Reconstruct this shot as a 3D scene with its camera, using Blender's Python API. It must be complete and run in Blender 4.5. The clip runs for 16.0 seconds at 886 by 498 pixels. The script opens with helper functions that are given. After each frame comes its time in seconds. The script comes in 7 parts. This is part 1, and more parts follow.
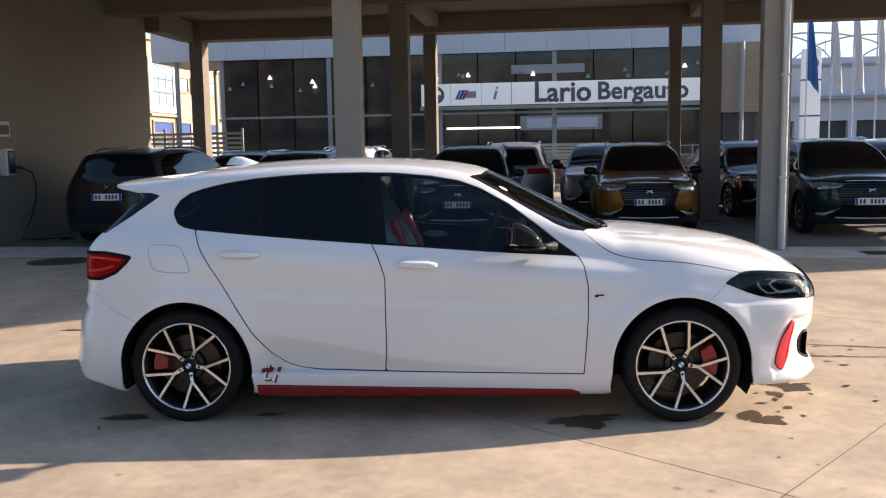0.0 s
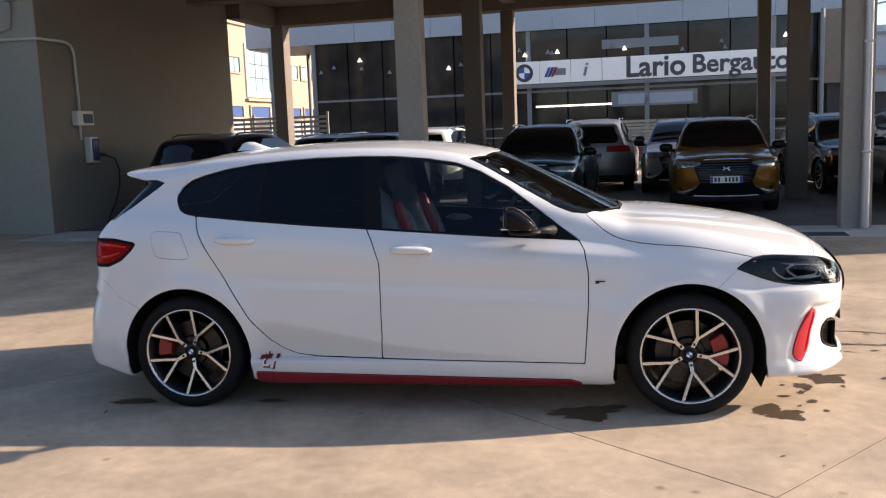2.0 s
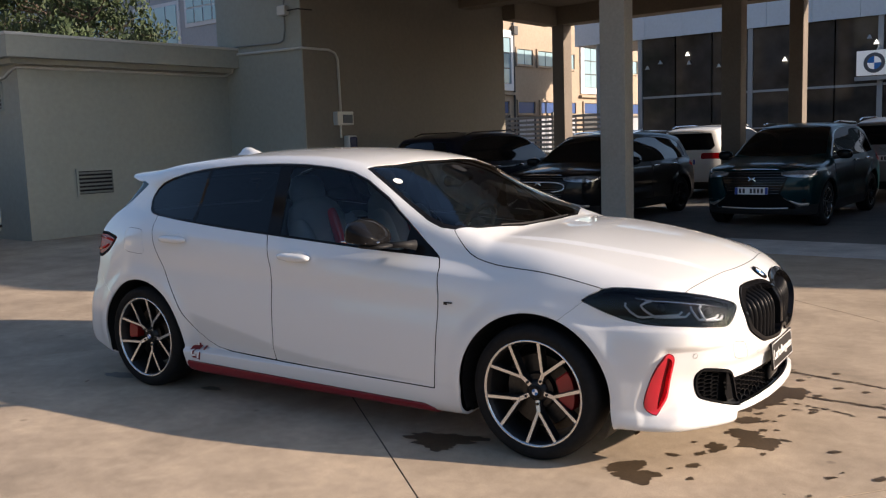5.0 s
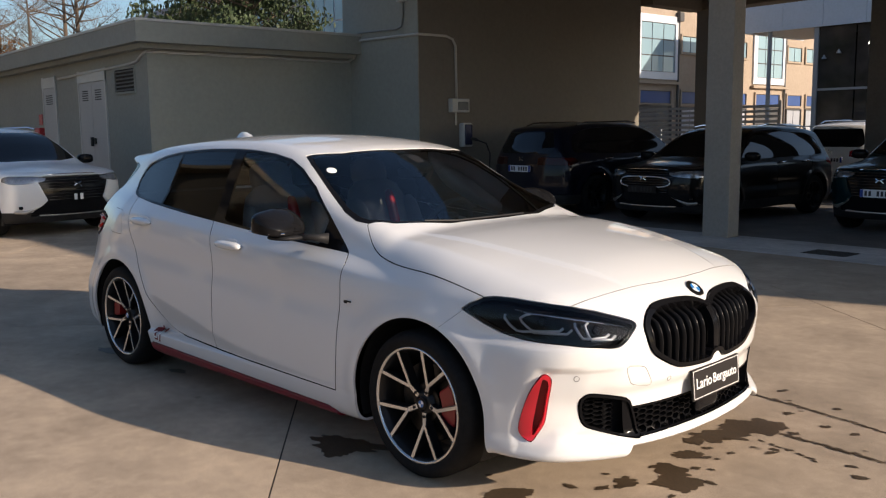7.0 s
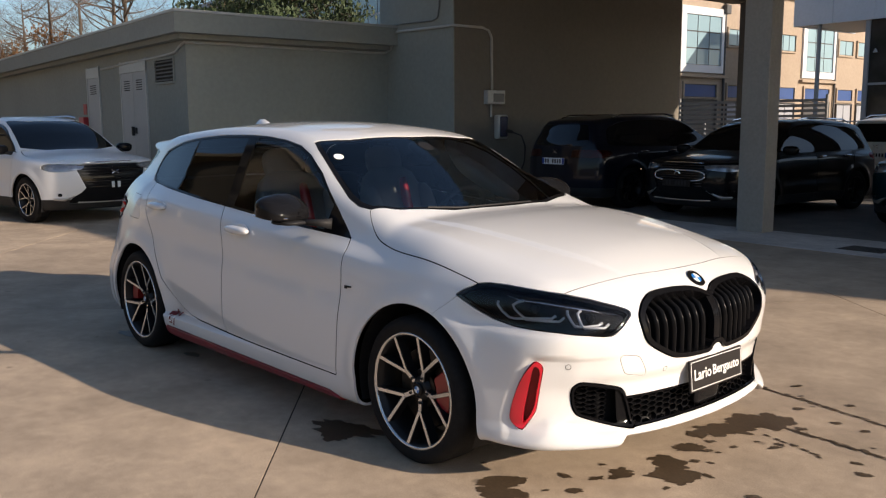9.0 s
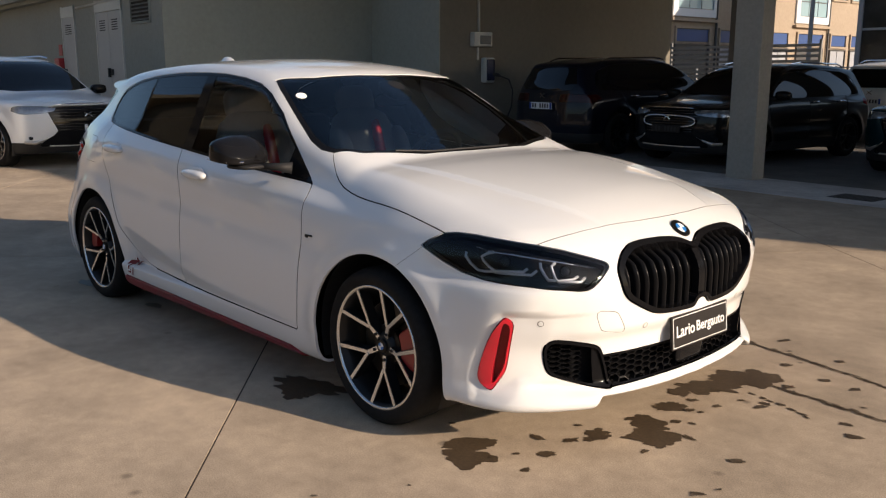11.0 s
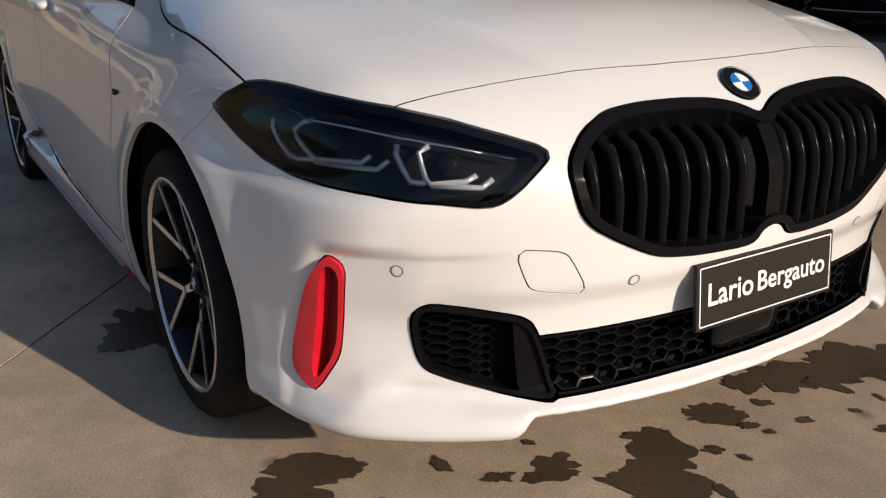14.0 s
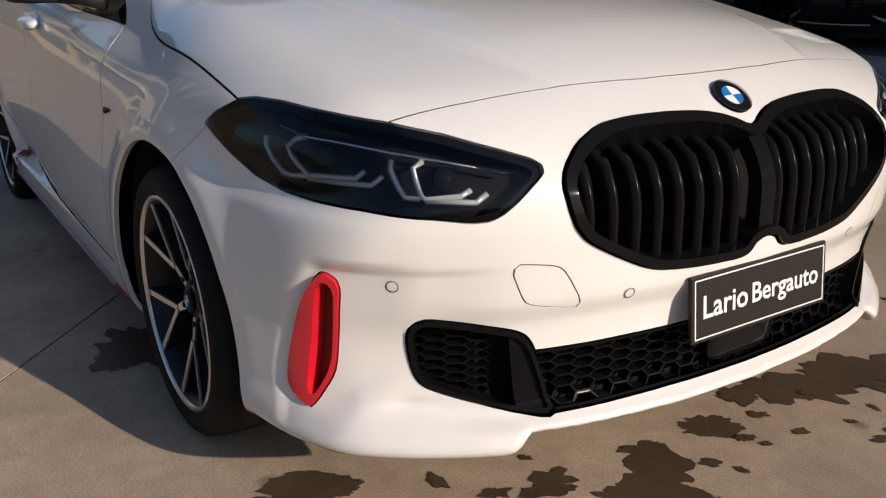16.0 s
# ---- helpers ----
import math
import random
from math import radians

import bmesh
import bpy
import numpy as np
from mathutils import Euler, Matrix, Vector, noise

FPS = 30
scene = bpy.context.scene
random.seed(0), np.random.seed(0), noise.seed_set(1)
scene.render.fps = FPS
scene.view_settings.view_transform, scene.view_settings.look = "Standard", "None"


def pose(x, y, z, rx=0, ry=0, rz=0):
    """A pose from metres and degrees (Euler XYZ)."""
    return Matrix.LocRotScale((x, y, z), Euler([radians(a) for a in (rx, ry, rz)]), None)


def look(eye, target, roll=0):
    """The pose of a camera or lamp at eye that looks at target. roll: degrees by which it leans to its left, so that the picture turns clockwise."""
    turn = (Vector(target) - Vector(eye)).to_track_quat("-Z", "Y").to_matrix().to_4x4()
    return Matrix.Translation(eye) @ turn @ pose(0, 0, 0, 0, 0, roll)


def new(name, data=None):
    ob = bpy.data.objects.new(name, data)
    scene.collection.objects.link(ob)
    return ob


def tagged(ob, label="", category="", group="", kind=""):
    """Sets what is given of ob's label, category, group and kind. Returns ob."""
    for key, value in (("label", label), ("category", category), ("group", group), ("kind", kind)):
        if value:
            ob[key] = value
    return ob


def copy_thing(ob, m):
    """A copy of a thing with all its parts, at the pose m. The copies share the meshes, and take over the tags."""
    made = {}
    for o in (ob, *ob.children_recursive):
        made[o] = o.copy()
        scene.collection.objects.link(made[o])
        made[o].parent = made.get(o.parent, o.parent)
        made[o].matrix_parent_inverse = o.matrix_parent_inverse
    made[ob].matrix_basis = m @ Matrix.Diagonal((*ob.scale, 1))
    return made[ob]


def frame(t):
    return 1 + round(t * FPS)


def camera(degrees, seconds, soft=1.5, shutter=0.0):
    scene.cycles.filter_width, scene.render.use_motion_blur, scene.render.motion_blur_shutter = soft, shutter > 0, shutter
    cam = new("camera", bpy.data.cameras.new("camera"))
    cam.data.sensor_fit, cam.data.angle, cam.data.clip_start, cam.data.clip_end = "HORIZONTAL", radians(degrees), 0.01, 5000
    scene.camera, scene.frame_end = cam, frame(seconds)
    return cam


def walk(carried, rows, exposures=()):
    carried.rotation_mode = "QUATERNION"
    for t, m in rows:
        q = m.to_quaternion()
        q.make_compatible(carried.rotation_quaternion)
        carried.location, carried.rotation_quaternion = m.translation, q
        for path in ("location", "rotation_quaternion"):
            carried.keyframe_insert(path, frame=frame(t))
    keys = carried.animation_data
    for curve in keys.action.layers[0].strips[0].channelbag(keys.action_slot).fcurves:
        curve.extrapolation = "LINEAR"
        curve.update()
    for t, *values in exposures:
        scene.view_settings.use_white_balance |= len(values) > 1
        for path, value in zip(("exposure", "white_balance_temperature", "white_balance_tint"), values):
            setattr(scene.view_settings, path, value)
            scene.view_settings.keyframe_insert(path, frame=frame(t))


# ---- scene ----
cam = camera(53.5, 16.0, soft=1.2)
PATH = [
    (0, (0.322, -5.489, 1.465), (0.216, -3.504, 1.241), -0.9),
    (0.5, (0.326, -5.481, 1.465), (0.221, -3.498, 1.223), -1.1),
    (1, (0.342, -5.44, 1.462), (0.21, -3.462, 1.193), -1.6),
    (1.5, (0.543, -5.356, 1.467), (0.327, -3.387, 1.191), -1.7),
    (2, (0.864, -5.291, 1.463), (0.528, -3.337, 1.199), -2.1),
    (2.5, (1.213, -5.152, 1.462), (0.785, -3.212, 1.225), -2.5),
    (3, (1.628, -5.048, 1.453), (1.057, -3.145, 1.229), -3.2),
    (3.5, (2.044, -4.934, 1.471), (1.325, -3.084, 1.224), -2.9),
    (4, (2.411, -4.719, 1.473), (1.599, -2.908, 1.232), -2.4),
    (4.2, (2.558, -4.63, 1.459), (1.69, -2.843, 1.222), -2.3),
    (6.3, (3.765, -3.596, 1.44), (2.421, -2.139, 1.173), -1.0),
    (6.5, (3.8, -3.48, 1.423), (2.44, -2.037, 1.16), -0.8),
    (7, (3.905, -3.286, 1.43), (2.505, -1.882, 1.166), -0.6),
    (7.5, (4.01, -3.17, 1.42), (2.569, -1.809, 1.153), -0.1),
    (8, (4.04, -3.13, 1.415), (2.579, -1.792, 1.141), -0.1),
    (8.2, (4.04, -3.135, 1.415), (2.572, -1.806, 1.137), -0.2),
    (10.3, (4.009, -3.149, 1.359), (2.562, -1.799, 1.067), 0.2),
    (10.5, (4.007, -3.128, 1.366), (2.562, -1.782, 1.05), 0.4),
    (11, (3.9, -2.903, 1.361), (2.464, -1.568, 0.963), 0.1),
    (11.5, (3.68, -2.643, 1.326), (2.293, -1.274, 0.878), -0.4),
    (12, (3.556, -2.266, 1.288), (2.138, -0.946, 0.792), 0.6),
    (12.5, (3.449, -1.913, 1.232), (1.981, -0.679, 0.665), 1.6),
    (13, (3.304, -1.577, 1.133), (1.799, -0.439, 0.468), 1.4),
    (13.5, (3.246, -1.394, 1.05), (1.687, -0.346, 0.365), 0.6),
    (14, (3.215, -1.354, 1.019), (1.609, -0.352, 0.374), -0.6),
    (14.5, (3.207, -1.36, 1.021), (1.6, -0.347, 0.393), -0.6),
    (15, (3.209, -1.361, 1.017), (1.604, -0.342, 0.396), -0.7),
    (15.5, (3.21, -1.356, 1.016), (1.603, -0.339, 0.396), -1.0),
    (16, (3.209, -1.359, 1.018), (1.606, -0.333, 0.406), -1.0),
]
walk(cam, [(t, look(eye, target, roll)) for t, eye, target, roll in PATH],
     exposures=[(0, 1.54, 6600, 11), (1, 1.32, 6650, 11), (2.5, 1.48, 6650, 12), (3.5, 1.40, 6650, 11), (4, 1.30, 6650, 11), (7, 0.70, 6600, 10), (8.2, 0.72, 6600, 10), (10.5, 0.64, 6850, 10), (11, 0.64, 6900, 10), (12.3, 0.54, 6750, 10), (13.5, 0.18, 6500, 10), (14.5, 0.14, 6420, 10), (16, 0.14, 6400, 10)])

# ---- world and light ----
SUN_EL, SUN_AZ = 20.5, 17.0   # degrees above the horizon; degrees from +x towards +y
world = bpy.data.worlds.new("sky")
scene.world = world
world.use_nodes = True
wn = world.node_tree.nodes
sky = wn.new("ShaderNodeTexSky")
sky.sky_type, sky.sun_disc = "NISHITA", False
sky.sun_elevation, sky.sun_rotation = radians(SUN_EL), radians(90 - SUN_AZ)
sky.air_density, sky.dust_density = 1.0, 1.4
sky.ozone_density = 3.0
wn["Background"].inputs["Strength"].default_value = 0.088
world.node_tree.links.new(sky.outputs[0], wn["Background"].inputs["Color"])
sun = new("sun", bpy.data.lights.new("sun", "SUN"))
sun.data.energy, sun.data.angle, sun.data.color = 4.4, radians(0.6), (1.0, 0.825, 0.665)
SUN_DIR = Vector((math.cos(radians(SUN_EL)) * math.cos(radians(SUN_AZ)), math.cos(radians(SUN_EL)) * math.sin(radians(SUN_AZ)), math.sin(radians(SUN_EL))))
sun.matrix_world = look(SUN_DIR * 60, (0, 0, 0))

# ---- materials ----
def material(name, color, rough=0.5, metal=0.0, var=0.0, scale=4.0, bump=0.0, bscale=60.0, coat=0.0, spec=0.5, emit=0.0, alpha=1.0, trans=0.0, fine=None):
    """A Principled material whose colour varies at two scales and whose surface has fine relief."""
    m = bpy.data.materials.new(name)
    m.use_nodes = True
    nt = m.node_tree
    b = nt.nodes["Principled BSDF"]
    b.inputs["Base Color"].default_value = (*color, 1)
    b.inputs["Roughness"].default_value = rough
    b.inputs["Metallic"].default_value = metal
    b.inputs["Coat Weight"].default_value = coat
    b.inputs["Coat Roughness"].default_value = 0.03
    b.inputs["Specular IOR Level"].default_value = spec
    b.inputs["Transmission Weight"].default_value = trans
    if emit:
        b.inputs["Emission Color"].default_value = (*color, 1)
        b.inputs["Emission Strength"].default_value = emit
    geo = nt.nodes.new("ShaderNodeNewGeometry")
    if var:
        big, small = nt.nodes.new("ShaderNodeTexNoise"), nt.nodes.new("ShaderNodeTexNoise")
        big.inputs["Scale"].default_value, big.inputs["Detail"].default_value = scale * 0.25, 4
        small.inputs["Scale"].default_value, small.inputs["Detail"].default_value = scale * (fine or 6), 6
        mix = nt.nodes.new("ShaderNodeMath")
        mix.operation = "ADD"
        ramp = nt.nodes.new("ShaderNodeMapRange")
        ramp.inputs["From Min"].default_value, ramp.inputs["From Max"].default_value = 0.7, 1.3
        ramp.inputs["To Min"].default_value, ramp.inputs["To Max"].default_value = 1 - var, 1 + var
        mul = nt.nodes.new("ShaderNodeVectorMath")
        mul.operation = "SCALE"
        mul.inputs[0].default_value = color
        for tex in (big, small):
            nt.links.new(geo.outputs["Position"], tex.inputs["Vector"])
        nt.links.new(big.outputs[0], mix.inputs[0])
        nt.links.new(small.outputs[0], mix.inputs[1])
        nt.links.new(mix.outputs[0], ramp.inputs["Value"])
        nt.links.new(ramp.outputs[0], mul.inputs["Scale"])
        nt.links.new(mul.outputs[0], b.inputs["Base Color"])
    if bump:
        tex, bm = nt.nodes.new("ShaderNodeTexNoise"), nt.nodes.new("ShaderNodeBump")
        tex.inputs["Scale"].default_value, tex.inputs["Detail"].default_value = bscale, 5
        bm.inputs["Strength"].default_value, bm.inputs["Distance"].default_value = bump, 0.01
        nt.links.new(geo.outputs["Position"], tex.inputs["Vector"])
        nt.links.new(tex.outputs[0], bm.inputs["Height"])
        nt.links.new(bm.outputs[0], b.inputs["Normal"])
    return m


def concrete(name, color, dirt=0.5, joint=0.0):
    """Worn concrete: broad stains, blotches, fine grain, dark specks and fine relief; each slab a shade of its own."""
    m = bpy.data.materials.new(name)
    m.use_nodes = True
    nt, N = m.node_tree, m.node_tree.nodes
    b = N["Principled BSDF"]
    geo, info = N.new("ShaderNodeNewGeometry"), N.new("ShaderNodeObjectInfo")
    val = None
    for scale, detail, amount, lo, hi in ((0.35, 5, 0.17, 0.35, 0.65), (1.9, 6, 0.20, 0.35, 0.7), (14, 6, 0.11, 0.3, 0.7), (190, 5, 0.30, 0.3, 0.7)):
        tex, mr = N.new("ShaderNodeTexNoise"), N.new("ShaderNodeMapRange")
        tex.inputs["Scale"].default_value, tex.inputs["Detail"].default_value, tex.inputs["Roughness"].default_value = scale, detail, 0.62
        mr.inputs["From Min"].default_value, mr.inputs["From Max"].default_value = lo, hi
        mr.inputs["To Min"].default_value, mr.inputs["To Max"].default_value = 1 - amount, 1 + amount
        nt.links.new(geo.outputs["Position"], tex.inputs["Vector"])
        nt.links.new(tex.outputs[0], mr.inputs["Value"])
        if val is None:
            val = mr.outputs[0]
        else:
            mu = N.new("ShaderNodeMath")
            mu.operation = "MULTIPLY"
            nt.links.new(val, mu.inputs[0])
            nt.links.new(mr.outputs[0], mu.inputs[1])
            val = mu.outputs[0]
    sp, mr = N.new("ShaderNodeTexVoronoi"), N.new("ShaderNodeMapRange")
    sp.inputs["Scale"].default_value = 2.6
    mr.inputs["From Min"].default_value, mr.inputs["From Max"].default_value = 0.03, 0.075
    mr.inputs["To Min"].default_value, mr.inputs["To Max"].default_value = 0.55, 1.0
    nt.links.new(geo.outputs["Position"], sp.inputs["Vector"])
    nt.links.new(sp.outputs["Distance"], mr.inputs["Value"])
    rnd = N.new("ShaderNodeMapRange")
    rnd.inputs["To Min"].default_value, rnd.inputs["To Max"].default_value = 0.95, 1.05
    nt.links.new(info.outputs["Random"], rnd.inputs["Value"])
    for src in (mr.outputs[0], rnd.outputs[0]):
        mu = N.new("ShaderNodeMath")
        mu.operation = "MULTIPLY"
        nt.links.new(val, mu.inputs[0])
        nt.links.new(src, mu.inputs[1])
        val = mu.outputs[0]
    sc = N.new("ShaderNodeVectorMath")
    sc.operation = "SCALE"
    sc.inputs[0].default_value = color
    nt.links.new(val, sc.inputs["Scale"])
    nt.links.new(sc.outputs[0], b.inputs["Base Color"])
    b.inputs["Roughness"].default_value = 0.82
    tex, bm = N.new("ShaderNodeTexNoise"), N.new("ShaderNodeBump")
    tex.inputs["Scale"].default_value, tex.inputs["Detail"].default_value = 140, 4
    bm.inputs["Strength"].default_value, bm.inputs["Distance"].default_value = 0.14, 0.006
    nt.links.new(geo.outputs["Position"], tex.inputs["Vector"])
    nt.links.new(tex.outputs[0], bm.inputs["Height"])
    nt.links.new(bm.outputs[0], b.inputs["Normal"])
    return m


CONCRETE = concrete("concrete_yard", (0.368, 0.292, 0.214))
STRIP = concrete("concrete_strip", (0.46, 0.44, 0.41))
# floor concrete darkened to carry the shade under the portico
SHADE_SLAB = concrete("concrete_portico_shade", (0.135, 0.125, 0.115))
TAR = material("joint_dirt", (0.045, 0.038, 0.030), 0.95, var=0.2, scale=10)
WET = material("wet_concrete", (0.068, 0.047, 0.029), 0.45, var=0.35, scale=12, bump=0.06, bscale=140)
PLASTER = material("olive_plaster", (0.315, 0.324, 0.285), 0.9, var=0.07, scale=2.0, bump=0.25, bscale=160)
COLUMN = material("column_concrete", (0.30, 0.28, 0.245), 0.85, var=0.10, scale=4.0, bump=0.2, bscale=120)
SHADE_PLASTER = material("shade_plaster", (0.180, 0.163, 0.135), 0.9, var=0.08, scale=2.0, bump=0.25, bscale=160)
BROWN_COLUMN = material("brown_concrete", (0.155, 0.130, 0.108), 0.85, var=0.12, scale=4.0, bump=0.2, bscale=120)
SOFFIT = material("soffit", (0.18, 0.15, 0.115), 0.9, var=0.10, scale=3.0, bump=0.2, bscale=60)
WHITE_METAL = material("white_metal", (0.62, 0.64, 0.68), 0.45, var=0.05)
COPING = material("pale_metal", (0.50, 0.50, 0.47), 0.5, var=0.08, scale=6)
GREY_METAL = material("grey_metal", (0.20, 0.20, 0.19), 0.5, var=0.1, scale=8)
DOOR_GREY = material("door_grey", (0.40, 0.40, 0.40), 0.55, var=0.06, scale=5)
ZINC = material("zinc", (0.50, 0.51, 0.53), 0.4, metal=0.6, var=0.1, scale=6)
GRATE = material("cast_iron", (0.035, 0.032, 0.03), 0.6, var=0.2, scale=12)
INNER_DARK = material("dark_recess", (0.012, 0.012, 0.012), 0.7)
RED_SIGN = material("red_sign", (0.42, 0.02, 0.025), 0.5)
SMOKED = material("smoked_cover", (0.07, 0.075, 0.08), 0.2)
CHARGER_BLUE = material("charger_front", (0.02, 0.025, 0.07), 0.25, coat=0.5)

# ---- building blocks ----
def mesh_of(name, bm, mat, smooth=False):
    me = bpy.data.meshes.new(name)
    bm.normal_update()
    bm.to_mesh(me)
    bm.free()
    me.materials.append(mat)
    if smooth:
        me.shade_smooth()
    return me


def part(name, bm, mat, parent=None, label="", smooth=False):
    ob = new(name, mesh_of(name, bm, mat, smooth))
    ob.parent = parent
    return tagged(ob, label)


def thing(name, label, category, m=None, group="", kind=""):
    ob = new(name)
    ob.empty_display_size = 0.1
    if m is not None:
        ob.matrix_basis = m
    return tagged(ob, label, category, group, kind)


def add_box(bm, x0, x1, y0, y1, z0, z1, bevel=0.0, m=None):
    r = bmesh.ops.create_cube(bm, size=1.0)["verts"]
    for v in r:
        v.co = Vector(((x0 + x1) / 2 + v.co.x * (x1 - x0), (y0 + y1) / 2 + v.co.y * (y1 - y0), (z0 + z1) / 2 + v.co.z * (z1 - z0)))
    if bevel:
        es = list({e for v in r for e in v.link_edges})
        r = list({v for f in bmesh.ops.bevel(bm, geom=es, offset=bevel, segments=2, affect="EDGES", profile=0.5)["faces"] for v in f.verts} | {v for v in r if v.is_valid})
    if m is not None:
        bmesh.ops.transform(bm, matrix=m, verts=[v for v in r if v.is_valid])
    return bm


def box(x0, x1, y0, y1, z0, z1, bevel=0.0, m=None):
    return add_box(bmesh.new(), x0, x1, y0, y1, z0, z1, bevel, m)


def add_tube(bm, pts, r, seg=10, cap=True):
    """A round bar along a polyline."""
    pts = [Vector(p) for p in pts]
    rings = []
    side = None
    for i, p in enumerate(pts):
        d = (pts[min(i + 1, len(pts) - 1)] - pts[max(i - 1, 0)]).normalized()
        if side is None:
            side = d.orthogonal().normalized()
        side = (side - d * side.dot(d)).normalized()
        up = d.cross(side)
        rr = r[i] if isinstance(r, (list, tuple)) else r
        rings.append([bm.verts.new(p + (side * math.cos(a) + up * math.sin(a)) * rr) for a in [2 * math.pi * k / seg for k in range(seg)]])
    for a, b in zip(rings, rings[1:]):
        for k in range(seg):
            bm.faces.new((a[k], a[(k + 1) % seg], b[(k + 1) % seg], b[k]))
    if cap:
        bm.faces.new(rings[0][::-1])
        bm.faces.new(rings[-1])
    return bm


def tube(pts, r, seg=10):
    return add_tube(bmesh.new(), pts, r, seg)


def add_prism(bm, pts, h, m=None):
    """Extrudes a plane outline (x, y) by h along z."""
    lo = [bm.verts.new((x, y, 0)) for x, y in pts]
    hi = [bm.verts.new((x, y, h)) for x, y in pts]
    bm.faces.new(lo[::-1])
    bm.faces.new(hi)
    n = len(pts)
    for i in range(n):
        bm.faces.new((lo[i], lo[(i + 1) % n], hi[(i + 1) % n], hi[i]))
    if m is not None:
        bmesh.ops.transform(bm, matrix=m, verts=lo + hi)
    return bm


def moved_mesh(bm, m):
    bmesh.ops.transform(bm, matrix=m, verts=bm.verts[:])
    return bm


def merged_boxes(rows, bevel=0.0):
    bm = bmesh.new()
    for r in rows:
        add_box(bm, *r, bevel)
    return bm


def setting(name, bm, mat, label, category, m=None):
    ob = part(name, bm, mat)
    if m is not None:
        ob.matrix_basis = m
    return tagged(ob, label, category, kind="structure")


# ---- the yard and the portico, in the building's own axes ----
SITE = pose(-1.95, 7.55, 0, 0, 0, -5)
ground = bmesh.new()
bmesh.ops.create_grid(ground, x_segments=8, y_segments=8, size=600)
ground = setting("ground", moved_mesh(ground, pose(0, 0, -0.016)), CONCRETE, "worn beige concrete yard laid in large slabs", "ground")
setting("floor_portico", box(-6.15, 40, 0.36, 14, -0.02, 0.002), SHADE_SLAB, "worn concrete portico floor, coloured dark for the shade there", "floor", SITE)
setting("pavement", box(-6.1, 40, -0.95, 0.35, -0.02, 0.004), STRIP, "pale concrete strip along the portico", "pavement", SITE)
ASPHALT = material("asphalt", (0.075, 0.073, 0.07), 0.9, var=0.18, scale=1.2, bump=0.3, bscale=120)
setting("road", box(-120, 120, 14.2, 27.4, -0.03, -0.006), ASPHALT, "worn grey asphalt street in front of the showroom", "road", SITE)
for u, v in ((2.0, -0.45), (5.8, -0.62), (7.6, -0.40)):
    setting("drain_grate", merged_boxes([(u - 0.26, u + 0.26, v - 0.2, v + 0.2, -0.01, 0.006)] + [(u - 0.24 + 0.05 * k, u - 0.215 + 0.05 * k, v - 0.18, v + 0.18, 0.006, 0.012) for k in range(10)]), GRATE, "dark cast-iron drain grate in the pavement", "drain", SITE)

setting("wall_tall", box(-8.6, -6.15, 0.04, 6.6, 0, 9.0), PLASTER, "tall olive-grey plastered block with surface conduits", "wall", SITE)
# thin slab added over the wall, its darker colour standing in for shade
setting("wall_inner", box(-6.16, -6.144, 0.06, 6.615, 0.003, 4.715), SHADE_PLASTER, "thin facing on the portico's inner wall, coloured for its shade", "wall", SITE)
setting("wall_shed", box(-34, -8.34, -4.2, 0.04, 0, 2.95), PLASTER, "low olive-grey plastered service building", "wall", SITE)
setting("roof_shed", merged_boxes([(-34, -8.16, -4.38, 0.04, 2.905, 2.99), (-34, -7.97, -4.52, 0.04, 2.99, 3.33)]), PLASTER, "flat roof slab of the service building with stepped eaves", "roof", SITE)
setting("trim_shed", merged_boxes([(-34, -7.955, -4.535, 0.04, 3.332, 3.375)]), COPING, "pale metal roof coping", "trim", SITE)

roof = bmesh.new()
# front and right edges, out of sight, are shaped for the shade they cast
add_prism(roof, [(-6.15, -2.83), (-0.7, -2.83), (-0.7, -1.70), (10.0, -1.5), (13.0, 1.0), (20.0, 3.2), (20.0, 9.3), (-6.15, 9.3)], 0.6, pose(0, 0, 4.72))
setting("ceiling", roof, SOFFIT, "dark concrete portico ceiling", "ceiling", SITE)
# unseen block added to shade the white crossover by the service building
setting("wall_upper", box(-6.14, 7.1, -1.5, 9.2, 5.322, 7.3), PLASTER, "plain unseen upper storey added for the shade it casts", "wall", SITE)
for v0, v1, zb in ((8.55, 9.05, 4.27), (4.85, 5.35, 4.38)):
    setting("beam", box(-6.15, 19.5, v0, v1, zb, 4.718, 0.01), SOFFIT, "deep concrete cross beam", "beam", SITE)
for u in (0.0, 6.15, 12.3):
    setting("beam", box(u + 0.05, u + 0.35, 0.4, 8.55, 4.42, 4.716, 0.01), SOFFIT, "concrete portico beam", "beam", SITE)
setting("beam", box(-6.15, -5.80, 6.61, 8.55, 4.25, 4.717, 0.01), SOFFIT, "short concrete beam between wall and column", "beam", SITE)
# rows behind the front one take the darker, browner concrete
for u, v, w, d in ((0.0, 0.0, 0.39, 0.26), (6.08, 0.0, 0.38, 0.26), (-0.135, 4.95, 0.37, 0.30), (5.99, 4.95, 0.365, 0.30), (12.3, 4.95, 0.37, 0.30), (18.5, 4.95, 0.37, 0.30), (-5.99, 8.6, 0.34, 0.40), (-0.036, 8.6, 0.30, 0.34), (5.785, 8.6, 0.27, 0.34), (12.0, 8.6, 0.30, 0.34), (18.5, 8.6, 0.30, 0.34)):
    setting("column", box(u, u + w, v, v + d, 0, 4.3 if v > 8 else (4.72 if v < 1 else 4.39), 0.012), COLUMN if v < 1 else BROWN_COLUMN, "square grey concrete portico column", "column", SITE)
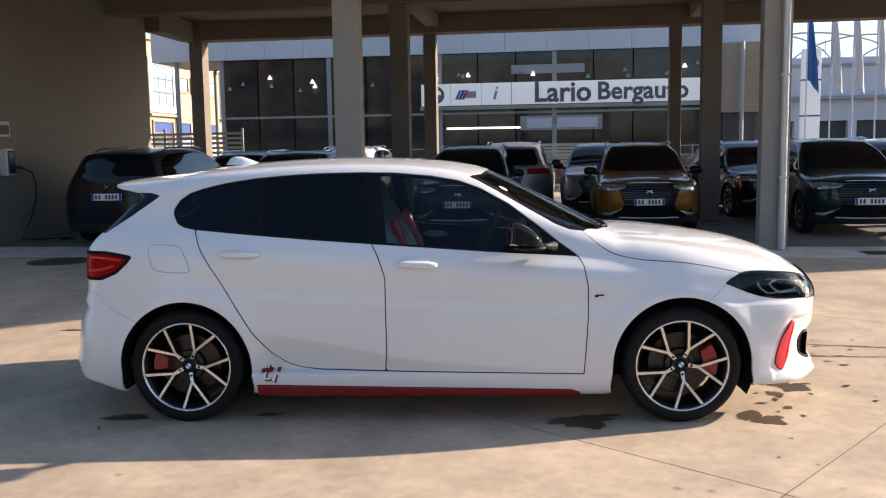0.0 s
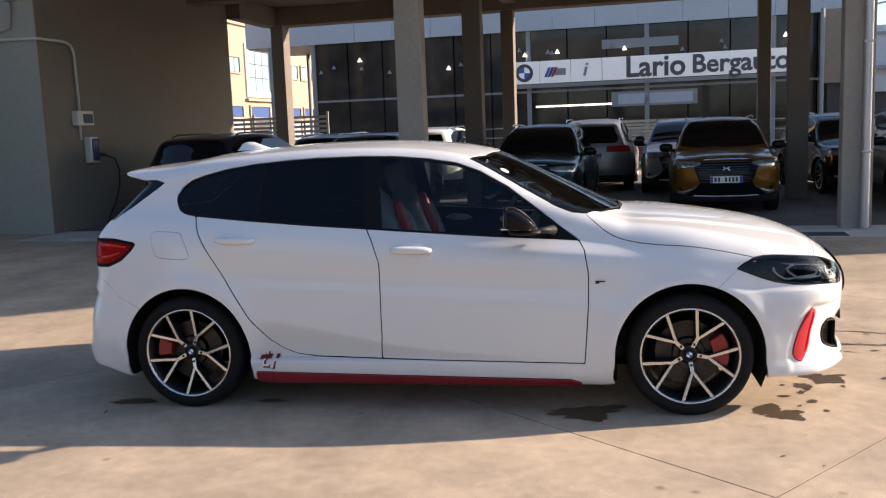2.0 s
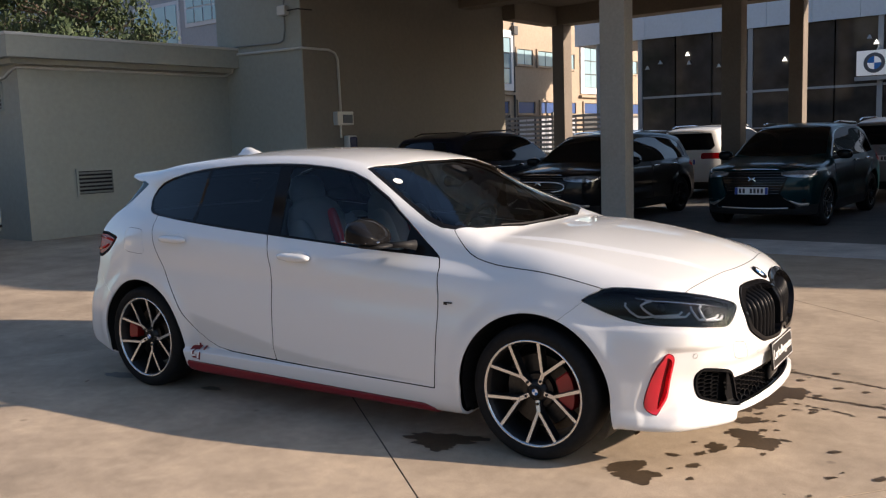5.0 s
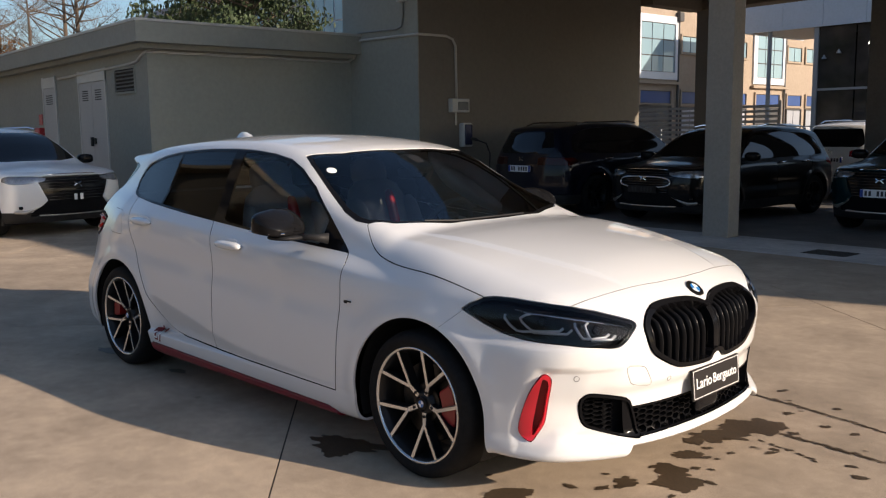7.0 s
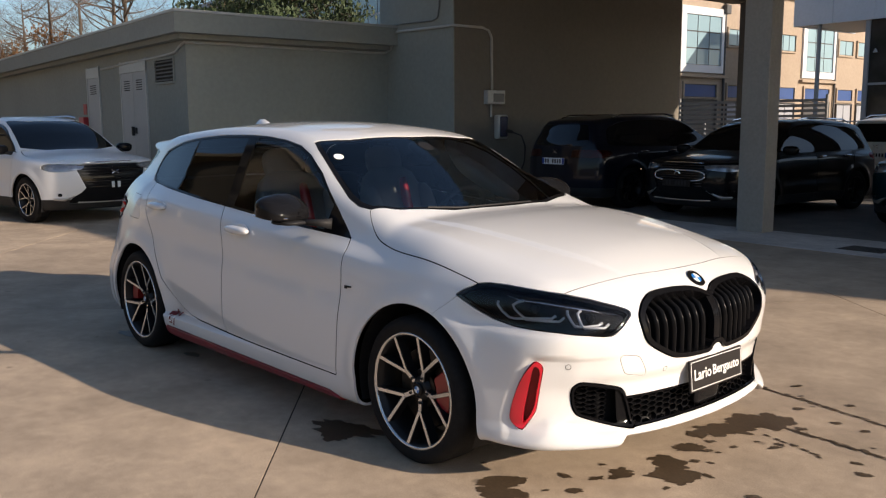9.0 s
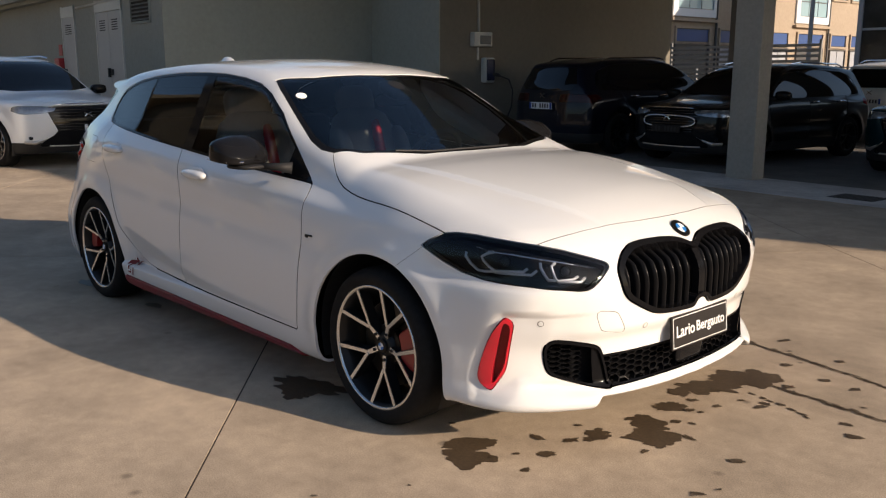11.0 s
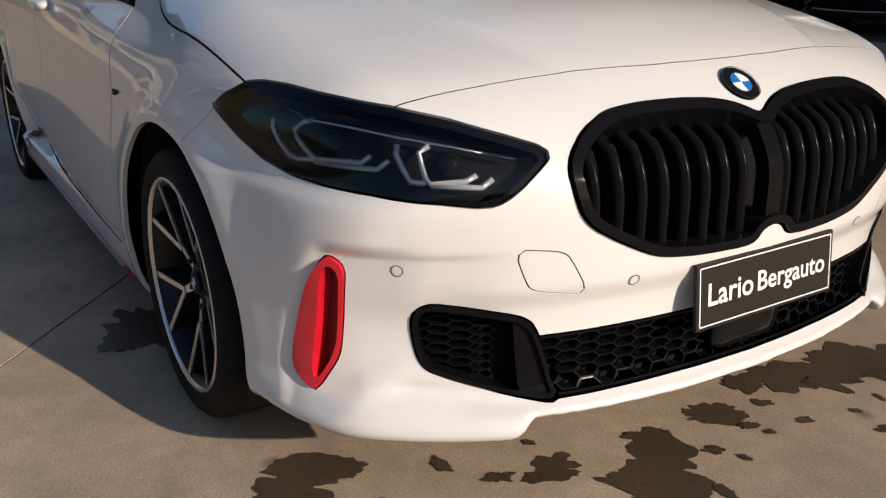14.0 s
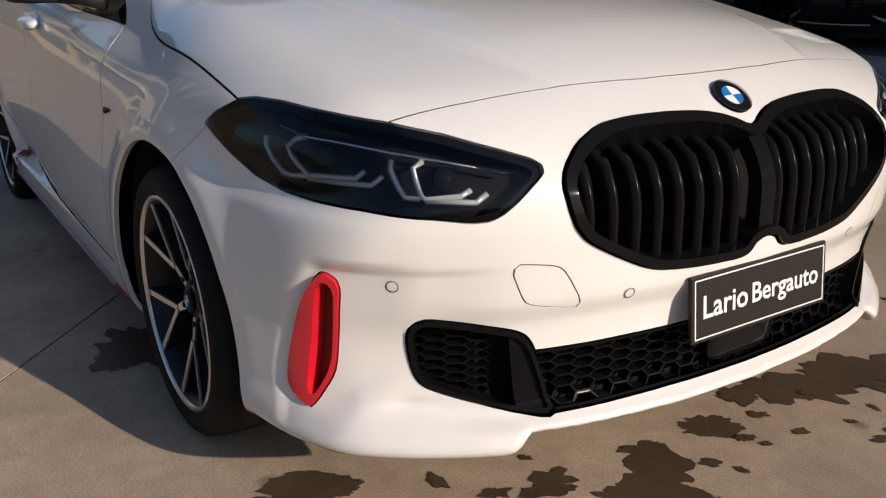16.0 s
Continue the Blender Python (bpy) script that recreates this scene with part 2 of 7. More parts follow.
downpipe = setting("downpipe", tube([(6.36, -0.065, 4.7), (6.36, -0.065, 0.02)], 0.055, 14), ZINC, "light zinc downpipe clipped to a column", "pipe", SITE)
for z in (1.0, 2.4, 3.6):
    part("pipe_clip", box(6.295, 6.425, -0.13, 0.005, z, z + 0.03, 0.004), ZINC, downpipe)

# service building: doors, vents, conduits
def louvre(name, u0, u1, z0, z1, m, label):
    ob = thing(name, label, "vent", m, kind="structure")
    part("vent_frame", merged_boxes([(u0 - 0.04, u1 + 0.04, -0.03, 0.02, z0 - 0.04, z0), (u0 - 0.04, u1 + 0.04, -0.03, 0.02, z1, z1 + 0.04), (u0 - 0.04, u0, -0.03, 0.02, z0, z1), (u1, u1 + 0.04, -0.03, 0.02, z0, z1)]), PLASTER, ob)
    part("vent_back", box(u0, u1, -0.004, 0.0, z0, z1), INNER_DARK, ob)
    n = int((z1 - z0) / 0.06)
    for k in range(n):
        part("slat", moved_mesh(box(u0, u1, -0.03, 0.03, -0.004, 0.004), pose(0, -0.018, z0 + (k + 0.5) * (z1 - z0) / n, 35, 0, 0)), GREY_METAL, ob)


SHED_FRONT = SITE @ pose(0, -4.2, 0)
louvre("window_vent", -9.85, -8.92, 2.22, 2.62, SHED_FRONT, "louvred grey vent high in the wall")
louvre("window_vent", -3.3, -2.66, 0.72, 1.12, SITE @ pose(-8.34, 0, 0, 0, 0, 90) @ pose(0, 0, 0), "louvred grey vent low in the wall")
for u0, u1, leaf in ((-11.90, -10.42, 2), (-14.32, -13.46, 1)):
    d = thing("door_1" if leaf == 2 else "door_2", "pale grey metal service door with small vents", "door", SHED_FRONT, kind="structure")
    part("door_frame", merged_boxes([(u0 - 0.05, u0, -0.03, 0.02, 0, 2.72), (u1, u1 + 0.05, -0.03, 0.02, 0, 2.72), (u0 - 0.05, u1 + 0.05, -0.035, 0.02, 2.48, 2.70)]), COPING, d)
    w = (u1 - u0) / leaf
    for k in range(leaf):
        lf = part("door_leaf", box(u0 + k * w + 0.006, u0 + (k + 1) * w - 0.006, -0.022, 0.0, 0.02, 2.475, 0.004), DOOR_GREY, d)
        for q in range(5):
            part("vent_slot", box(u0 + k * w + 0.2, u0 + (k + 1) * w - 0.2, -0.026, -0.021, 2.12 + 0.045 * q, 2.14 + 0.045 * q), INNER_DARK, lf)
    part("door_handle", merged_boxes([(u1 - w - 0.08, u1 - w - 0.02, -0.07, -0.02, 1.22, 1.40), (u1 - w + 0.06, u1 - w + 0.14, -0.05, -0.02, 1.26, 1.38)]), INNER_DARK, d)
sign_red = thing("fire_point", "small red fire equipment box on the wall", "box", SHED_FRONT)
part("fire_box", box(-14.85, -14.45, -0.12, 0.0, 1.20, 1.62, 0.02), RED_SIGN, sign_red)
part("fire_sign", box(-14.80, -14.55, -0.012, 0.0, 1.68, 1.92), RED_SIGN, sign_red)

pipe = thing("conduit", "pale surface conduit along the wall", "pipe", SITE, kind="structure")
part("conduit_run", tube([(-13.2, -4.225, 2.64), (-9.2, -4.225, 2.69), (-8.75, -4.225, 2.715), (-8.55, -4.225, 2.80), (-8.33, -4.225, 2.855), (-8.312, -4.1, 2.86), (-8.312, -0.30, 2.85), (-8.30, -0.05, 2.86), (-8.16, 0.005, 2.92), (-8.05, 0.01, 3.2), (-7.95, 0.01, 3.25), (-6.3, 0.01, 3.22), (-6.125, 0.03, 3.22), (-6.12, 0.70, 3.22), (-6.12, 0.86, 3.17), (-6.12, 0.93, 3.05), (-6.12, 0.95, 2.05)], 0.024, 8), COPING, pipe, smooth=True)
part("conduit_run", tube([(-8.0, 0.01, 3.40), (-6.75, 0.012, 3.36), (-6.60, 0.012, 3.40), (-6.55, 0.012, 3.6), (-6.52, 0.012, 9.0)], 0.016, 8), GREY_METAL, pipe, smooth=True)
part("conduit_run", tube([(-6.12, 0.93, 1.80), (-6.12, 0.93, 1.56)], 0.02, 8), COPING, pipe)
part("junction_box", box(-6.66, -6.44, -0.07, 0.04, 3.84, 4.02, 0.015), COPING, pipe)
part("bracket", tube([(-6.44, -0.01, 3.92), (-6.15, -0.01, 3.92), (-6.1, 0.3, 3.92)], 0.012, 6), INNER_DARK, pipe)
meter = thing("switch_box", "grey electrical switch box on the wall", "box", SITE)
part("case", box(-6.15, -6.02, 0.76, 1.20, 1.80, 2.06, 0.015), COPING, meter)
part("window", box(-6.022, -6.012, 0.90, 1.16, 1.84, 2.00, 0.004), SMOKED, meter)
charger = thing("wall_charger", "dark wall-mounted car charger with a black cable", "charger", SITE)
part("case", box(-6.15, -6.00, 1.02, 1.26, 1.14, 1.60, 0.03), COPING, charger)
part("front_plate", box(-6.003, -5.99, 1.05, 1.23, 1.18, 1.57, 0.02), CHARGER_BLUE, charger)
part("plug", tube([(-6.0, 1.20, 1.30), (-5.93, 1.27, 1.28), (-5.90, 1.30, 1.26)], [0.03, 0.035, 0.02], 10), INNER_DARK, charger)
part("cable", tube([(-5.90, 1.30, 1.26), (-5.86, 1.48, 1.20), (-5.86, 1.58, 1.00), (-5.88, 1.58, 0.70), (-5.90, 1.45, 0.40), (-5.92, 1.30, 0.20), (-5.94, 1.22, 0.05), (-5.80, 1.4, 0.02), (-5.5, 1.7, 0.02), (-5.2, 1.6, 0.02), (-5.3, 1.3, 0.02)], 0.014, 8), INNER_DARK, charger, smooth=True)

# ---- smooth car bodies: a field whose zero is the skin, meshed and cut into panels ----
def spline(xs, ys):
    """A smooth curve through control values (cubic, with limited slopes)."""
    xs, ys = np.array(xs, float), np.array(ys, float)
    h, d = np.diff(xs), np.diff(ys) / np.diff(xs)
    m = np.empty_like(ys)
    m[0], m[-1] = d[0], d[-1]
    w = np.where(d[:-1] * d[1:] > 0, 2 * d[:-1] * d[1:] / (d[:-1] + d[1:] + 1e-12 * np.sign(d[:-1] + d[1:] + 1e-30)), 0)
    m[1:-1] = 0.5 * w + 0.5 * np.where(d[:-1] * d[1:] > 0, (d[:-1] + d[1:]) / 2, 0)

    def curve(x):
        x = np.clip(x, xs[0], xs[-1])
        i = np.clip(np.searchsorted(xs, x) - 1, 0, len(xs) - 2)
        t = (x - xs[i]) / h[i]
        return (2 * t**3 - 3 * t**2 + 1) * ys[i] + (t**3 - 2 * t**2 + t) * h[i] * m[i] + (3 * t**2 - 2 * t**3) * ys[i + 1] + (t**3 - t**2) * h[i] * m[i + 1]
    return curve


def smax(a, b, k):
    return np.maximum(a, b) + np.maximum(k - np.abs(a - b), 0) ** 2 / (4 * k)


def bump(d, w):
    return np.exp(-(d / w) ** 2)


def step(x):
    x = np.clip(x, 0, 1)
    return x * x * (3 - 2 * x)


def levels_width(levels, x, z):
    """Half-width at (x, z) from side curves, each with a height and a half-width along x, lowest first."""
    zs = [lv[0](x) for lv in levels]
    ys = [lv[1](x) for lv in levels]
    n = len(levels)
    sl = [(ys[i + 1] - ys[i]) / (zs[i + 1] - zs[i]) for i in range(n - 1)]
    tan = [sl[0]] + [np.where(sl[i - 1] * sl[i] > 0, 2 * sl[i - 1] * sl[i] / (sl[i - 1] + sl[i] + 1e-9 * np.sign(sl[i] + 1e-30)), 0) * 0.5 + 0.25 * (sl[i - 1] + sl[i]) for i in range(1, n - 1)] + [sl[-1]]
    w = ys[0] + tan[0] * (z - zs[0])
    for i in range(n - 1):
        h = zs[i + 1] - zs[i]
        t = np.clip((z - zs[i]) / h, 0, 1)
        v = (2 * t**3 - 3 * t**2 + 1) * ys[i] + (t**3 - 2 * t**2 + t) * h * tan[i] + (3 * t**2 - 2 * t**3) * ys[i + 1] + (t**3 - t**2) * h * tan[i + 1]
        w = np.where(z > zs[i], v, w)
    return np.where(z > zs[-1], ys[-1] + tan[-1] * (z - zs[-1]), w)


def gradient(f, p, e=0.004):
    g = np.empty_like(p)
    for k in range(3):
        d = np.zeros(3)
        d[k] = e
        g[:, k] = (f(p + d) - f(p - d)) / (2 * e)
    return g


def settle(f, p, times=5):
    """Moves points onto the skin."""
    for _ in range(times):
        g = gradient(f, p)
        p = p - np.clip(f(p) / np.maximum((g * g).sum(1), 0.2), -0.02, 0.02)[:, None] * g
    return p


def skin(f, lo, hi, cell):
    """The triangles of the skin of f in the box lo..hi."""
    lo = np.array(lo, float)
    n = [int(math.ceil((b - a) / cell)) + 1 for a, b in zip(lo, hi)]
    ax = [lo[k] + cell * np.arange(n[k]) for k in range(3)]
    val = np.empty(n)
    for i, x in enumerate(ax[0]):
        yy, zz = np.meshgrid(ax[1], ax[2], indexing="ij")
        val[i] = f(np.stack([np.full_like(yy, x), yy, zz], -1).reshape(-1, 3)).reshape(yy.shape)
    neg = val < 0
    c = [n[k] - 1 for k in range(3)]
    total, count = np.zeros((*c, 3)), np.zeros(c)
    corners = [(i, j, k) for i in (0, 1) for j in (0, 1) for k in (0, 1)]
    cut = lambda a, q: a[q[0]:q[0] + c[0], q[1]:q[1] + c[1], q[2]:q[2] + c[2]]
    for q in corners:
        for k in range(3):
            if q[k] == 0:
                r = list(q)
                r[k] = 1
                a, b = cut(val, q), cut(val, r)
                on = (a < 0) != (b < 0)
                t = np.where(on, a / np.where(on, a - b, 1), 0)
                for m in range(3):
                    total[..., m] += np.where(on, q[m] + (t if m == k else 0), 0)
                count += on
    live = count > 0
    index = np.full(c, -1)
    index[live] = np.arange(live.sum())
    verts = lo + (np.argwhere(live) + total[live] / count[live][:, None]) * cell
    quads = []
    for k in range(3):
        a, b = [slice(None)] * 3, [slice(None)] * 3
        a[k], b[k] = slice(0, -1), slice(1, None)
        chg = neg[tuple(a)] != neg[tuple(b)]
        e = np.argwhere(chg)
        o1, o2 = (k + 1) % 3, (k + 2) % 3
        e = e[(e[:, o1] > 0) & (e[:, o2] > 0) & (e[:, o1] < c[o1]) & (e[:, o2] < c[o2])]
        u, v = np.eye(3, dtype=int)[o1], np.eye(3, dtype=int)[o2]
        q = np.stack([index[tuple(w.T)] for w in (e - u - v, e - v, e, e - u)], 1)
        flip = ~neg[tuple(e.T)]
        q[flip] = q[flip][:, ::-1]
        quads.append(q)
    q = np.concatenate(quads)
    q = q[(q >= 0).all(1)]
    return settle(f, verts), np.concatenate([q[:, [0, 1, 2]], q[:, [0, 2, 3]]])


def clip(mesh, g):
    """The part of a triangle mesh where the values g at its points are 0 or more."""
    v, t = mesh
    inside = g >= 0
    k = inside[t].sum(1)
    keep = t[k == 3]
    part1, part2 = t[k == 1], t[k == 2]
    a1 = np.argmax(inside[part1], 1) if len(part1) else np.zeros(0, int)
    a2 = np.argmin(inside[part2], 1) if len(part2) else np.zeros(0, int)
    roll = lambda tri, a: np.stack([tri[np.arange(len(tri)), (a + i) % 3] for i in range(3)], 1) if len(tri) else np.zeros((0, 3), int)
    p1, p2 = roll(part1, a1), roll(part2, a2)
    edges = np.concatenate([p1[:, [0, 1]], p1[:, [0, 2]], p2[:, [0, 1]], p2[:, [0, 2]]])
    if len(edges) == 0:
        new_v, inv = np.zeros((0, 3)), np.zeros(0, int)
    else:
        uniq, inv = np.unique(np.sort(edges, 1), axis=0, return_inverse=True)
        inv = inv.reshape(-1)
        ga, gb = g[uniq[:, 0]], g[uniq[:, 1]]
        new_v = v[uniq[:, 0]] + (ga / (ga - gb))[:, None] * (v[uniq[:, 1]] - v[uniq[:, 0]])
    inv = inv + len(v)
    n1, n2 = len(p1), len(p2)
    e1, e2, e3, e4 = inv[:n1], inv[n1:2 * n1], inv[2 * n1:2 * n1 + n2], inv[2 * n1 + n2:]
    tris = np.concatenate([keep, np.stack([p1[:, 0], e1, e2], 1), np.stack([e3, p2[:, 1], p2[:, 2]], 1), np.stack([e3, p2[:, 2], e4], 1)])
    allv = np.concatenate([v, new_v])
    used = np.unique(tris)
    remap = np.full(len(allv), -1)
    remap[used] = np.arange(len(used))
    return allv[used], remap[tris]


def outline(points, smooth=0):
    """A closed outline, its corners rounded `smooth` times."""
    p = np.array(points, float)
    for _ in range(smooth):
        q = np.roll(p, -1, 0)
        p = np.stack([0.8 * p + 0.2 * q, 0.2 * p + 0.8 * q], 1).reshape(-1, 2)
    return p


def inside_of(poly, q):
    """Signed distance of plane points q to a closed outline: positive inside."""
    poly = np.asarray(poly, float)
    best, odd = np.full(len(q), 1e9), np.zeros(len(q), bool)
    for a, b in zip(poly, np.roll(poly, -1, 0)):
        ab = b - a
        t = np.clip(((q - a) @ ab) / (ab @ ab + 1e-12), 0, 1)
        best = np.minimum(best, np.linalg.norm(q - a - t[:, None] * ab, axis=1))
        if a[1] != b[1]:
            odd ^= ((a[1] > q[:, 1]) != (b[1] > q[:, 1])) & (q[:, 0] < a[0] + (q[:, 1] - a[1]) * ab[0] / ab[1])
    return np.where(odd, best, -best)


def mirrored(mesh):
    v, t = mesh
    return v * np.array([1, -1, 1]), t[:, ::-1]


def both(mesh):
    """A half body and its mirror image, joined at the middle."""
    v, t = mesh
    w, s = mirrored(mesh)
    mid = np.abs(v[:, 1]) < 1e-4
    at = np.where(mid, np.arange(len(v)), len(v) + np.cumsum(~mid) - 1)
    return np.concatenate([v, w[~mid]]), np.concatenate([t, at[s]])


def panel(name, mesh, f, mat, parent, label="", depth=0.012, inset=0.0, flat=0.0):
    """A panel of the skin as a part, with its edges turned in by depth."""
    v, t = mesh
    g = gradient(f, v)
    nrm = g / np.linalg.norm(g, axis=1)[:, None]
    v = v - nrm * inset
    if flat:
        nrm = (1 - flat) * nrm + flat * nrm.mean(0)
        nrm /= np.linalg.norm(nrm, axis=1)[:, None]
    n0, faces, normals = len(v), t, nrm
    if depth:
        e = np.concatenate([t[:, [0, 1]], t[:, [1, 2]], t[:, [2, 0]]])
        key = np.sort(e, 1)
        _, first, cnt = np.unique(key, axis=0, return_index=True, return_counts=True)
        e = e[first[cnt == 1]]
        a, b = e[:, 0], e[:, 1]
        m = len(e)
        tang = v[b] - v[a]
        side = np.cross(tang, nrm[a])
        side /= np.maximum(np.linalg.norm(side, axis=1), 1e-9)[:, None]
        v = np.concatenate([v, v[a], v[b], v[a] - nrm[a] * depth, v[b] - nrm[b] * depth])
        normals = np.concatenate([nrm, side, side, side, side])
        i = n0 + np.arange(m)
        faces = np.concatenate([t, np.stack([i, i + 2 * m, i + m], 1), np.stack([i + m, i + 2 * m, i + 3 * m], 1)])
    me = bpy.data.meshes.new(name)
    me.from_pydata(v.tolist(), [], faces.tolist())
    me.materials.append(mat)
    me.shade_smooth()
    me.normals_split_custom_set_from_vertices(normals.tolist())
    ob = new(name, me)
    ob.parent = parent
    return tagged(ob, label)

# ---- the white hatchback's skin: x forward, z up, metres, middle between the axles ----
AXLE, HUB = 1.335, 0.309
hatch_top = spline([-1.93, -1.885, -1.78, -1.65, -1.5, -1.31, -1.13, -0.95, -0.74, -0.53, -0.25, -0.045, 0.10, 0.20, 0.28, 0.42, 0.60, 0.80, 0.95, 1.05, 1.15, 1.30, 1.45, 1.69, 1.87, 2.01, 2.11, 2.20, 2.3],
                   [1.306, 1.312, 1.325, 1.337, 1.353, 1.383, 1.401, 1.414, 1.424, 1.427, 1.422, 1.408, 1.392, 1.375, 1.356, 1.297, 1.210, 1.113, 1.042, 0.998, 0.984, 0.973, 0.957, 0.922, 0.881, 0.832, 0.779, 0.715, 0.625])
hatch_crown = spline([-1.9, -1.3, 0.0, 0.25, 0.5, 0.9, 1.15, 1.45, 1.7, 2.0, 2.2], [0.10, 0.12, 0.13, 0.16, 0.21, 0.125, 0.062, 0.088, 0.125, 0.135, 0.14])
hatch_nose = spline([0.10, 0.15, 0.185, 0.215, 0.245, 0.29, 0.40, 0.50, 0.60, 0.68, 0.74, 0.80, 0.9], [2.205, 2.222, 2.232, 2.236, 2.222, 2.190, 2.195, 2.208, 2.208, 2.194, 2.168, 2.12, 2.02])
hatch_plan = spline([0, 0.15, 0.35, 0.45, 0.54, 0.62, 0.70, 0.79, 0.85, 0.9, 1.0], [0, 0.006, 0.034, 0.060, 0.094, 0.137, 0.192, 0.285, 0.42, 0.62, 1.1])
hatch_tail = spline([0.10, 0.18, 0.26, 0.40, 0.53, 0.66, 0.74, 0.85, 0.93, 0.99, 1.06, 1.17, 1.238, 1.255, 1.275, 1.31, 1.34, 1.4], [-2.02, -2.09, -2.14, -2.155, -2.135, -2.085, -2.066, -2.070, -2.055, -2.01, -1.925, -1.80, -1.735, -1.80, -1.885, -1.918, -1.918, -1.90])
C = lambda v: (lambda x: np.full_like(x, v))
belt = spline([-1.9, -1.4, -1.29, -0.95, -0.31, 0.0, 0.34, 0.68, 0.80, 1.1, 1.35, 1.6, 2.0], [1.12, 1.085, 1.066, 1.031, 0.977, 0.952, 0.928, 0.908, 0.902, 0.876, 0.860, 0.845, 0.835])
tuck = spline([-1.0, -0.89, -0.49, -0.12, 0.3, 0.72, 1.0], [0.52, 0.506, 0.436, 0.362, 0.322, 0.302, 0.295])
sx = [-2.2, -1.9, -1.65, -1.38, -1.0, -0.3, 0.4, 0.87, 1.335, 1.6, 1.8, 2.0, 2.3]
hatch_levels = [
    (C(0.12), spline(sx, [0.70, 0.78, 0.83, 0.84, 0.84, 0.84, 0.84, 0.84, 0.85, 0.84, 0.825, 0.80, 0.76])),
    (C(0.20), spline(sx, [0.74, 0.82, 0.86, 0.875, 0.880, 0.882, 0.882, 0.882, 0.885, 0.872, 0.850, 0.82, 0.78])),
    (C(0.285), spline(sx, [0.76, 0.84, 0.876, 0.885, 0.888, 0.890, 0.892, 0.892, 0.890, 0.873, 0.846, 0.81, 0.77])),
    (C(0.45), spline(sx, [0.77, 0.85, 0.882, 0.890, 0.892, 0.893, 0.894, 0.894, 0.890, 0.869, 0.839, 0.795, 0.743])),
    (C(0.62), spline(sx, [0.72, 0.80, 0.862, 0.888, 0.889, 0.887, 0.887, 0.886, 0.886, 0.859, 0.823, 0.768, 0.69])),
    (lambda x: belt(x) - 0.19, spline(sx, [0.64, 0.715, 0.792, 0.856, 0.880, 0.880, 0.880, 0.876, 0.878, 0.846, 0.806, 0.745, 0.66])),
    (lambda x: belt(x) - 0.085, spline(sx, [0.58, 0.655, 0.728, 0.800, 0.856, 0.862, 0.858, 0.846, 0.846, 0.828, 0.79, 0.74, 0.68])),
    (lambda x: belt(x) - 0.012, spline(sx, [0.52, 0.59, 0.655, 0.725, 0.792, 0.812, 0.806, 0.775, 0.800, 0.780, 0.74, 0.69, 0.63])),
    (lambda x: belt(x) + 0.07, spline(sx, [0.48, 0.55, 0.608, 0.668, 0.735, 0.766, 0.762, 0.730, 0.74, 0.71, 0.67, 0.62, 0.56])),
    (lambda x: belt(x) + 0.24, spline(sx, [0.42, 0.49, 0.545, 0.600, 0.650, 0.684, 0.684, 0.66, 0.64, 0.60, 0.56, 0.5, 0.45])),
    (lambda x: belt(x) + 0.40, spline(sx, [0.40, 0.46, 0.505, 0.545, 0.572, 0.596, 0.596, 0.57, 0.55, 0.50, 0.46, 0.4, 0.35])),
]


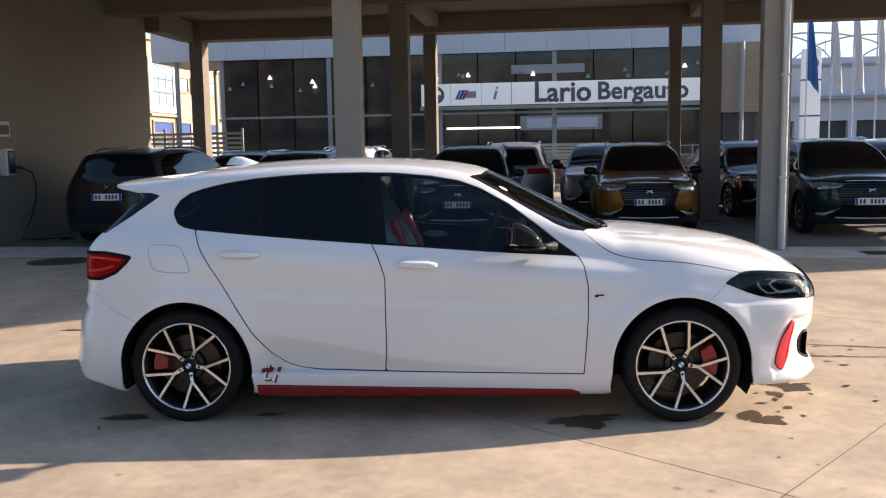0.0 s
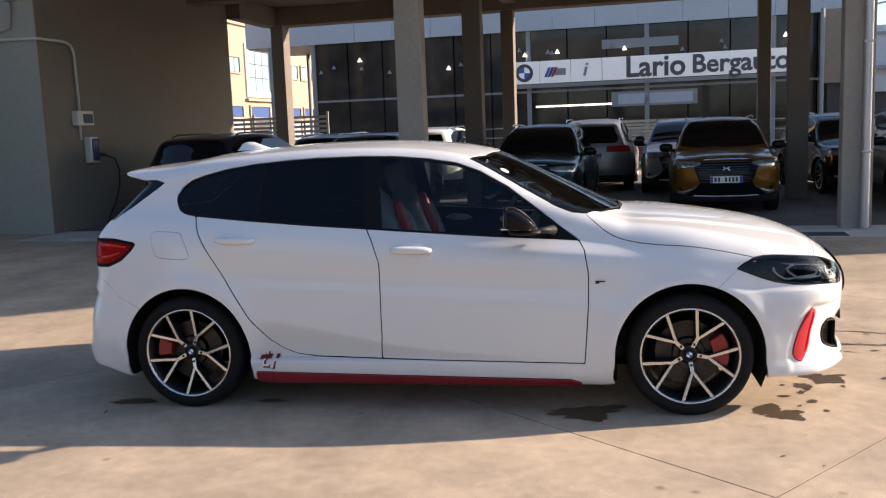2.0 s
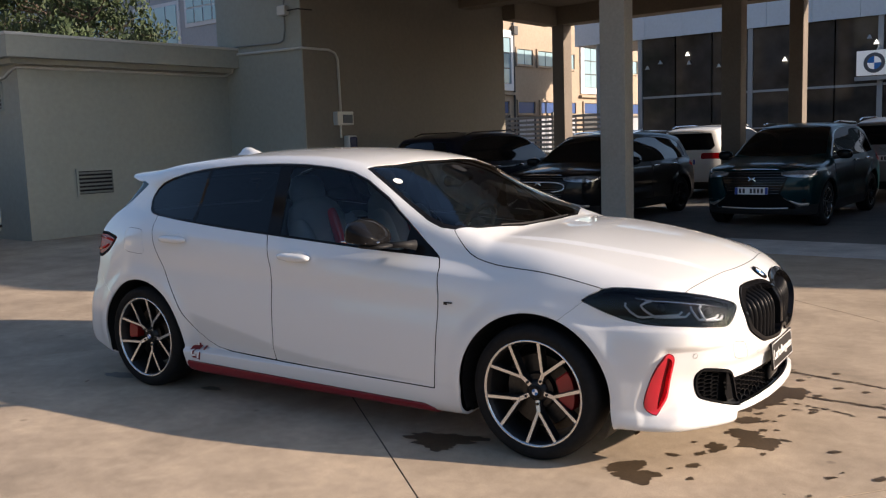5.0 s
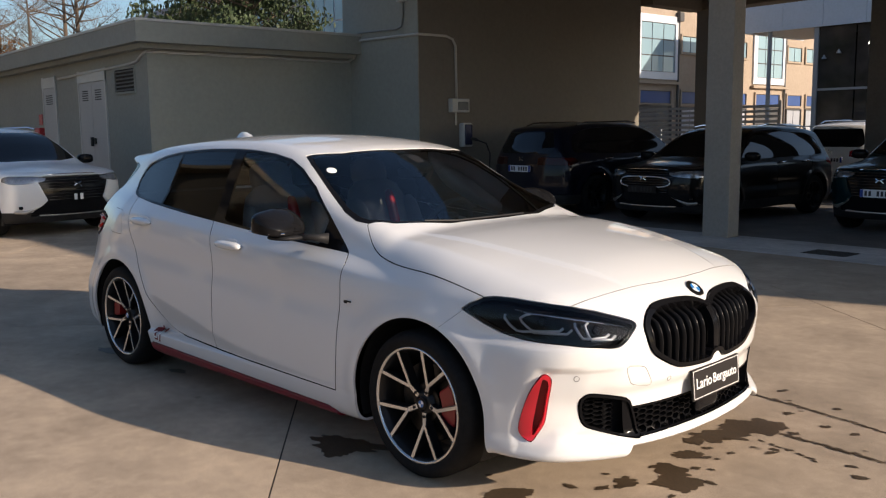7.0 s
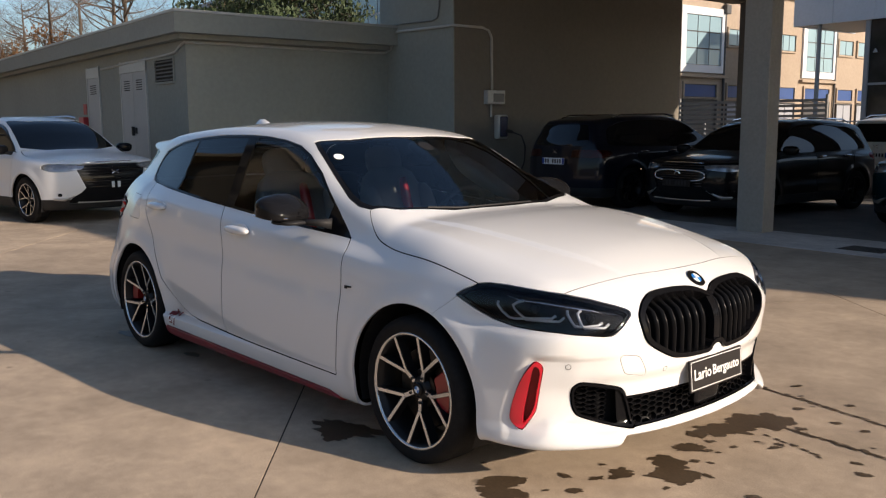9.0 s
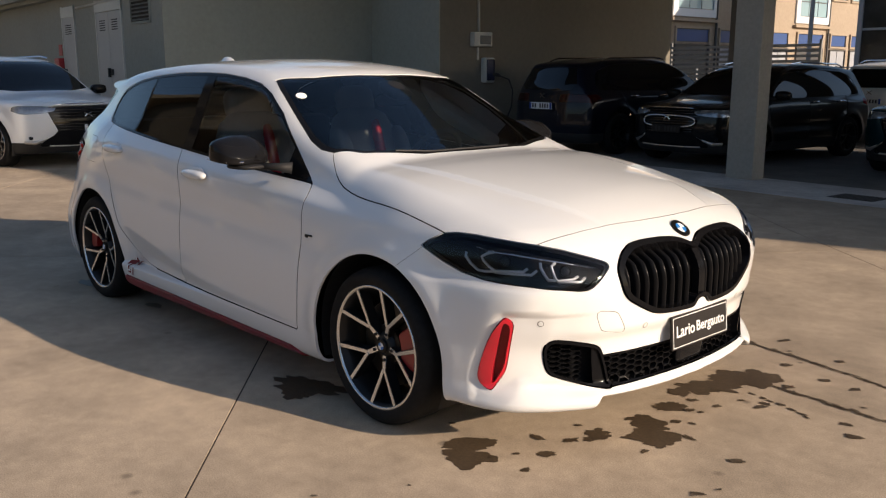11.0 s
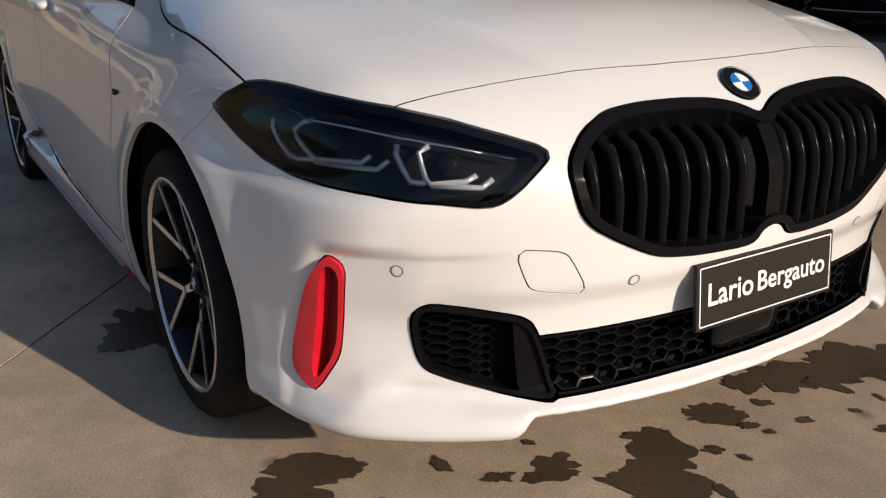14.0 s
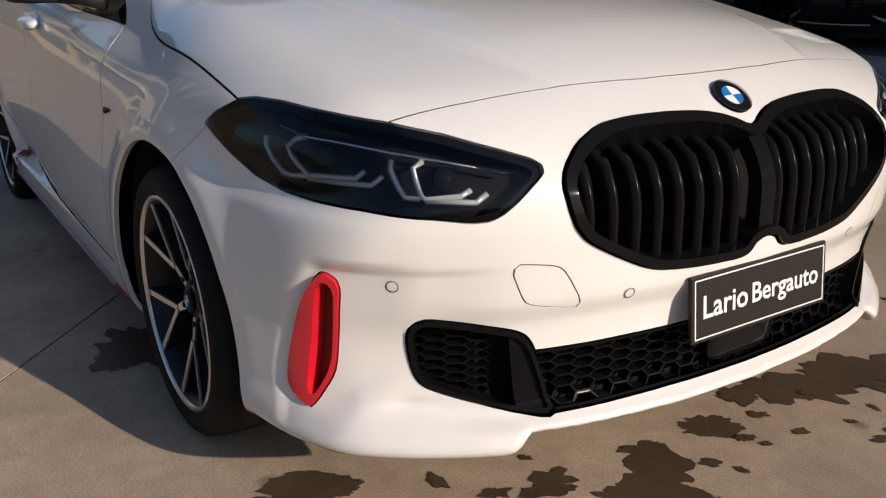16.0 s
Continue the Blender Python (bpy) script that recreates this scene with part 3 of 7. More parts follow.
def hatch_field(p):
    x, y, z = p[:, 0], np.abs(p[:, 1]), p[:, 2]
    w = levels_width(hatch_levels, x, z)
    for ax in (-AXLE, AXLE):
        r = np.hypot(x - ax, z - HUB)
        w = w + 0.016 * bump(r - 0.385, 0.055) * step((z - 0.16) / 0.2) * step((0.95 - z) / 0.25)
    doors = step((x + 1.05) / 0.2) * step((1.05 - x) / 0.15)
    below = tuck(x) - z
    sunk = np.maximum(below, 0)
    w = w - doors * 0.33 * sunk**2 / (sunk + 0.018) * step((z - 0.268) / 0.022)
    w = w - 0.010 * bump(z - (0.70 - 0.05 * x), 0.07) * step((x + 1.5) / 0.4) * step((1.3 - x) / 0.5)
    side = y - w
    ridge = spline([0.9, 1.3, 1.7, 2.05], [0.56, 0.52, 0.45, 0.34])(x)
    top = z - (hatch_top(x) - hatch_crown(x) * y**2 + 0.011 * step((ridge - y) / 0.032 + 0.5) * step((x - 0.95) / 0.3) * step((2.08 - x) / 0.28))
    plan = hatch_plan(y)
    low = step((0.62 - z) / 0.2)
    nose = hatch_nose(z) - plan * (0.86 + 0.14 * low)
    # hollow beside the red fins, and the ledge above the lower grille
    nose = nose - 0.030 * bump(y - 0.66, 0.075) * bump(z - 0.375, 0.10)
    nose = nose - 0.012 * step((0.48 - z) / 0.05) * step((z - 0.242) / 0.020) * step((0.66 - y) / 0.1)
    # recess of the red fin: sharp at the top and outside, running out towards the intake
    floor_z = np.interp(y, [0.60, 0.666, 0.736, 0.80, 0.83], [0.30, 0.310, 0.275, 0.215, 0.20])
    fin_left = np.interp(z, [0.20, 0.25, 0.284, 0.309, 0.357, 0.441, 0.49, 0.536, 0.57], [0.690, 0.700, 0.696, 0.695, 0.704, 0.730, 0.752, 0.780, 0.80])
    nose = nose - 0.022 * step((y - 0.655) / 0.115) * step(((x - y) / math.sqrt(2) - fin_left + 0.014) / 0.036) * step((0.566 - z) / 0.030) * step((z - floor_z) / 0.045)
    nose = nose - 0.007 * step((y - 0.50) / 0.14) * step((0.800 - y) / 0.03) * step((0.549 - z) / 0.016) * step((z - 0.44) / 0.08)
    groove = np.interp(y, [0.45, 0.55, 0.66, 0.74], [0.250, 0.260, 0.283, 0.285])
    nose = nose - 0.009 * bump(z - groove, 0.015) * step((y - 0.44) / 0.08) * step((0.72 - y) / 0.06)
    front = x - nose
    rear = hatch_tail(z) + 0.30 * y**3 + 0.05 * y**2 - x
    # folded corner of the rear bumper
    fold = 0.56 + 0.10 * np.clip((-1.62 - x) / 0.3, 0, 1)
    rear = rear + 0.022 * step((fold - z) / 0.035) * step((z - 0.30) / 0.10) * step((y - 0.45) / 0.15)
    under = (0.158 - 0.015 * doors + 0.038 * step((x - 1.6) / 0.15) + 0.036 * step((0.54 - y) / 0.05) * step((x - 1.7) / 0.1) + 0.05 * step((-1.7 - x) / 0.2)) - z
    f = smax(side, top, 0.075)
    f = smax(f, front, 0.05 + 0.04 * step((z - 0.55) / 0.16))
    f = smax(f, rear, 0.05)
    return smax(f, under, 0.035)

# ---- materials of the cars ----
def car_paint(name, color, flake=0.0, rough=0.32, coat=1.0):
    m = material(name, color, rough, metal=flake, coat=coat, spec=0.25 * coat, bump=0.015, bscale=900)
    return m


def glass(name, tint, gloss=0.06):
    """Tinted window glass: seen through, with a mirror sheen that grows at grazing angles."""
    m = bpy.data.materials.new(name)
    m.use_nodes = True
    nt = m.node_tree
    nt.nodes.clear()
    out, mix = nt.nodes.new("ShaderNodeOutputMaterial"), nt.nodes.new("ShaderNodeMixShader")
    tr, gl, fr = nt.nodes.new("ShaderNodeBsdfTransparent"), nt.nodes.new("ShaderNodeBsdfGlossy"), nt.nodes.new("ShaderNodeFresnel")
    tr.inputs[0].default_value = (*tint, 1)
    gl.inputs["Roughness"].default_value = 0.01
    gl.inputs["Color"].default_value = (0.95, 0.97, 1, 1)
    fr.inputs["IOR"].default_value = 1.5 + gloss
    for a, b in ((fr.outputs[0], mix.inputs[0]), (tr.outputs[0], mix.inputs[1]), (gl.outputs[0], mix.inputs[2]), (mix.outputs[0], out.inputs[0])):
        nt.links.new(a, b)
    return m


PAINT = car_paint("pearl_white_paint", (0.685, 0.692, 0.698), 0.0, 0.38)
GLOSS_BLACK = material("gloss_black_trim", (0.008, 0.008, 0.009), 0.08, spec=0.14)
PIANO_BLACK = material("piano_black", (0.006, 0.006, 0.007), 0.06, spec=0.09)
GRILLE_BLACK = material("grille_black", (0.007, 0.007, 0.008), 0.22, spec=0.08)
MATT_BLACK = material("black_plastic", (0.017, 0.017, 0.018), 0.55, spec=0.2, bump=0.05, bscale=700)
RUBBER = material("tyre_rubber", (0.012, 0.012, 0.0125), 0.7, spec=0.12, var=0.25, scale=8, bump=0.1, bscale=300)
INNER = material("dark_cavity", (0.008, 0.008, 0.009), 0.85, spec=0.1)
RIM_FACE = material("diamond_cut_alloy", (0.66, 0.655, 0.65), 0.25, metal=0.88, bump=0.02, bscale=800)
RIM_DARK = material("dark_rim_paint", (0.010, 0.010, 0.011), 0.4, spec=0.3)
DISC = material("brake_disc_steel", (0.045, 0.043, 0.042), 0.38, metal=1.0, var=0.3, scale=10)
CALIPER = material("red_caliper", (0.24, 0.008, 0.009), 0.4, coat=0.2)
RED = material("red_accent", (0.62, 0.012, 0.030), 0.3, coat=0.8)
# accent red darkened to carry the shade under the sill
SILL_SHADE_RED = material("shaded_red_accent", (0.22, 0.007, 0.016), 0.35, coat=0.3)
RED_DEEP = material("red_slot", (0.16, 0.003, 0.006), 0.5)
RED_BAR = material("red_lamp_bar", (0.50, 0.02, 0.012), 0.15, spec=0.3)
TAIL_RED = material("red_lamp_lens", (0.27, 0.003, 0.005), 0.10, spec=0.08, var=0.25, scale=30)
CHROME = material("chrome", (0.75, 0.75, 0.76), 0.08, metal=1.0)
LIGHT_GUIDE = material("light_guide", (0.55, 0.57, 0.60), 0.3, metal=0.3, coat=0.4)
WHITE_PLASTIC = material("white_plastic", (0.8, 0.8, 0.8), 0.45)
BLUE = material("emblem_blue", (0.01, 0.16, 0.50), 0.3, coat=0.8)
PLATE_DARK = material("plate_dark", (0.016, 0.014, 0.014), 0.5, spec=0.25, var=0.05)
SEAT_GREY = material("seat_cloth_grey", (0.46, 0.46, 0.46), 0.9, var=0.2, scale=20, bump=0.3, bscale=400)
SEAT_DARK = material("seat_dark", (0.02, 0.02, 0.022), 0.85, bump=0.3, bscale=400)
GLASS_CLEAR = glass("windscreen_glass", (0.80, 0.84, 0.83))
GLASS_FRONT = glass("front_door_glass", (0.66, 0.71, 0.72), -0.12)
GLASS_DARK = glass("privacy_glass", (0.05, 0.055, 0.06), -0.14)
LAMP_GLASS = glass("headlamp_lens", (0.90, 0.91, 0.93), -0.13)
FLAP = material("paint_groove", (0.10, 0.10, 0.10), 0.7)


def merged(bm, *adders):
    for a in adders:
        a(bm)
    return bm


def blob(size, power=2.6, seg=20, rings=12):
    """A rounded box-like solid of the given half sizes."""
    bm = bmesh.new()
    bmesh.ops.create_uvsphere(bm, u_segments=seg, v_segments=rings, radius=1)
    for v in bm.verts:
        n = (abs(v.co.x) ** power + abs(v.co.y) ** power + abs(v.co.z) ** power) ** (1 / power)
        v.co = Vector([v.co[k] / n * size[k] for k in range(3)])
    return bm


def moved(bm, m):
    bmesh.ops.transform(bm, matrix=m, verts=bm.verts[:])
    return bm


def lathe(profile, seg=48, axis="y"):
    """Turns (radius, offset) pairs round the y axis."""
    bm = bmesh.new()
    rings = []
    for r, o in profile:
        rings.append([bm.verts.new((r * math.cos(2 * math.pi * k / seg), o, r * math.sin(2 * math.pi * k / seg))) for k in range(seg)])
    for a, b in zip(rings, rings[1:]):
        for k in range(seg):
            bm.faces.new((a[k], b[k], b[(k + 1) % seg], a[(k + 1) % seg]))
    return bm


def words(name, text, size, mat, parent, m, depth=0.002, label="", width=0.0, bold=0.012):
    """Raised lettering in the built-in font, its middle at the pose m."""
    cu = bpy.data.curves.new(name, "FONT")
    cu.body, cu.size, cu.align_x, cu.align_y, cu.extrude, cu.resolution_u, cu.offset = text, size, "CENTER", "CENTER", depth, 3, size * bold
    tmp = bpy.data.objects.new(name, cu)
    me = bpy.data.meshes.new_from_object(tmp)
    bpy.data.objects.remove(tmp)
    if width:
        xs = [v.co.x for v in me.vertices]
        k = width / (max(xs) - min(xs))
        me.transform(Matrix.Diagonal((k, k, 1, 1)))
    me.materials.clear()
    me.materials.append(mat)
    ob = new(name, me)
    ob.parent, ob.matrix_basis = parent, m
    return tagged(ob, label)


# ---- wheels ----
def wheel(parent, x, y, side, phase, caliper_angle, bars=10, reach=27, radius=0.312, rim=0.243, width=0.215, face=None, turn=0.0, simple=False):
    """A wheel under its car: tyre, rim with split spokes, hub, disc and caliper. side: -1 looks to -y."""
    face = face or RIM_FACE
    hub = new("wheel")
    hub.parent = parent
    hub.matrix_basis = pose(x, y, radius - 0.003, 0, 0, turn) @ Matrix.Diagonal((1, -side, 1, 1))
    w = width / 2
    part("tyre", lathe([(rim - 0.004, -w + 0.012), (rim + 0.010, -w + 0.002), (rim + 0.032, -w - 0.004), (radius - 0.022, -w + 0.002), (radius - 0.006, -w + 0.018), (radius, -w + 0.045), (radius, w - 0.045), (radius - 0.008, w - 0.016), (radius - 0.03, w), (rim + 0.01, w), (rim - 0.004, w - 0.012)], 64), RUBBER, hub, smooth=True)
    part("rim_barrel", lathe([(rim - 0.002, -w + 0.010), (rim - 0.010, -w + 0.012), (rim - 0.018, -w + 0.045), (rim - 0.03, -w + 0.08), (rim - 0.03, w - 0.03), (rim, w - 0.01)], 48), RIM_DARK, hub, smooth=True)
    part("rim_edge", lathe([(rim + 0.003, -w + 0.012), (rim + 0.004, -w + 0.003), (rim - 0.004, -w + 0.002), (rim - 0.008, -w + 0.010)], 64), face, hub, smooth=True)
    if not simple:
        part("brake_disc", lathe([(0.05, -0.015), (0.165, -0.015), (0.168, -0.011), (0.168, 0.011), (0.165, 0.015), (0.05, 0.015)], 40), DISC, hub)
        part("disc_bell", lathe([(0.0, -0.04), (0.078, -0.038), (0.085, -0.012)], 30), DISC, hub)
        bm = bmesh.new()
        n = 9
        outer = [(0.192 * math.cos(radians(a)), 0.197 * math.sin(radians(a))) for a in np.linspace(-reach, reach, n)]
        inner = [(0.118 * math.cos(radians(a)), 0.118 * math.sin(radians(a))) for a in np.linspace(reach, -reach, n)]
        add_prism(bm, outer + inner, 0.07)
        bmesh.ops.bevel(bm, geom=bm.edges[:], offset=0.006, segments=1, affect="EDGES")
        part("brake_caliper", moved(bm, pose(0, -0.055, 0, -90, 0, 0) @ pose(0, 0, 0, 0, 0, 0) @ Matrix.Rotation(radians(-caliper_angle), 4, "Z") @ pose(0, 0, -0.01)), CALIPER, hub)
    # five stems that split in two: a dark body with a bright machined face
    r0, r1, r2 = 0.040, 0.104, rim - 0.003

    def bar(bm, a, b, wa, wb, y0a, y0b, thick):
        d = Vector((b[0] - a[0], b[1] - a[1])).normalized()
        n = Vector((-d.y, d.x))
        vs = []
        for (p, wd, yo) in ((a, wa, y0a), (b, wb, y0b)):
            for s in (-1, 1):
                for t in (0, thick):
                    vs.append(bm.verts.new((p[0] + n.x * wd * s * (1 + 6 * t), yo + t, p[1] + n.y * wd * s * (1 + 6 * t))))
        i = lambda e, s, t: vs[e * 4 + s * 2 + t]
        for q in ((i(0, 0, 0), i(1, 0, 0), i(1, 1, 0), i(0, 1, 0)), (i(0, 0, 1), i(0, 1, 1), i(1, 1, 1), i(1, 0, 1)), (i(0, 0, 0), i(0, 0, 1), i(1, 0, 1), i(1, 0, 0)), (i(0, 1, 0), i(1, 1, 0), i(1, 1, 1), i(0, 1, 1)), (i(1, 0, 0), i(1, 0, 1), i(1, 1, 1), i(1, 1, 0)), (i(0, 0, 0), i(0, 1, 0), i(0, 1, 1), i(0, 0, 1))):
            bm.faces.new(q)

    stems = bars // 2
    for k in range(stems):
        a = radians(phase + 360 / stems * k)
        at = lambda r, da: (r * math.cos(a + radians(da)), r * math.sin(a + radians(da)))
        sp = 90 / stems
        for what, mat, y0, th, grow in (("spoke_face", face, 0.0, 0.004, 1.0), ("spoke", RIM_DARK, 0.0045, 0.040, 1.18)):
            bm = bmesh.new()
            bar(bm, at(r0, 0), at(r1, 0), 0.0100 * grow, 0.0085 * grow, -0.060 + y0, -0.072 + y0, th)
            for s in (-1, 1):
                bar(bm, at(r1 - 0.010, s * 1.5), at(r2, s * sp), 0.0066 * grow, 0.0074 * grow, -0.0725 + y0, -w + 0.010 + y0, th)
            part(what, bm, mat, hub)
    part("hub", lathe([(0.0, -0.060), (0.034, -0.060), (0.048, -0.052), (0.058, -0.03), (0.066, 0.0)], 30), RIM_DARK, hub, smooth=True)
    if not simple:
        part("hub_cap", lathe([(0.0, -0.0705), (0.026, -0.0700), (0.031, -0.066)], 30), GLOSS_BLACK, hub, "black cap with a blue and white roundel")
        for i in range(4):
            pts = [(0, 0)] + [(0.015 * math.cos(radians(90 * i + a)), 0.015 * math.sin(radians(90 * i + a))) for a in range(0, 91, 15)]
            part("roundel_quarter", add_prism(bmesh.new(), pts, 0.001, pose(0, -0.0708, 0, 90, 0, 0)), BLUE if i % 2 else WHITE_PLASTIC, hub)
        for k in range(5):
            a = radians(phase + 72 * k)
            part("wheel_bolt", lathe([(0.0, -0.067), (0.0065, -0.067), (0.007, -0.05)], 10), MATT_BLACK, hub).location = (0.056 * math.cos(a), 0, 0.056 * math.sin(a))
    return hub


# ---- the white hatchback ----
car = thing("hatchback_car", "pearl white five-door sporty hatchback with red accents, parked on the yard", "car")
skin_half = skin(hatch_field, (-2.25, -1.0, 0.1), (2.32, 0.040, 1.5), 0.0125)
skin_half = clip(skin_half, -skin_half[0][:, 1])
skin_half[0][:, 1][np.abs(skin_half[0][:, 1]) < 1e-6] = 0
for ax, rad in ((-AXLE, 0.362), (AXLE, 0.369)):
    p = skin_half[0]
    skin_half = clip(skin_half, np.hypot(p[:, 0] - ax, p[:, 2] - HUB) - rad - 0.03 * step((0.30 - p[:, 2]) / 0.14))

XZ = lambda p: p[:, [0, 2]]
YZ = lambda p: np.stack([-p[:, 1], p[:, 2]], 1)
XY = lambda p: np.stack([p[:, 0], -p[:, 1]], 1)
HZ = lambda p: np.stack([(p[:, 0] + p[:, 1]) / math.sqrt(2), p[:, 2]], 1)


def region(poly, proj, *bounds):
    """A function that is positive on the part of the skin inside an outline and within bounds (axis, sign, value)."""
    def g(p):
        d = inside_of(poly, proj(p))
        for axis, sign, value in bounds:
            d = np.minimum(d, sign * (p[:, axis] - value))
        return d
    return g


def cut_out(mesh, g, gap=0.0045):
    d = g(mesh[0])
    return clip(mesh, d - gap / 2), clip(mesh, -d - gap / 2)


HEADLAMP = outline([(0.512, 0.743), (0.546, 0.768), (0.600, 0.794), (0.643, 0.800), (0.707, 0.799), (0.812, 0.790), (0.912, 0.778), (1.007, 0.759), (1.100, 0.733), (1.150, 0.717), (1.168, 0.706), (1.170, 0.696), (1.161, 0.685), (1.134, 0.656), (1.110, 0.636), (1.090, 0.629), (1.066, 0.628), (1.006, 0.636), (0.891, 0.647), (0.797, 0.651), (0.732, 0.656), (0.658, 0.672), (0.592, 0.700)])
KIDNEY = outline([(-0.05, 0.728), (0.012, 0.728), (0.030, 0.738), (0.060, 0.749), (0.105, 0.758), (0.178, 0.763), (0.265, 0.763), (0.330, 0.757), (0.392, 0.733), (0.431, 0.701), (0.444, 0.674), (0.440, 0.641), (0.430, 0.607), (0.407, 0.579), (0.354, 0.548), (0.295, 0.519), (0.258, 0.507), (0.182, 0.499), (0.070, 0.496), (0.045, 0.503), (0.026, 0.527), (-0.05, 0.529)], 1)
INTAKE = outline([(0.668, 0.425), (0.659, 0.444), (0.644, 0.452), (0.590, 0.443), (0.506, 0.422), (0.486, 0.407), (0.474, 0.385), (0.453, 0.323), (0.440, 0.266), (0.450, 0.258), (0.472, 0.259), (0.524, 0.272), (0.608, 0.303), (0.644, 0.320), (0.655, 0.342)], 1)
LOWER_GRILLE = outline([(-0.05, 0.382), (0.20, 0.381), (0.492, 0.379), (0.476, 0.33), (0.458, 0.262), (0.20, 0.266), (-0.05, 0.266)])
FIN = outline([(0.806, 0.536), (0.822, 0.533), (0.836, 0.523), (0.842, 0.508), (0.833, 0.446), (0.821, 0.355), (0.814, 0.332), (0.772, 0.268), (0.757, 0.268), (0.732, 0.284), (0.719, 0.309), (0.726, 0.357), (0.752, 0.441), (0.774, 0.490)], 1)
FIN_SLOT = outline([(0.806, 0.520), (0.824, 0.512), (0.831, 0.498), (0.823, 0.44), (0.812, 0.352), (0.771, 0.282), (0.772, 0.33), (0.788, 0.42), (0.798, 0.48)], 1)
TOW = outline([(0.537, 0.554), (0.456, 0.543), (0.441, 0.529), (0.406, 0.466), (0.414, 0.457), (0.497, 0.474), (0.511, 0.485)], 1)
SCREEN = outline([(0.325, -0.2), (0.322, 0.05), (0.283, 0.40), (0.212, 0.572), (0.300, 0.604), (0.495, 0.652), (0.675, 0.694), (0.762, 0.700), (0.828, 0.688), (0.913, 0.592), (1.012, 0.327), (1.034, 0.05), (1.034, -0.2)])
SIDE_GLASS = outline([(-1.437, 1.13), (-1.407, 1.085), (-1.362, 1.062), (-1.294, 1.050), (-0.952, 1.020), (-0.641, 0.993), (-0.313, 0.968), (0.001, 0.944), (0.334, 0.919), (0.681, 0.897), (0.800, 0.888), (0.699, 0.961), (0.580, 1.055), (0.429, 1.168), (0.275, 1.253), (0.151, 1.298), (-0.006, 1.325), (-0.195, 1.343), (-0.384, 1.349), (-0.636, 1.347), (-0.826, 1.337), (-0.986, 1.324), (-1.145, 1.301), (-1.275, 1.271), (-1.357, 1.244), (-1.411, 1.207), (-1.440, 1.16)])
REAR_GLASS = outline([(-1.835, 1.03), (-1.535, 1.232), (-1.60, 1.250), (-1.74, 1.243), (-2.2, 1.17), (-2.2, 1.03)])
TAIL_LAMP = outline([(-2.2, 0.934), (-1.80, 0.933), (-1.66, 0.915), (-1.643, 0.905), (-1.664, 0.875), (-1.729, 0.817), (-1.82, 0.780), (-2.2, 0.772)])
HOOD = outline([(2.042, -0.2), (2.040, 0.05), (2.034, 0.17), (2.011, 0.35), (1.988, 0.524), (1.962, 0.668), (1.94, 0.725), (1.87, 0.765), (1.76, 0.790), (1.69, 0.803), (1.648, 0.8005), (1.60, 0.8005), (1.54, 0.800), (1.474, 0.7995), (1.41, 0.799), (1.342, 0.798), (1.25, 0.795), (1.18, 0.7905), (1.12, 0.7845), (1.06, 0.776), (1.003, 0.766), (0.96, 0.755), (0.92, 0.7405), (0.885, 0.724), (0.855, 0.707), (0.830, 0.690), (0.915, 0.594), (1.014, 0.328), (1.036, 0.05), (1.036, -0.2)])
FRONT_DOOR = outline([(0.795, 0.888), (0.822, 0.843), (0.841, 0.729), (0.839, 0.581), (0.827, 0.400), (0.817, 0.272), (0.297, 0.279), (-0.245, 0.285), (-0.234, 0.404), (-0.236, 0.588), (-0.239, 0.799), (-0.275, 0.903), (-0.313, 0.968), (-0.30, 1.1), (0.5, 1.0)])
REAR_DOOR = outline([(-0.313, 0.968), (-0.275, 0.903), (-0.239, 0.799), (-0.236, 0.588), (-0.234, 0.404), (-0.245, 0.285), (-0.60, 0.289), (-0.715, 0.300), (-0.792, 0.330), (-0.866, 0.384), (-0.960, 0.502), (-1.064, 0.670), (-1.169, 0.838), (-1.247, 0.956), (-1.296, 1.05), (-0.8, 1.1), (-0.35, 1.1)])
FUEL = outline([(-1.546, 0.945), (-1.532, 0.970), (-1.510, 0.976), (-1.372, 0.971), (-1.348, 0.955), (-1.300, 0.862), (-1.296, 0.840), (-1.318, 0.825), (-1.480, 0.834), (-1.508, 0.852)], 1)
REAR_BUMPER = outline([(-2.3, 0.725), (-1.95, 0.722), (-1.852, 0.706), (-1.74, 0.620), (-1.60, 0.565), (-1.60, 0.0), (-2.3, 0.0)])
SILL = outline([(-0.945, 0.212), (-0.191, 0.199), (0.748, 0.184), (0.80, 0.165), (0.80, 0.0), (-0.945, 0.0)])

def bumper_edge(p):
    """Positive ahead of the seam that runs from the wheel arch up to the lamp's outer tip."""
    x, z = p[:, 0], p[:, 2]
    return np.minimum(np.minimum(0.64 * (x - 1.46) - 0.77 * (z - 0.648), x - 1.40), np.maximum(0.775 - z, x - 1.66))


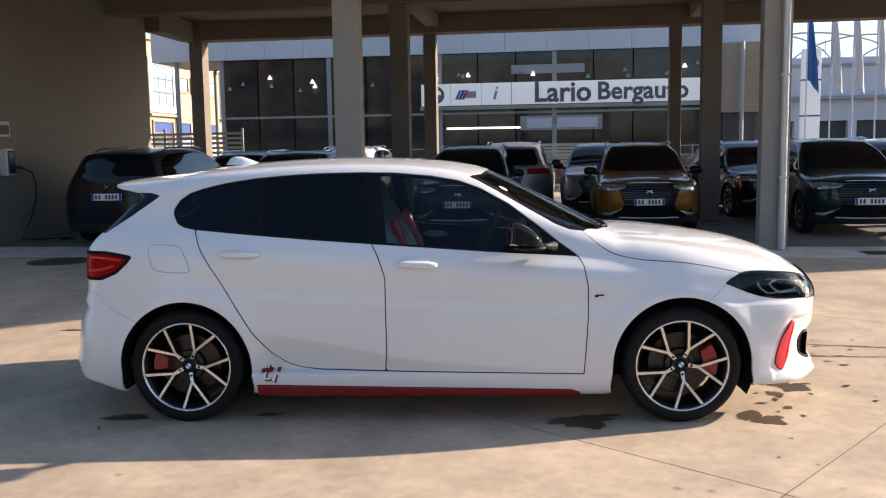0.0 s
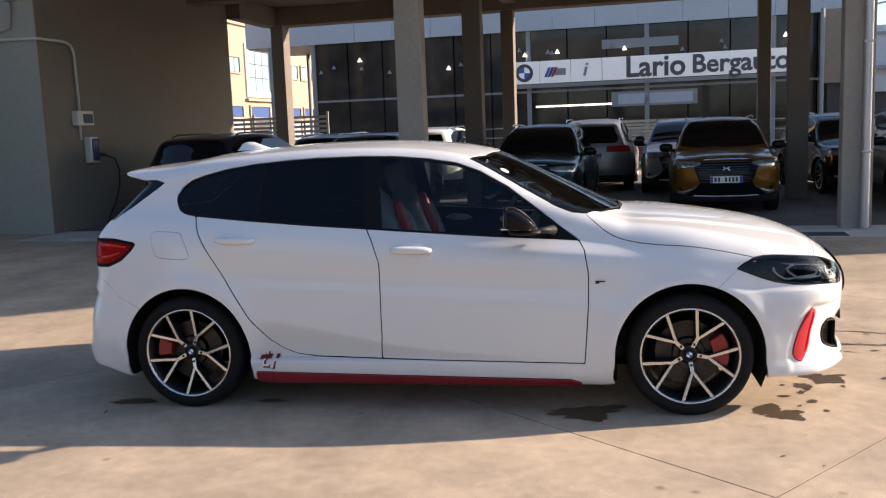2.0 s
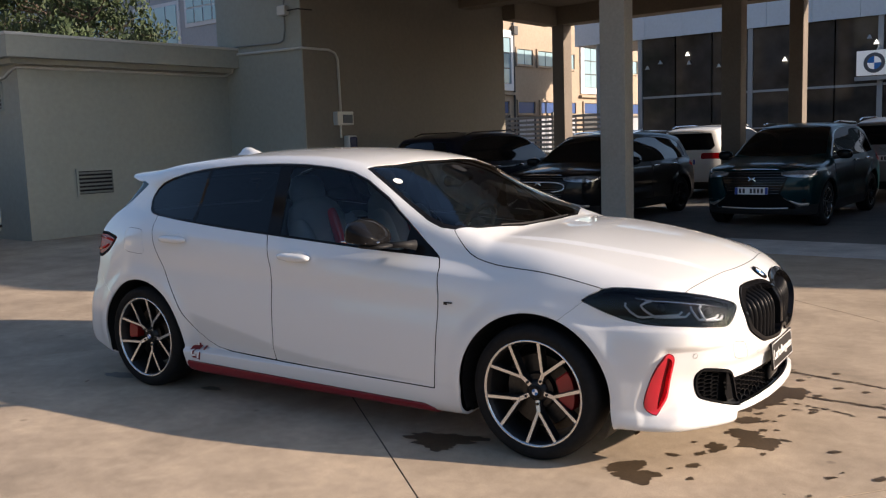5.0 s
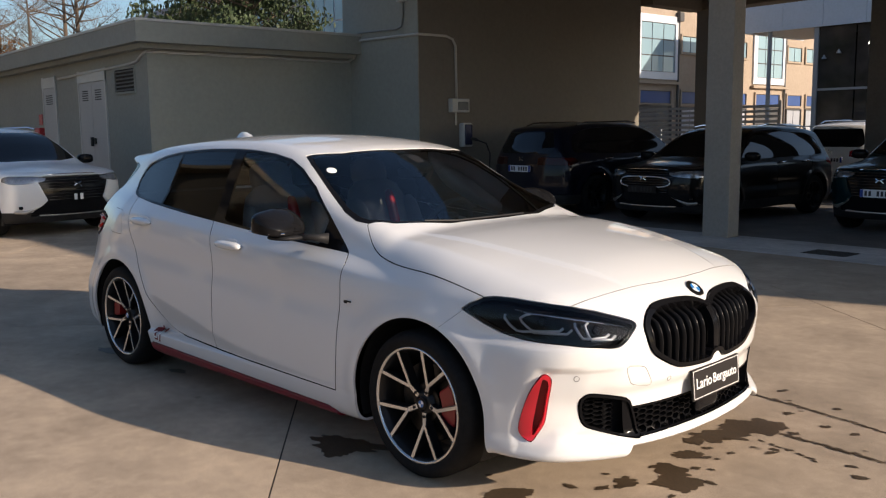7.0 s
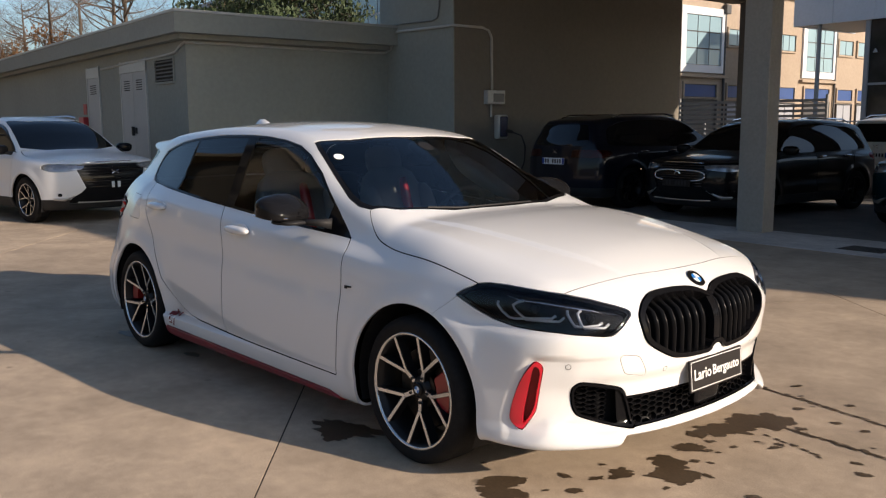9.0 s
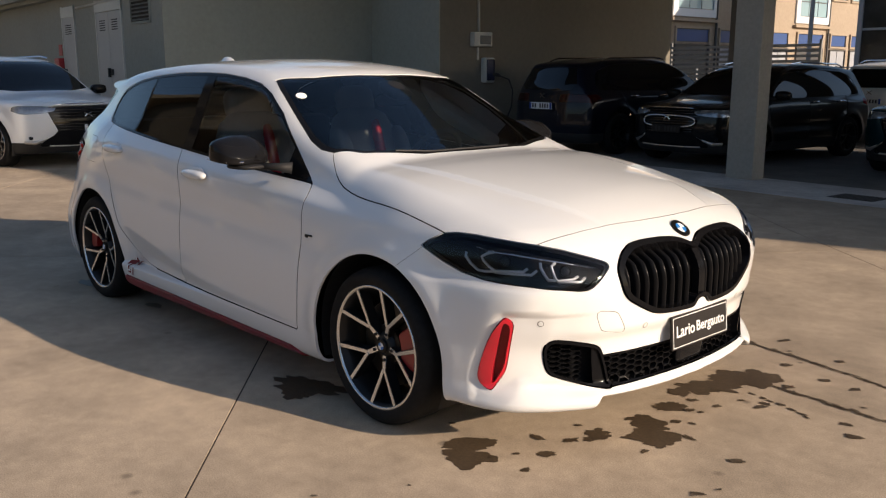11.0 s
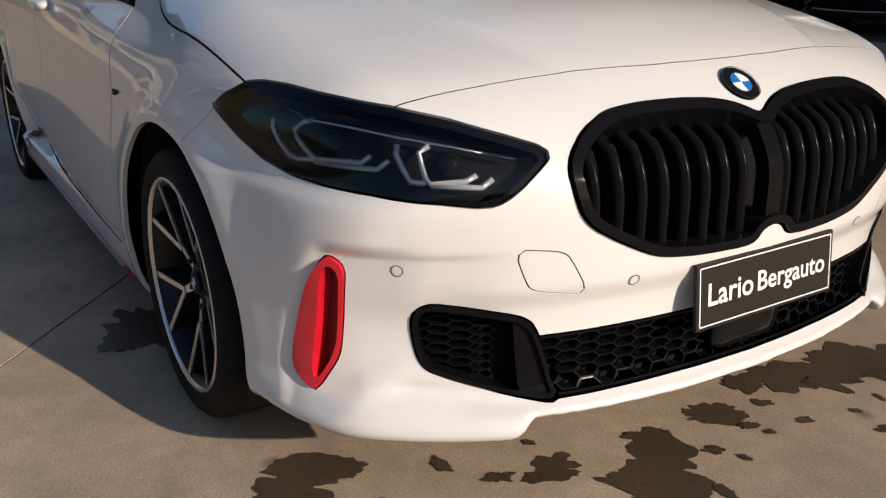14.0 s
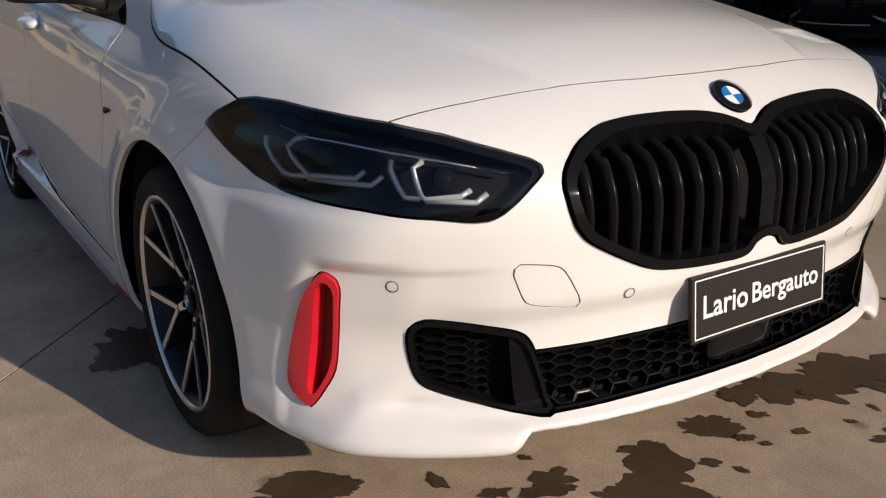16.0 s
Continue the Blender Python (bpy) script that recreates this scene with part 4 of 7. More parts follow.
rest = skin_half
pieces = {}
for key, g in (("lamp", region(HEADLAMP, HZ, (0, 1, 1.45), (1, -1, -0.3))), ("tail", region(TAIL_LAMP, XZ, (0, -1, -1.5))), ("kidney", region(KIDNEY, YZ, (0, 1, 1.9))),
               ("intake", region(INTAKE, YZ, (0, 1, 1.8))), ("lower", region(LOWER_GRILLE, YZ, (0, 1, 1.9))), ("fin", region(FIN, HZ, (0, 1, 1.6), (1, -1, -0.6))),
               ("screen", region(SCREEN, XY, (2, 1, 0.9))), ("rearglass", region(REAR_GLASS, XZ, (0, -1, -1.45))), ("side", region(SIDE_GLASS, XZ, (1, -1, -0.5))),
               ("hood", region(HOOD, XY, (2, 1, 0.69))), ("fdoor", region(FRONT_DOOR, XZ, (1, -1, -0.6))), ("rdoor", region(REAR_DOOR, XZ, (1, -1, -0.6))),
               ("fuel", region(FUEL, XZ, (1, -1, -0.5))), ("tow", region(TOW, YZ, (0, 1, 1.9))), ("sill", region(SILL, XZ, (1, -1, -0.55))),
               ("rbumper", region(REAR_BUMPER, XZ)), ("fbumper", bumper_edge)):
    pieces[key], rest = cut_out(rest, g, 0.003 if key in ("screen", "side", "rearglass", "fin", "sill") else (0.0021 if key in ("tow", "fuel") else (0.0014 if key in ("fbumper", "rbumper") else (0.0058 if key in ("fdoor", "rdoor") else (0.0032 if key == "hood" else 0.0044)))))
F = hatch_field
panel("body", both(rest), F, PAINT, car)
panel("hood", both(pieces["hood"]), F, PAINT, car)
panel("front_bumper", both(pieces["fbumper"]), F, PAINT, car)
panel("rear_bumper", both(pieces["rbumper"]), F, PAINT, car)
for s in (0, 1):
    fl = mirrored if s else (lambda m: m)
    panel("front_door", fl(pieces["fdoor"]), F, PAINT, car)
    panel("rear_door", fl(pieces["rdoor"]), F, PAINT, car)
    panel("sill_trim", fl(pieces["sill"]), F, SILL_SHADE_RED, car, "glossy red sill trim, coloured darker for its shade", depth=0.02, inset=-0.010)
    panel("tail_lamp", fl(pieces["tail"]), F, TAIL_RED, car, "red tail lamp")
panel("fuel_flap", pieces["fuel"], F, PAINT, car)
panel("tow_flap", pieces["tow"], F, PAINT, car)
panel("tow_flap", mirrored(pieces["tow"]), F, PAINT, car)
# inner shell, black to put shade in the gaps, open at windows and grilles
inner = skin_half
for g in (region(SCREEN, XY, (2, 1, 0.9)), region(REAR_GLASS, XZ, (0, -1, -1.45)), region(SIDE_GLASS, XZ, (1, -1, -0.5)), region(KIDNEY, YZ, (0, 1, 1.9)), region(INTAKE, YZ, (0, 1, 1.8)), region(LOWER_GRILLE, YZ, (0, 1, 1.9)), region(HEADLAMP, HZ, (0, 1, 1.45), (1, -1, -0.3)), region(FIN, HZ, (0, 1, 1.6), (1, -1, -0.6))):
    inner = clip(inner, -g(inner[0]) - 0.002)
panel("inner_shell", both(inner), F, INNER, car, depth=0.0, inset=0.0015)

# windows: black border, then glass
def bordered(piece, g, width):
    d = g(piece[0])
    return clip(piece, width - d), clip(piece, d - width)


edge, pane = bordered(pieces["screen"], region(SCREEN, XY), 0.022)
panel("windscreen_border", both(edge), F, GLOSS_BLACK, car, inset=0.003)
panel("windscreen", both(pane), F, GLASS_CLEAR, car, "clear windscreen with a round white sticker", depth=0.0, inset=0.003)
panel("rear_window", both(pieces["rearglass"]), F, GLASS_DARK, car, depth=0.0, inset=0.002)
edge, pane = bordered(pieces["side"], region(SIDE_GLASS, XZ), 0.011)
B_PILLAR = outline([(-0.372, 1.40), (-0.312, 0.90), (-0.222, 0.90), (-0.288, 1.40)])
C_BAR = outline([(-0.934, 1.40), (-0.946, 0.95), (-0.926, 0.95), (-0.914, 1.40)])
MIRROR_FOOT = outline([(0.60, 1.06), (0.57, 0.80), (0.9, 0.80), (0.9, 0.95)])
posts = []
for poly in (B_PILLAR, C_BAR, MIRROR_FOOT):
    a, pane = cut_out(pane, region(poly, XZ), 0.0)
    posts.append(a)
xs = pane[0][:, 0]
for s in (0, 1):
    fl = mirrored if s else (lambda m: m)
    panel("window_trim", fl(edge), F, GLOSS_BLACK, car, inset=0.002)
    for q in posts:
        panel("window_pillar", fl(q), F, GLOSS_BLACK, car, inset=0.004)
    panel("front_side_window", fl(clip(pane, xs + 0.30)), F, GLASS_FRONT, car, depth=0.0, inset=0.005, flat=0.7)
    rear = clip(pane, -xs - 0.30)
    panel("rear_side_window", fl(clip(rear, rear[0][:, 0] + 0.93)), F, GLASS_DARK, car, depth=0.0, inset=0.005, flat=0.75)
    panel("quarter_window", fl(clip(rear, -rear[0][:, 0] - 0.93)), F, GLASS_DARK, car, depth=0.0, inset=0.005, flat=0.75)

# grilles
def onto(points, way, inset=0.0):
    """Points of the skin found by going outward along `way` from each given start, then set in by inset."""
    p = np.array(points, float)
    way = np.array(way, float) / np.linalg.norm(way)
    lo, hi = np.zeros(len(p)), np.full(len(p), 1.4)
    for _ in range(30):
        mid = (lo + hi) / 2
        ins = F(p + mid[:, None] * way) < 0
        lo, hi = np.where(ins, mid, lo), np.where(ins, hi, mid)
    q = p + lo[:, None] * way
    n = gradient(F, q)
    return q - n / np.linalg.norm(n, axis=1)[:, None] * inset


def front_at(yz, inset=0.0):
    return onto([(1.5, y, z) for y, z in yz], (1, 0, 0), inset)


def corner_at(hz, inset=0.0):
    """Skin points of the front right corner, from the distance along the corner and the height."""
    r = math.sqrt(0.5)
    return onto([(r * (h + 0.9), r * (h - 0.9), z) for h, z in hz], (1, -1, 0), inset)


kid_edge, kid_in = bordered(pieces["kidney"], region(KIDNEY, YZ), 0.019)
mid_post, kid_in = cut_out(kid_in, lambda p: 0.020 - np.abs(p[:, 1]), 0.0)
grille = panel("kidney_grille", both(kid_edge), F, PIANO_BLACK, car, "gloss black twin kidney grille", depth=0.085, inset=-0.010)
panel("centre_bar", both(mid_post), F, GRILLE_BLACK, grille, depth=0.03, inset=0.0)
panel("grille_back", both(pieces["kidney"]), F, INNER, grille, depth=0.0, inset=0.075)
for side in (-1, 1):
    for k in range(8):
        y = 0.060 + 0.0465 * k
        zs = np.linspace(0.48, 0.78, 60)
        ok = inside_of(KIDNEY, np.stack([np.full_like(zs, y), zs], 1)) > 0.012
        zs = np.linspace(zs[ok][0], zs[ok][-1], 24)
        c = front_at([(-y, z) for z in zs])
        c[:, 0] -= 0.016 + 0.060 * np.clip((zs - 0.692) / 0.06, 0, 1.2)
        bm = bmesh.new()
        rows = []
        for q in c:
            rows.append([bm.verts.new((q[0] + dx, -side * q[1] + dy, q[2])) for dx, dy in ((-0.045, -0.011), (-0.014, -0.0095), (0, -0.0035), (0, 0.0035), (-0.014, 0.0095), (-0.045, 0.011))])
        for a, b in zip(rows, rows[1:]):
            for i in range(5):
                bm.faces.new((a[i], a[i + 1], b[i + 1], b[i]))
        bmesh.ops.recalc_face_normals(bm, faces=bm.faces[:])
        part("slat", bm, GRILLE_BLACK, grille, smooth=True)


def honeycomb(poly, y0, y1, z0, z1, cell, inset, sign):
    """Flattened hexagonal mesh set behind an opening."""
    bm = bmesh.new()
    w, h = cell, cell * 0.20
    for j in range(int((z1 - z0) / (h * 1.0)) + 2):
        for i in range(int((y1 - y0) / (w * 1.5)) + 2):
            cy, cz = y0 + w * 1.5 * i + (0.75 * w if j % 2 else 0), z0 + h * j
            hexa = [(cy + 0.5 * w * 1.0 * math.cos(radians(a)), cz + h * 1.14 * math.sin(radians(a))) for a in range(0, 360, 60)]
            ring = [(cy + (a - cy) * 0.92, cz + (b - cz) * 0.86) for a, b in hexa]
            if not (inside_of(poly, np.array(hexa)) > -0.002).all():
                continue
            o, q = front_at([(-a, b) for a, b in hexa], inset), front_at([(-a, b) for a, b in ring], inset)
            deep = q - np.array([0.022, 0, 0])
            vo, vi, vd = ([bm.verts.new((p[0], p[1] * sign, p[2])) for p in r] for r in (o, q, deep))
            for k in range(6):
                n = (k + 1) % 6
                bm.faces.new((vo[k], vo[n], vi[n], vi[k]))
                bm.faces.new((vi[k], vi[n], vd[n], vd[k]))
    bmesh.ops.recalc_face_normals(bm, faces=bm.faces[:])
    return bm


low_edge, low_in = bordered(pieces["lower"], region(LOWER_GRILLE, YZ), 0.006)
low = panel("lower_grille", both(low_edge), F, PIANO_BLACK, car, "black honeycomb lower grille", depth=0.03, inset=0.0)
panel("grille_back", both(low_in), F, INNER, low, depth=0.0, inset=0.05)
for s in (1, -1):
    part("honeycomb", honeycomb(LOWER_GRILLE, 0.02, 0.46, 0.262, 0.385, 0.052, 0.016, s), GRILLE_BLACK, low)
part("radar_cover", moved(blob((0.012, 0.095, 0.045), 6), pose(2.168, 0, 0.318, 0, 4, 0)), GLOSS_BLACK, low, smooth=True)
for s in (1, -1):
    fl = mirrored if s < 0 else (lambda m: m)
    a, b = bordered(pieces["intake"], region(INTAKE, YZ), 0.010)
    blade, b = cut_out(b, region(outline([(0.52, 0.44), (0.50, 0.25), (0.40, 0.25), (0.42, 0.45)]), YZ), 0.0)
    air = panel("air_intake", fl(a), F, PIANO_BLACK, car, "gloss black framed side air intake", depth=0.035, inset=-0.006)
    panel("intake_blade", fl(blade), F, PIANO_BLACK, air, depth=0.0, inset=0.004)
    panel("intake_back", fl(pieces["intake"]), F, INNER, air, depth=0.0, inset=0.045)
    part("honeycomb", honeycomb(outline([(0.655, 0.43), (0.655, 0.33), (0.52, 0.275), (0.53, 0.43)]), 0.50, 0.66, 0.27, 0.45, 0.042, 0.018, s), GRILLE_BLACK, air)
    slot, blade = cut_out(pieces["fin"], region(FIN_SLOT, HZ), 0.0)
    hz = HZ(blade[0])
    ridge_h = np.interp(hz[:, 1], [0.27, 0.282, 0.33, 0.42, 0.48, 0.53], [0.768, 0.771, 0.772, 0.788, 0.798, 0.806])
    rise = 0.006 + 0.012 * np.clip(1 - (ridge_h - hz[:, 0]) / 0.055, 0, 1) * (hz[:, 0] < ridge_h + 0.003) * step((hz[:, 1] - 0.268) / 0.05) * step((0.536 - hz[:, 1]) / 0.03)
    fin = panel("bumper_fin", fl(blade), F, RED, car, "glossy red vertical bumper fin", depth=0.045, inset=-rise[:, None])
    panel("fin_slot", fl(slot), F, RED_DEEP, fin, depth=0.0, inset=0.024)

# headlamps
def strip(points, r, inset, sign, mat, parent, name):
    c = corner_at(points, inset) * np.array([1, sign, 1])
    return part(name, tube([tuple(p) for p in c], r, 6), mat, parent, smooth=True)


GUIDES = [
    [(0.668, 0.743), (0.665, 0.727), (0.682, 0.703), (0.708, 0.683), (0.729, 0.681), (0.769, 0.685)],
    [(0.764, 0.758), (0.740, 0.748), (0.721, 0.732), (0.728, 0.717), (0.746, 0.700), (0.768, 0.686), (0.867, 0.694), (0.885, 0.708)],
    [(0.768, 0.681), (0.837, 0.683), (0.897, 0.686), (0.918, 0.703)],
    [(0.931, 0.731), (0.930, 0.715), (0.945, 0.688), (0.958, 0.671), (0.984, 0.669)],
    [(0.984, 0.730), (0.969, 0.719), (0.976, 0.696), (0.984, 0.675), (0.993, 0.667), (1.049, 0.671), (1.065, 0.681)],
    [(0.993, 0.665), (1.058, 0.660), (1.075, 0.659), (1.091, 0.674)]]
for s in (1, -1):
    fl = mirrored if s < 0 else (lambda m: m)
    lamp = panel("headlamp", fl(pieces["lamp"]), F, LAMP_GLASS, car, "smoked headlamp with hexagonal light guides", depth=0.012, inset=-0.0025, flat=0.12)
    panel("lamp_housing", fl(pieces["lamp"]), F, INNER, lamp, depth=0.0, inset=0.045)
    rim_part, _ = bordered(pieces["lamp"], region(HEADLAMP, HZ), 0.010)
    panel("lamp_rim", fl(rim_part), F, GLOSS_BLACK, lamp, depth=0.0, inset=0.004)
    for g in GUIDES:
        strip(g, 0.0052, 0.019, s, LIGHT_GUIDE, lamp, "light_guide")
    strip([(0.707, 0.766), (0.764, 0.756), (0.839, 0.753), (0.928, 0.741), (1.015, 0.727), (1.122, 0.703)], 0.003, 0.014, s, CHROME, lamp, "trim_line")
    for h, z in ((0.800, 0.724), (1.022, 0.702)):
        c = corner_at([(h, z)], 0.030)[0] * np.array([1, s, 1])
        part("projector", moved(blob((0.022, 0.022, 0.022), 2.0, 16, 10), pose(*c)), GLOSS_BLACK, lamp, smooth=True)

tail_edge, _ = bordered(pieces["tail"], region(TAIL_LAMP, XZ), 0.017)
for s in (0, 1):
    panel("lamp_surround", mirrored(tail_edge) if s else tail_edge, F, INNER, [o for o in car.children if o.name.startswith("tail_lamp")][s], "smoked lamp surround", depth=0.0, inset=-0.0025)
for s in (1, -1):
    for k, way in enumerate((((-1.705, 0.888), (-1.80, 0.895), (-1.90, 0.900)), ((-1.745, 0.858), (-1.82, 0.835), (-1.90, 0.825)))):
        c = onto([(x, -0.2, z) for x, z in way], (0, -1, 0), -0.0015) * np.array([1, s, 1])
        part("lamp_bar", tube([tuple(p) for p in c], [0.006, 0.009, 0.009], 8), RED_BAR, [o for o in car.children if o.name.startswith("tail_lamp")][0 if s > 0 else 1], smooth=True)

# number-plate sized dealer plate, emblem, sensors
plate = new("dealer_plate")
plate.parent, plate.matrix_basis = car, pose(2.214, 0.001, 0.418, 0, -5, 0)
tagged(plate, "dark grey dealer plate with white lettering")
part("plate_board", box(-0.010, 0.0, -0.195, 0.195, -0.064, 0.064, 0.003), PLATE_DARK, plate)
bm = bmesh.new()
for a in (-1, 1):
    add_box(bm, 0.0, 0.0008, -0.186, 0.186, a * 0.0555 - 0.0013, a * 0.0555 + 0.0013)
    add_box(bm, 0.0, 0.0008, a * 0.186 - 0.0013, a * 0.186 + 0.0013, -0.0555, 0.0555)
part("plate_border", bm, WHITE_PLASTIC, plate)
words("word", "Lario", 0.055, WHITE_PLASTIC, plate, pose(0.0008, -0.1055, 0, 90, 0, 90), 0.0005, "white bold lettering", 0.122, 0.014)
words("word", "Bergauto", 0.055, WHITE_PLASTIC, plate, pose(0.0008, 0.0680, 0, 90, 0, 90), 0.0005, "white bold lettering", 0.199, 0.014)
EM = front_at([(0.0, 0.774)])[0]
emblem = new("emblem")
EN = Vector(gradient(F, np.array([EM]))[0]).normalized()
emblem.parent, emblem.matrix_basis = car, pose(EM[0] + 0.004 * EN.x, 0, 0.774 + 0.004 * EN.z, 0, math.degrees(math.atan2(EN.x, EN.z)), 0)
tagged(emblem, "round black emblem with blue and white quarters")
part("emblem_ring", moved(lathe([(0.0, 0.0), (0.030, 0.001), (0.040, 0.0005), (0.041, -0.004)], 40), pose(0, 0, 0, 90, 0, 0)), GLOSS_BLACK, emblem)
for i in range(4):
    q = bmesh.new()
    add_prism(q, [(0, 0)] + [(0.0235 * math.cos(radians(90 * i + a)), 0.0235 * math.sin(radians(90 * i + a))) for a in range(0, 91, 15)], 0.0012, pose(0, 0, 0.0012))
    part("emblem_quarter", q, BLUE if i % 2 == 0 else WHITE_PLASTIC, emblem)
q = bmesh.new()
for a, b in zip(range(0, 360, 12), range(12, 372, 12)):
    vs = [q.verts.new((r * math.cos(radians(t)), r * math.sin(radians(t)), 0.0016)) for r, t in ((0.0395, a), (0.042, a), (0.042, b), (0.0395, b))]
    q.faces.new(vs)
part("emblem_rim", q, CHROME, emblem)
for y, z in ((-0.696, 0.516), (-0.316, 0.472), (0.696, 0.516), (0.316, 0.472)):
    c = front_at([(y, z)])[0]
    n = gradient(F, np.array([c]))[0]
    m = Matrix.Translation(c) @ Vector(n).to_track_quat("Z", "Y").to_matrix().to_4x4()
    sensor = part("parking_sensor", moved(lathe([(0.0, 0.0012), (0.0085, 0.001), (0.009, -0.002)], 20), m @ pose(0, 0, 0, 90, 0, 0)), PAINT, car)
    part("sensor_groove", moved(lathe([(0.0092, 0.0008), (0.0112, 0.0008)], 20), m @ pose(0, 0, 0, 90, 0, 0)), FLAP, sensor)

# handles, mirrors, roof fin, badges
def mirror_shell(s):
    """A door mirror housing: flat behind, tapering outward and forward, with a hard lower edge."""
    bm = blob((0.085, 0.118, 0.064), 4.6, 32, 20)
    for v in bm.verts:
        out = s * v.co.y / 0.118
        ahead = v.co.x / 0.085
        slope = max((ahead + 0.55) / 1.55, 0) ** 1.7
        v.co.z = max(v.co.z, -0.050 + 0.010 * out)
        v.co.z = -0.050 + (v.co.z + 0.050) * (1 - 0.16 * max(out, 0)) * (1 - 0.62 * slope)
        v.co.y -= s * 0.030 * max(ahead, 0) ** 2 * (out > 0)
    return bm


for s in (-1, 1):
    for x, z, y in ((-1.023, 0.926, 0.866), (-0.066, 0.862, 0.868)):
        h = part("door_handle", moved(blob((0.112, 0.026, 0.019), 3.0), pose(x, s * (y + 0.014), z, -s * 14, 1.5, 0)), PAINT, car, smooth=True)
        part("handle_recess", moved(blob((0.080, 0.010, 0.030), 2.4), pose(x, s * (y - 0.006), z + 0.006, 0, 0, 0)), PAINT, h, smooth=True)
    mirror = part("door_mirror", moved(mirror_shell(s), pose(0.505, s * 0.955, 1.018, 0, 4, -s * 10)), GLOSS_BLACK, car, "gloss black door mirror", smooth=True)
    part("mirror_base", moved(blob((0.080, 0.085, 0.013), 3.0, 24, 12), pose(0.530, s * 0.925, 0.954, 0, 0, -s * 12)), MATT_BLACK, mirror, smooth=True)
    part("mirror_arm", tube([(0.58, s * 0.90, 0.955), (0.63, s * 0.845, 0.952), (0.665, s * 0.79, 0.945)], [0.014, 0.016, 0.026], 12), MATT_BLACK, mirror, smooth=True)
    part("mirror_line", tube([(0.425, s * 1.062, 0.984), (0.50, s * 1.070, 0.982), (0.565, s * 1.050, 0.979), (0.595, s * 0.985, 0.978)], 0.0035, 6), CHROME, mirror, "thin bright line under the mirror cap")
    part("mirror_glass", moved(blob((0.002, 0.095, 0.05), 4), pose(0.421, s * 0.955, 1.020, 0, 4, -s * 10)), CHROME, mirror)
bm = bmesh.new()
prof = [(-1.325, 0.0), (-1.300, 0.040), (-1.270, 0.052), (-1.225, 0.050), (-1.15, 0.022), (-1.10, 0.0)]
rows = [[bm.verts.new((x, w * s, 1.385 + z * k)) for x, z in prof] for w, s, k in ((0.035, -1, 0.0), (0.020, -1, 0.55), (0.006, -1, 1.0), (0.006, 1, 1.0), (0.020, 1, 0.55), (0.035, 1, 0.0))]
for a, b in zip(rows, rows[1:]):
    for i in range(5):
        bm.faces.new((a[i], a[i + 1], b[i + 1], b[i]))
part("roof_aerial", moved(bm, pose(0, 0, 0.008)), PAINT, car, smooth=True)
badge = bmesh.new()
for k, (x0, x1, z0, z1) in enumerate(((0.875, 0.893, 0.680, 0.694), (0.888, 0.922, 0.687, 0.694))):
    add_box(badge, x0, x1, -0.8775, -0.872, z0, z1, 0.001)
part("wing_badge", badge, MATT_BLACK, car, "small dark wing badge")
def decal_bar(x0, z0, x1, z1, width, lift=0.0025):
    """A thin painted bar that follows the flank."""
    bm = bmesh.new()
    n = 8
    d = Vector((x1 - x0, z1 - z0)).normalized() * width / 2
    rows = []
    for k in range(n + 1):
        x, z = x0 + (x1 - x0) * k / n, z0 + (z1 - z0) * k / n
        q = onto([(x - d.y, -0.2, z + d.x), (x + d.y, -0.2, z - d.x)], (0, -1, 0), -lift)
        rows.append([bm.verts.new(p) for p in q])
    for p, q in zip(rows, rows[1:]):
        bm.faces.new((p[0], p[1], q[1], q[0]))
    return bm


DECAL = ((-0.926, 0.290, -0.868, 0.294), (-0.889, 0.318, -0.903, 0.254), (-0.905, 0.249, -0.870, 0.248), (-0.842, 0.274, -0.855, 0.232), (-0.843, 0.293, -0.826, 0.294))
for bar in DECAL:
    part("side_decal", decal_bar(bar[0] + 0.003, bar[1] - 0.004, bar[2] + 0.005, bar[3] - 0.006, 0.0215, 0.0020), RED_DEEP, car, "dark red edge of the sill decal")
    part("side_decal", decal_bar(*bar, 0.0100, 0.0032), WHITE_PLASTIC, car, "small white sill decal")
stick = onto([(0.402, -0.555, 0.9)], (0, 0, 1))[0]
n = Vector(gradient(F, np.array([stick]))[0])
part("screen_sticker", moved(lathe([(0.0, 0.0), (0.026, 0.0)], 24), Matrix.Translation(stick) @ n.to_track_quat("Z", "Y").to_matrix().to_4x4() @ pose(0, 0, 0.001, 90, 0, 0)), WHITE_PLASTIC, car, "round white sticker")
wiper = onto([(x, y, 0.85) for x, y in ((0.955, -0.45), (1.005, -0.28), (1.018, -0.05), (1.012, 0.2))], (0, 0, 1), -0.003)
part("wiper", tube([tuple(p) for p in wiper], 0.005, 6), MATT_BLACK, car)

# wheel arches, floor and cabin
for ax, rad in ((-AXLE, 0.372), (AXLE, 0.378)):
    for s in (-1, 1):
        bm = bmesh.new()
        ang = [radians(a) for a in range(-25, 206, 7)]
        ra = [[bm.verts.new((ax + rad * math.cos(a), s * y, HUB + rad * math.sin(a))) for a in ang] for y in (0.50, 0.862)]
        for i in range(len(ang) - 1):
            bm.faces.new((ra[0][i], ra[0][i + 1], ra[1][i + 1], ra[1][i]))
        c = [bm.verts.new((ax + rad * math.cos(a), s * 0.50, HUB + rad * math.sin(a))) for a in ang]
        bm.faces.new(c)
        part("wheel_arch_liner", bm, MATT_BLACK, car)
part("underfloor", box(-2.0, 1.95, -0.50, 0.50, 0.165, 0.20), INNER, car)
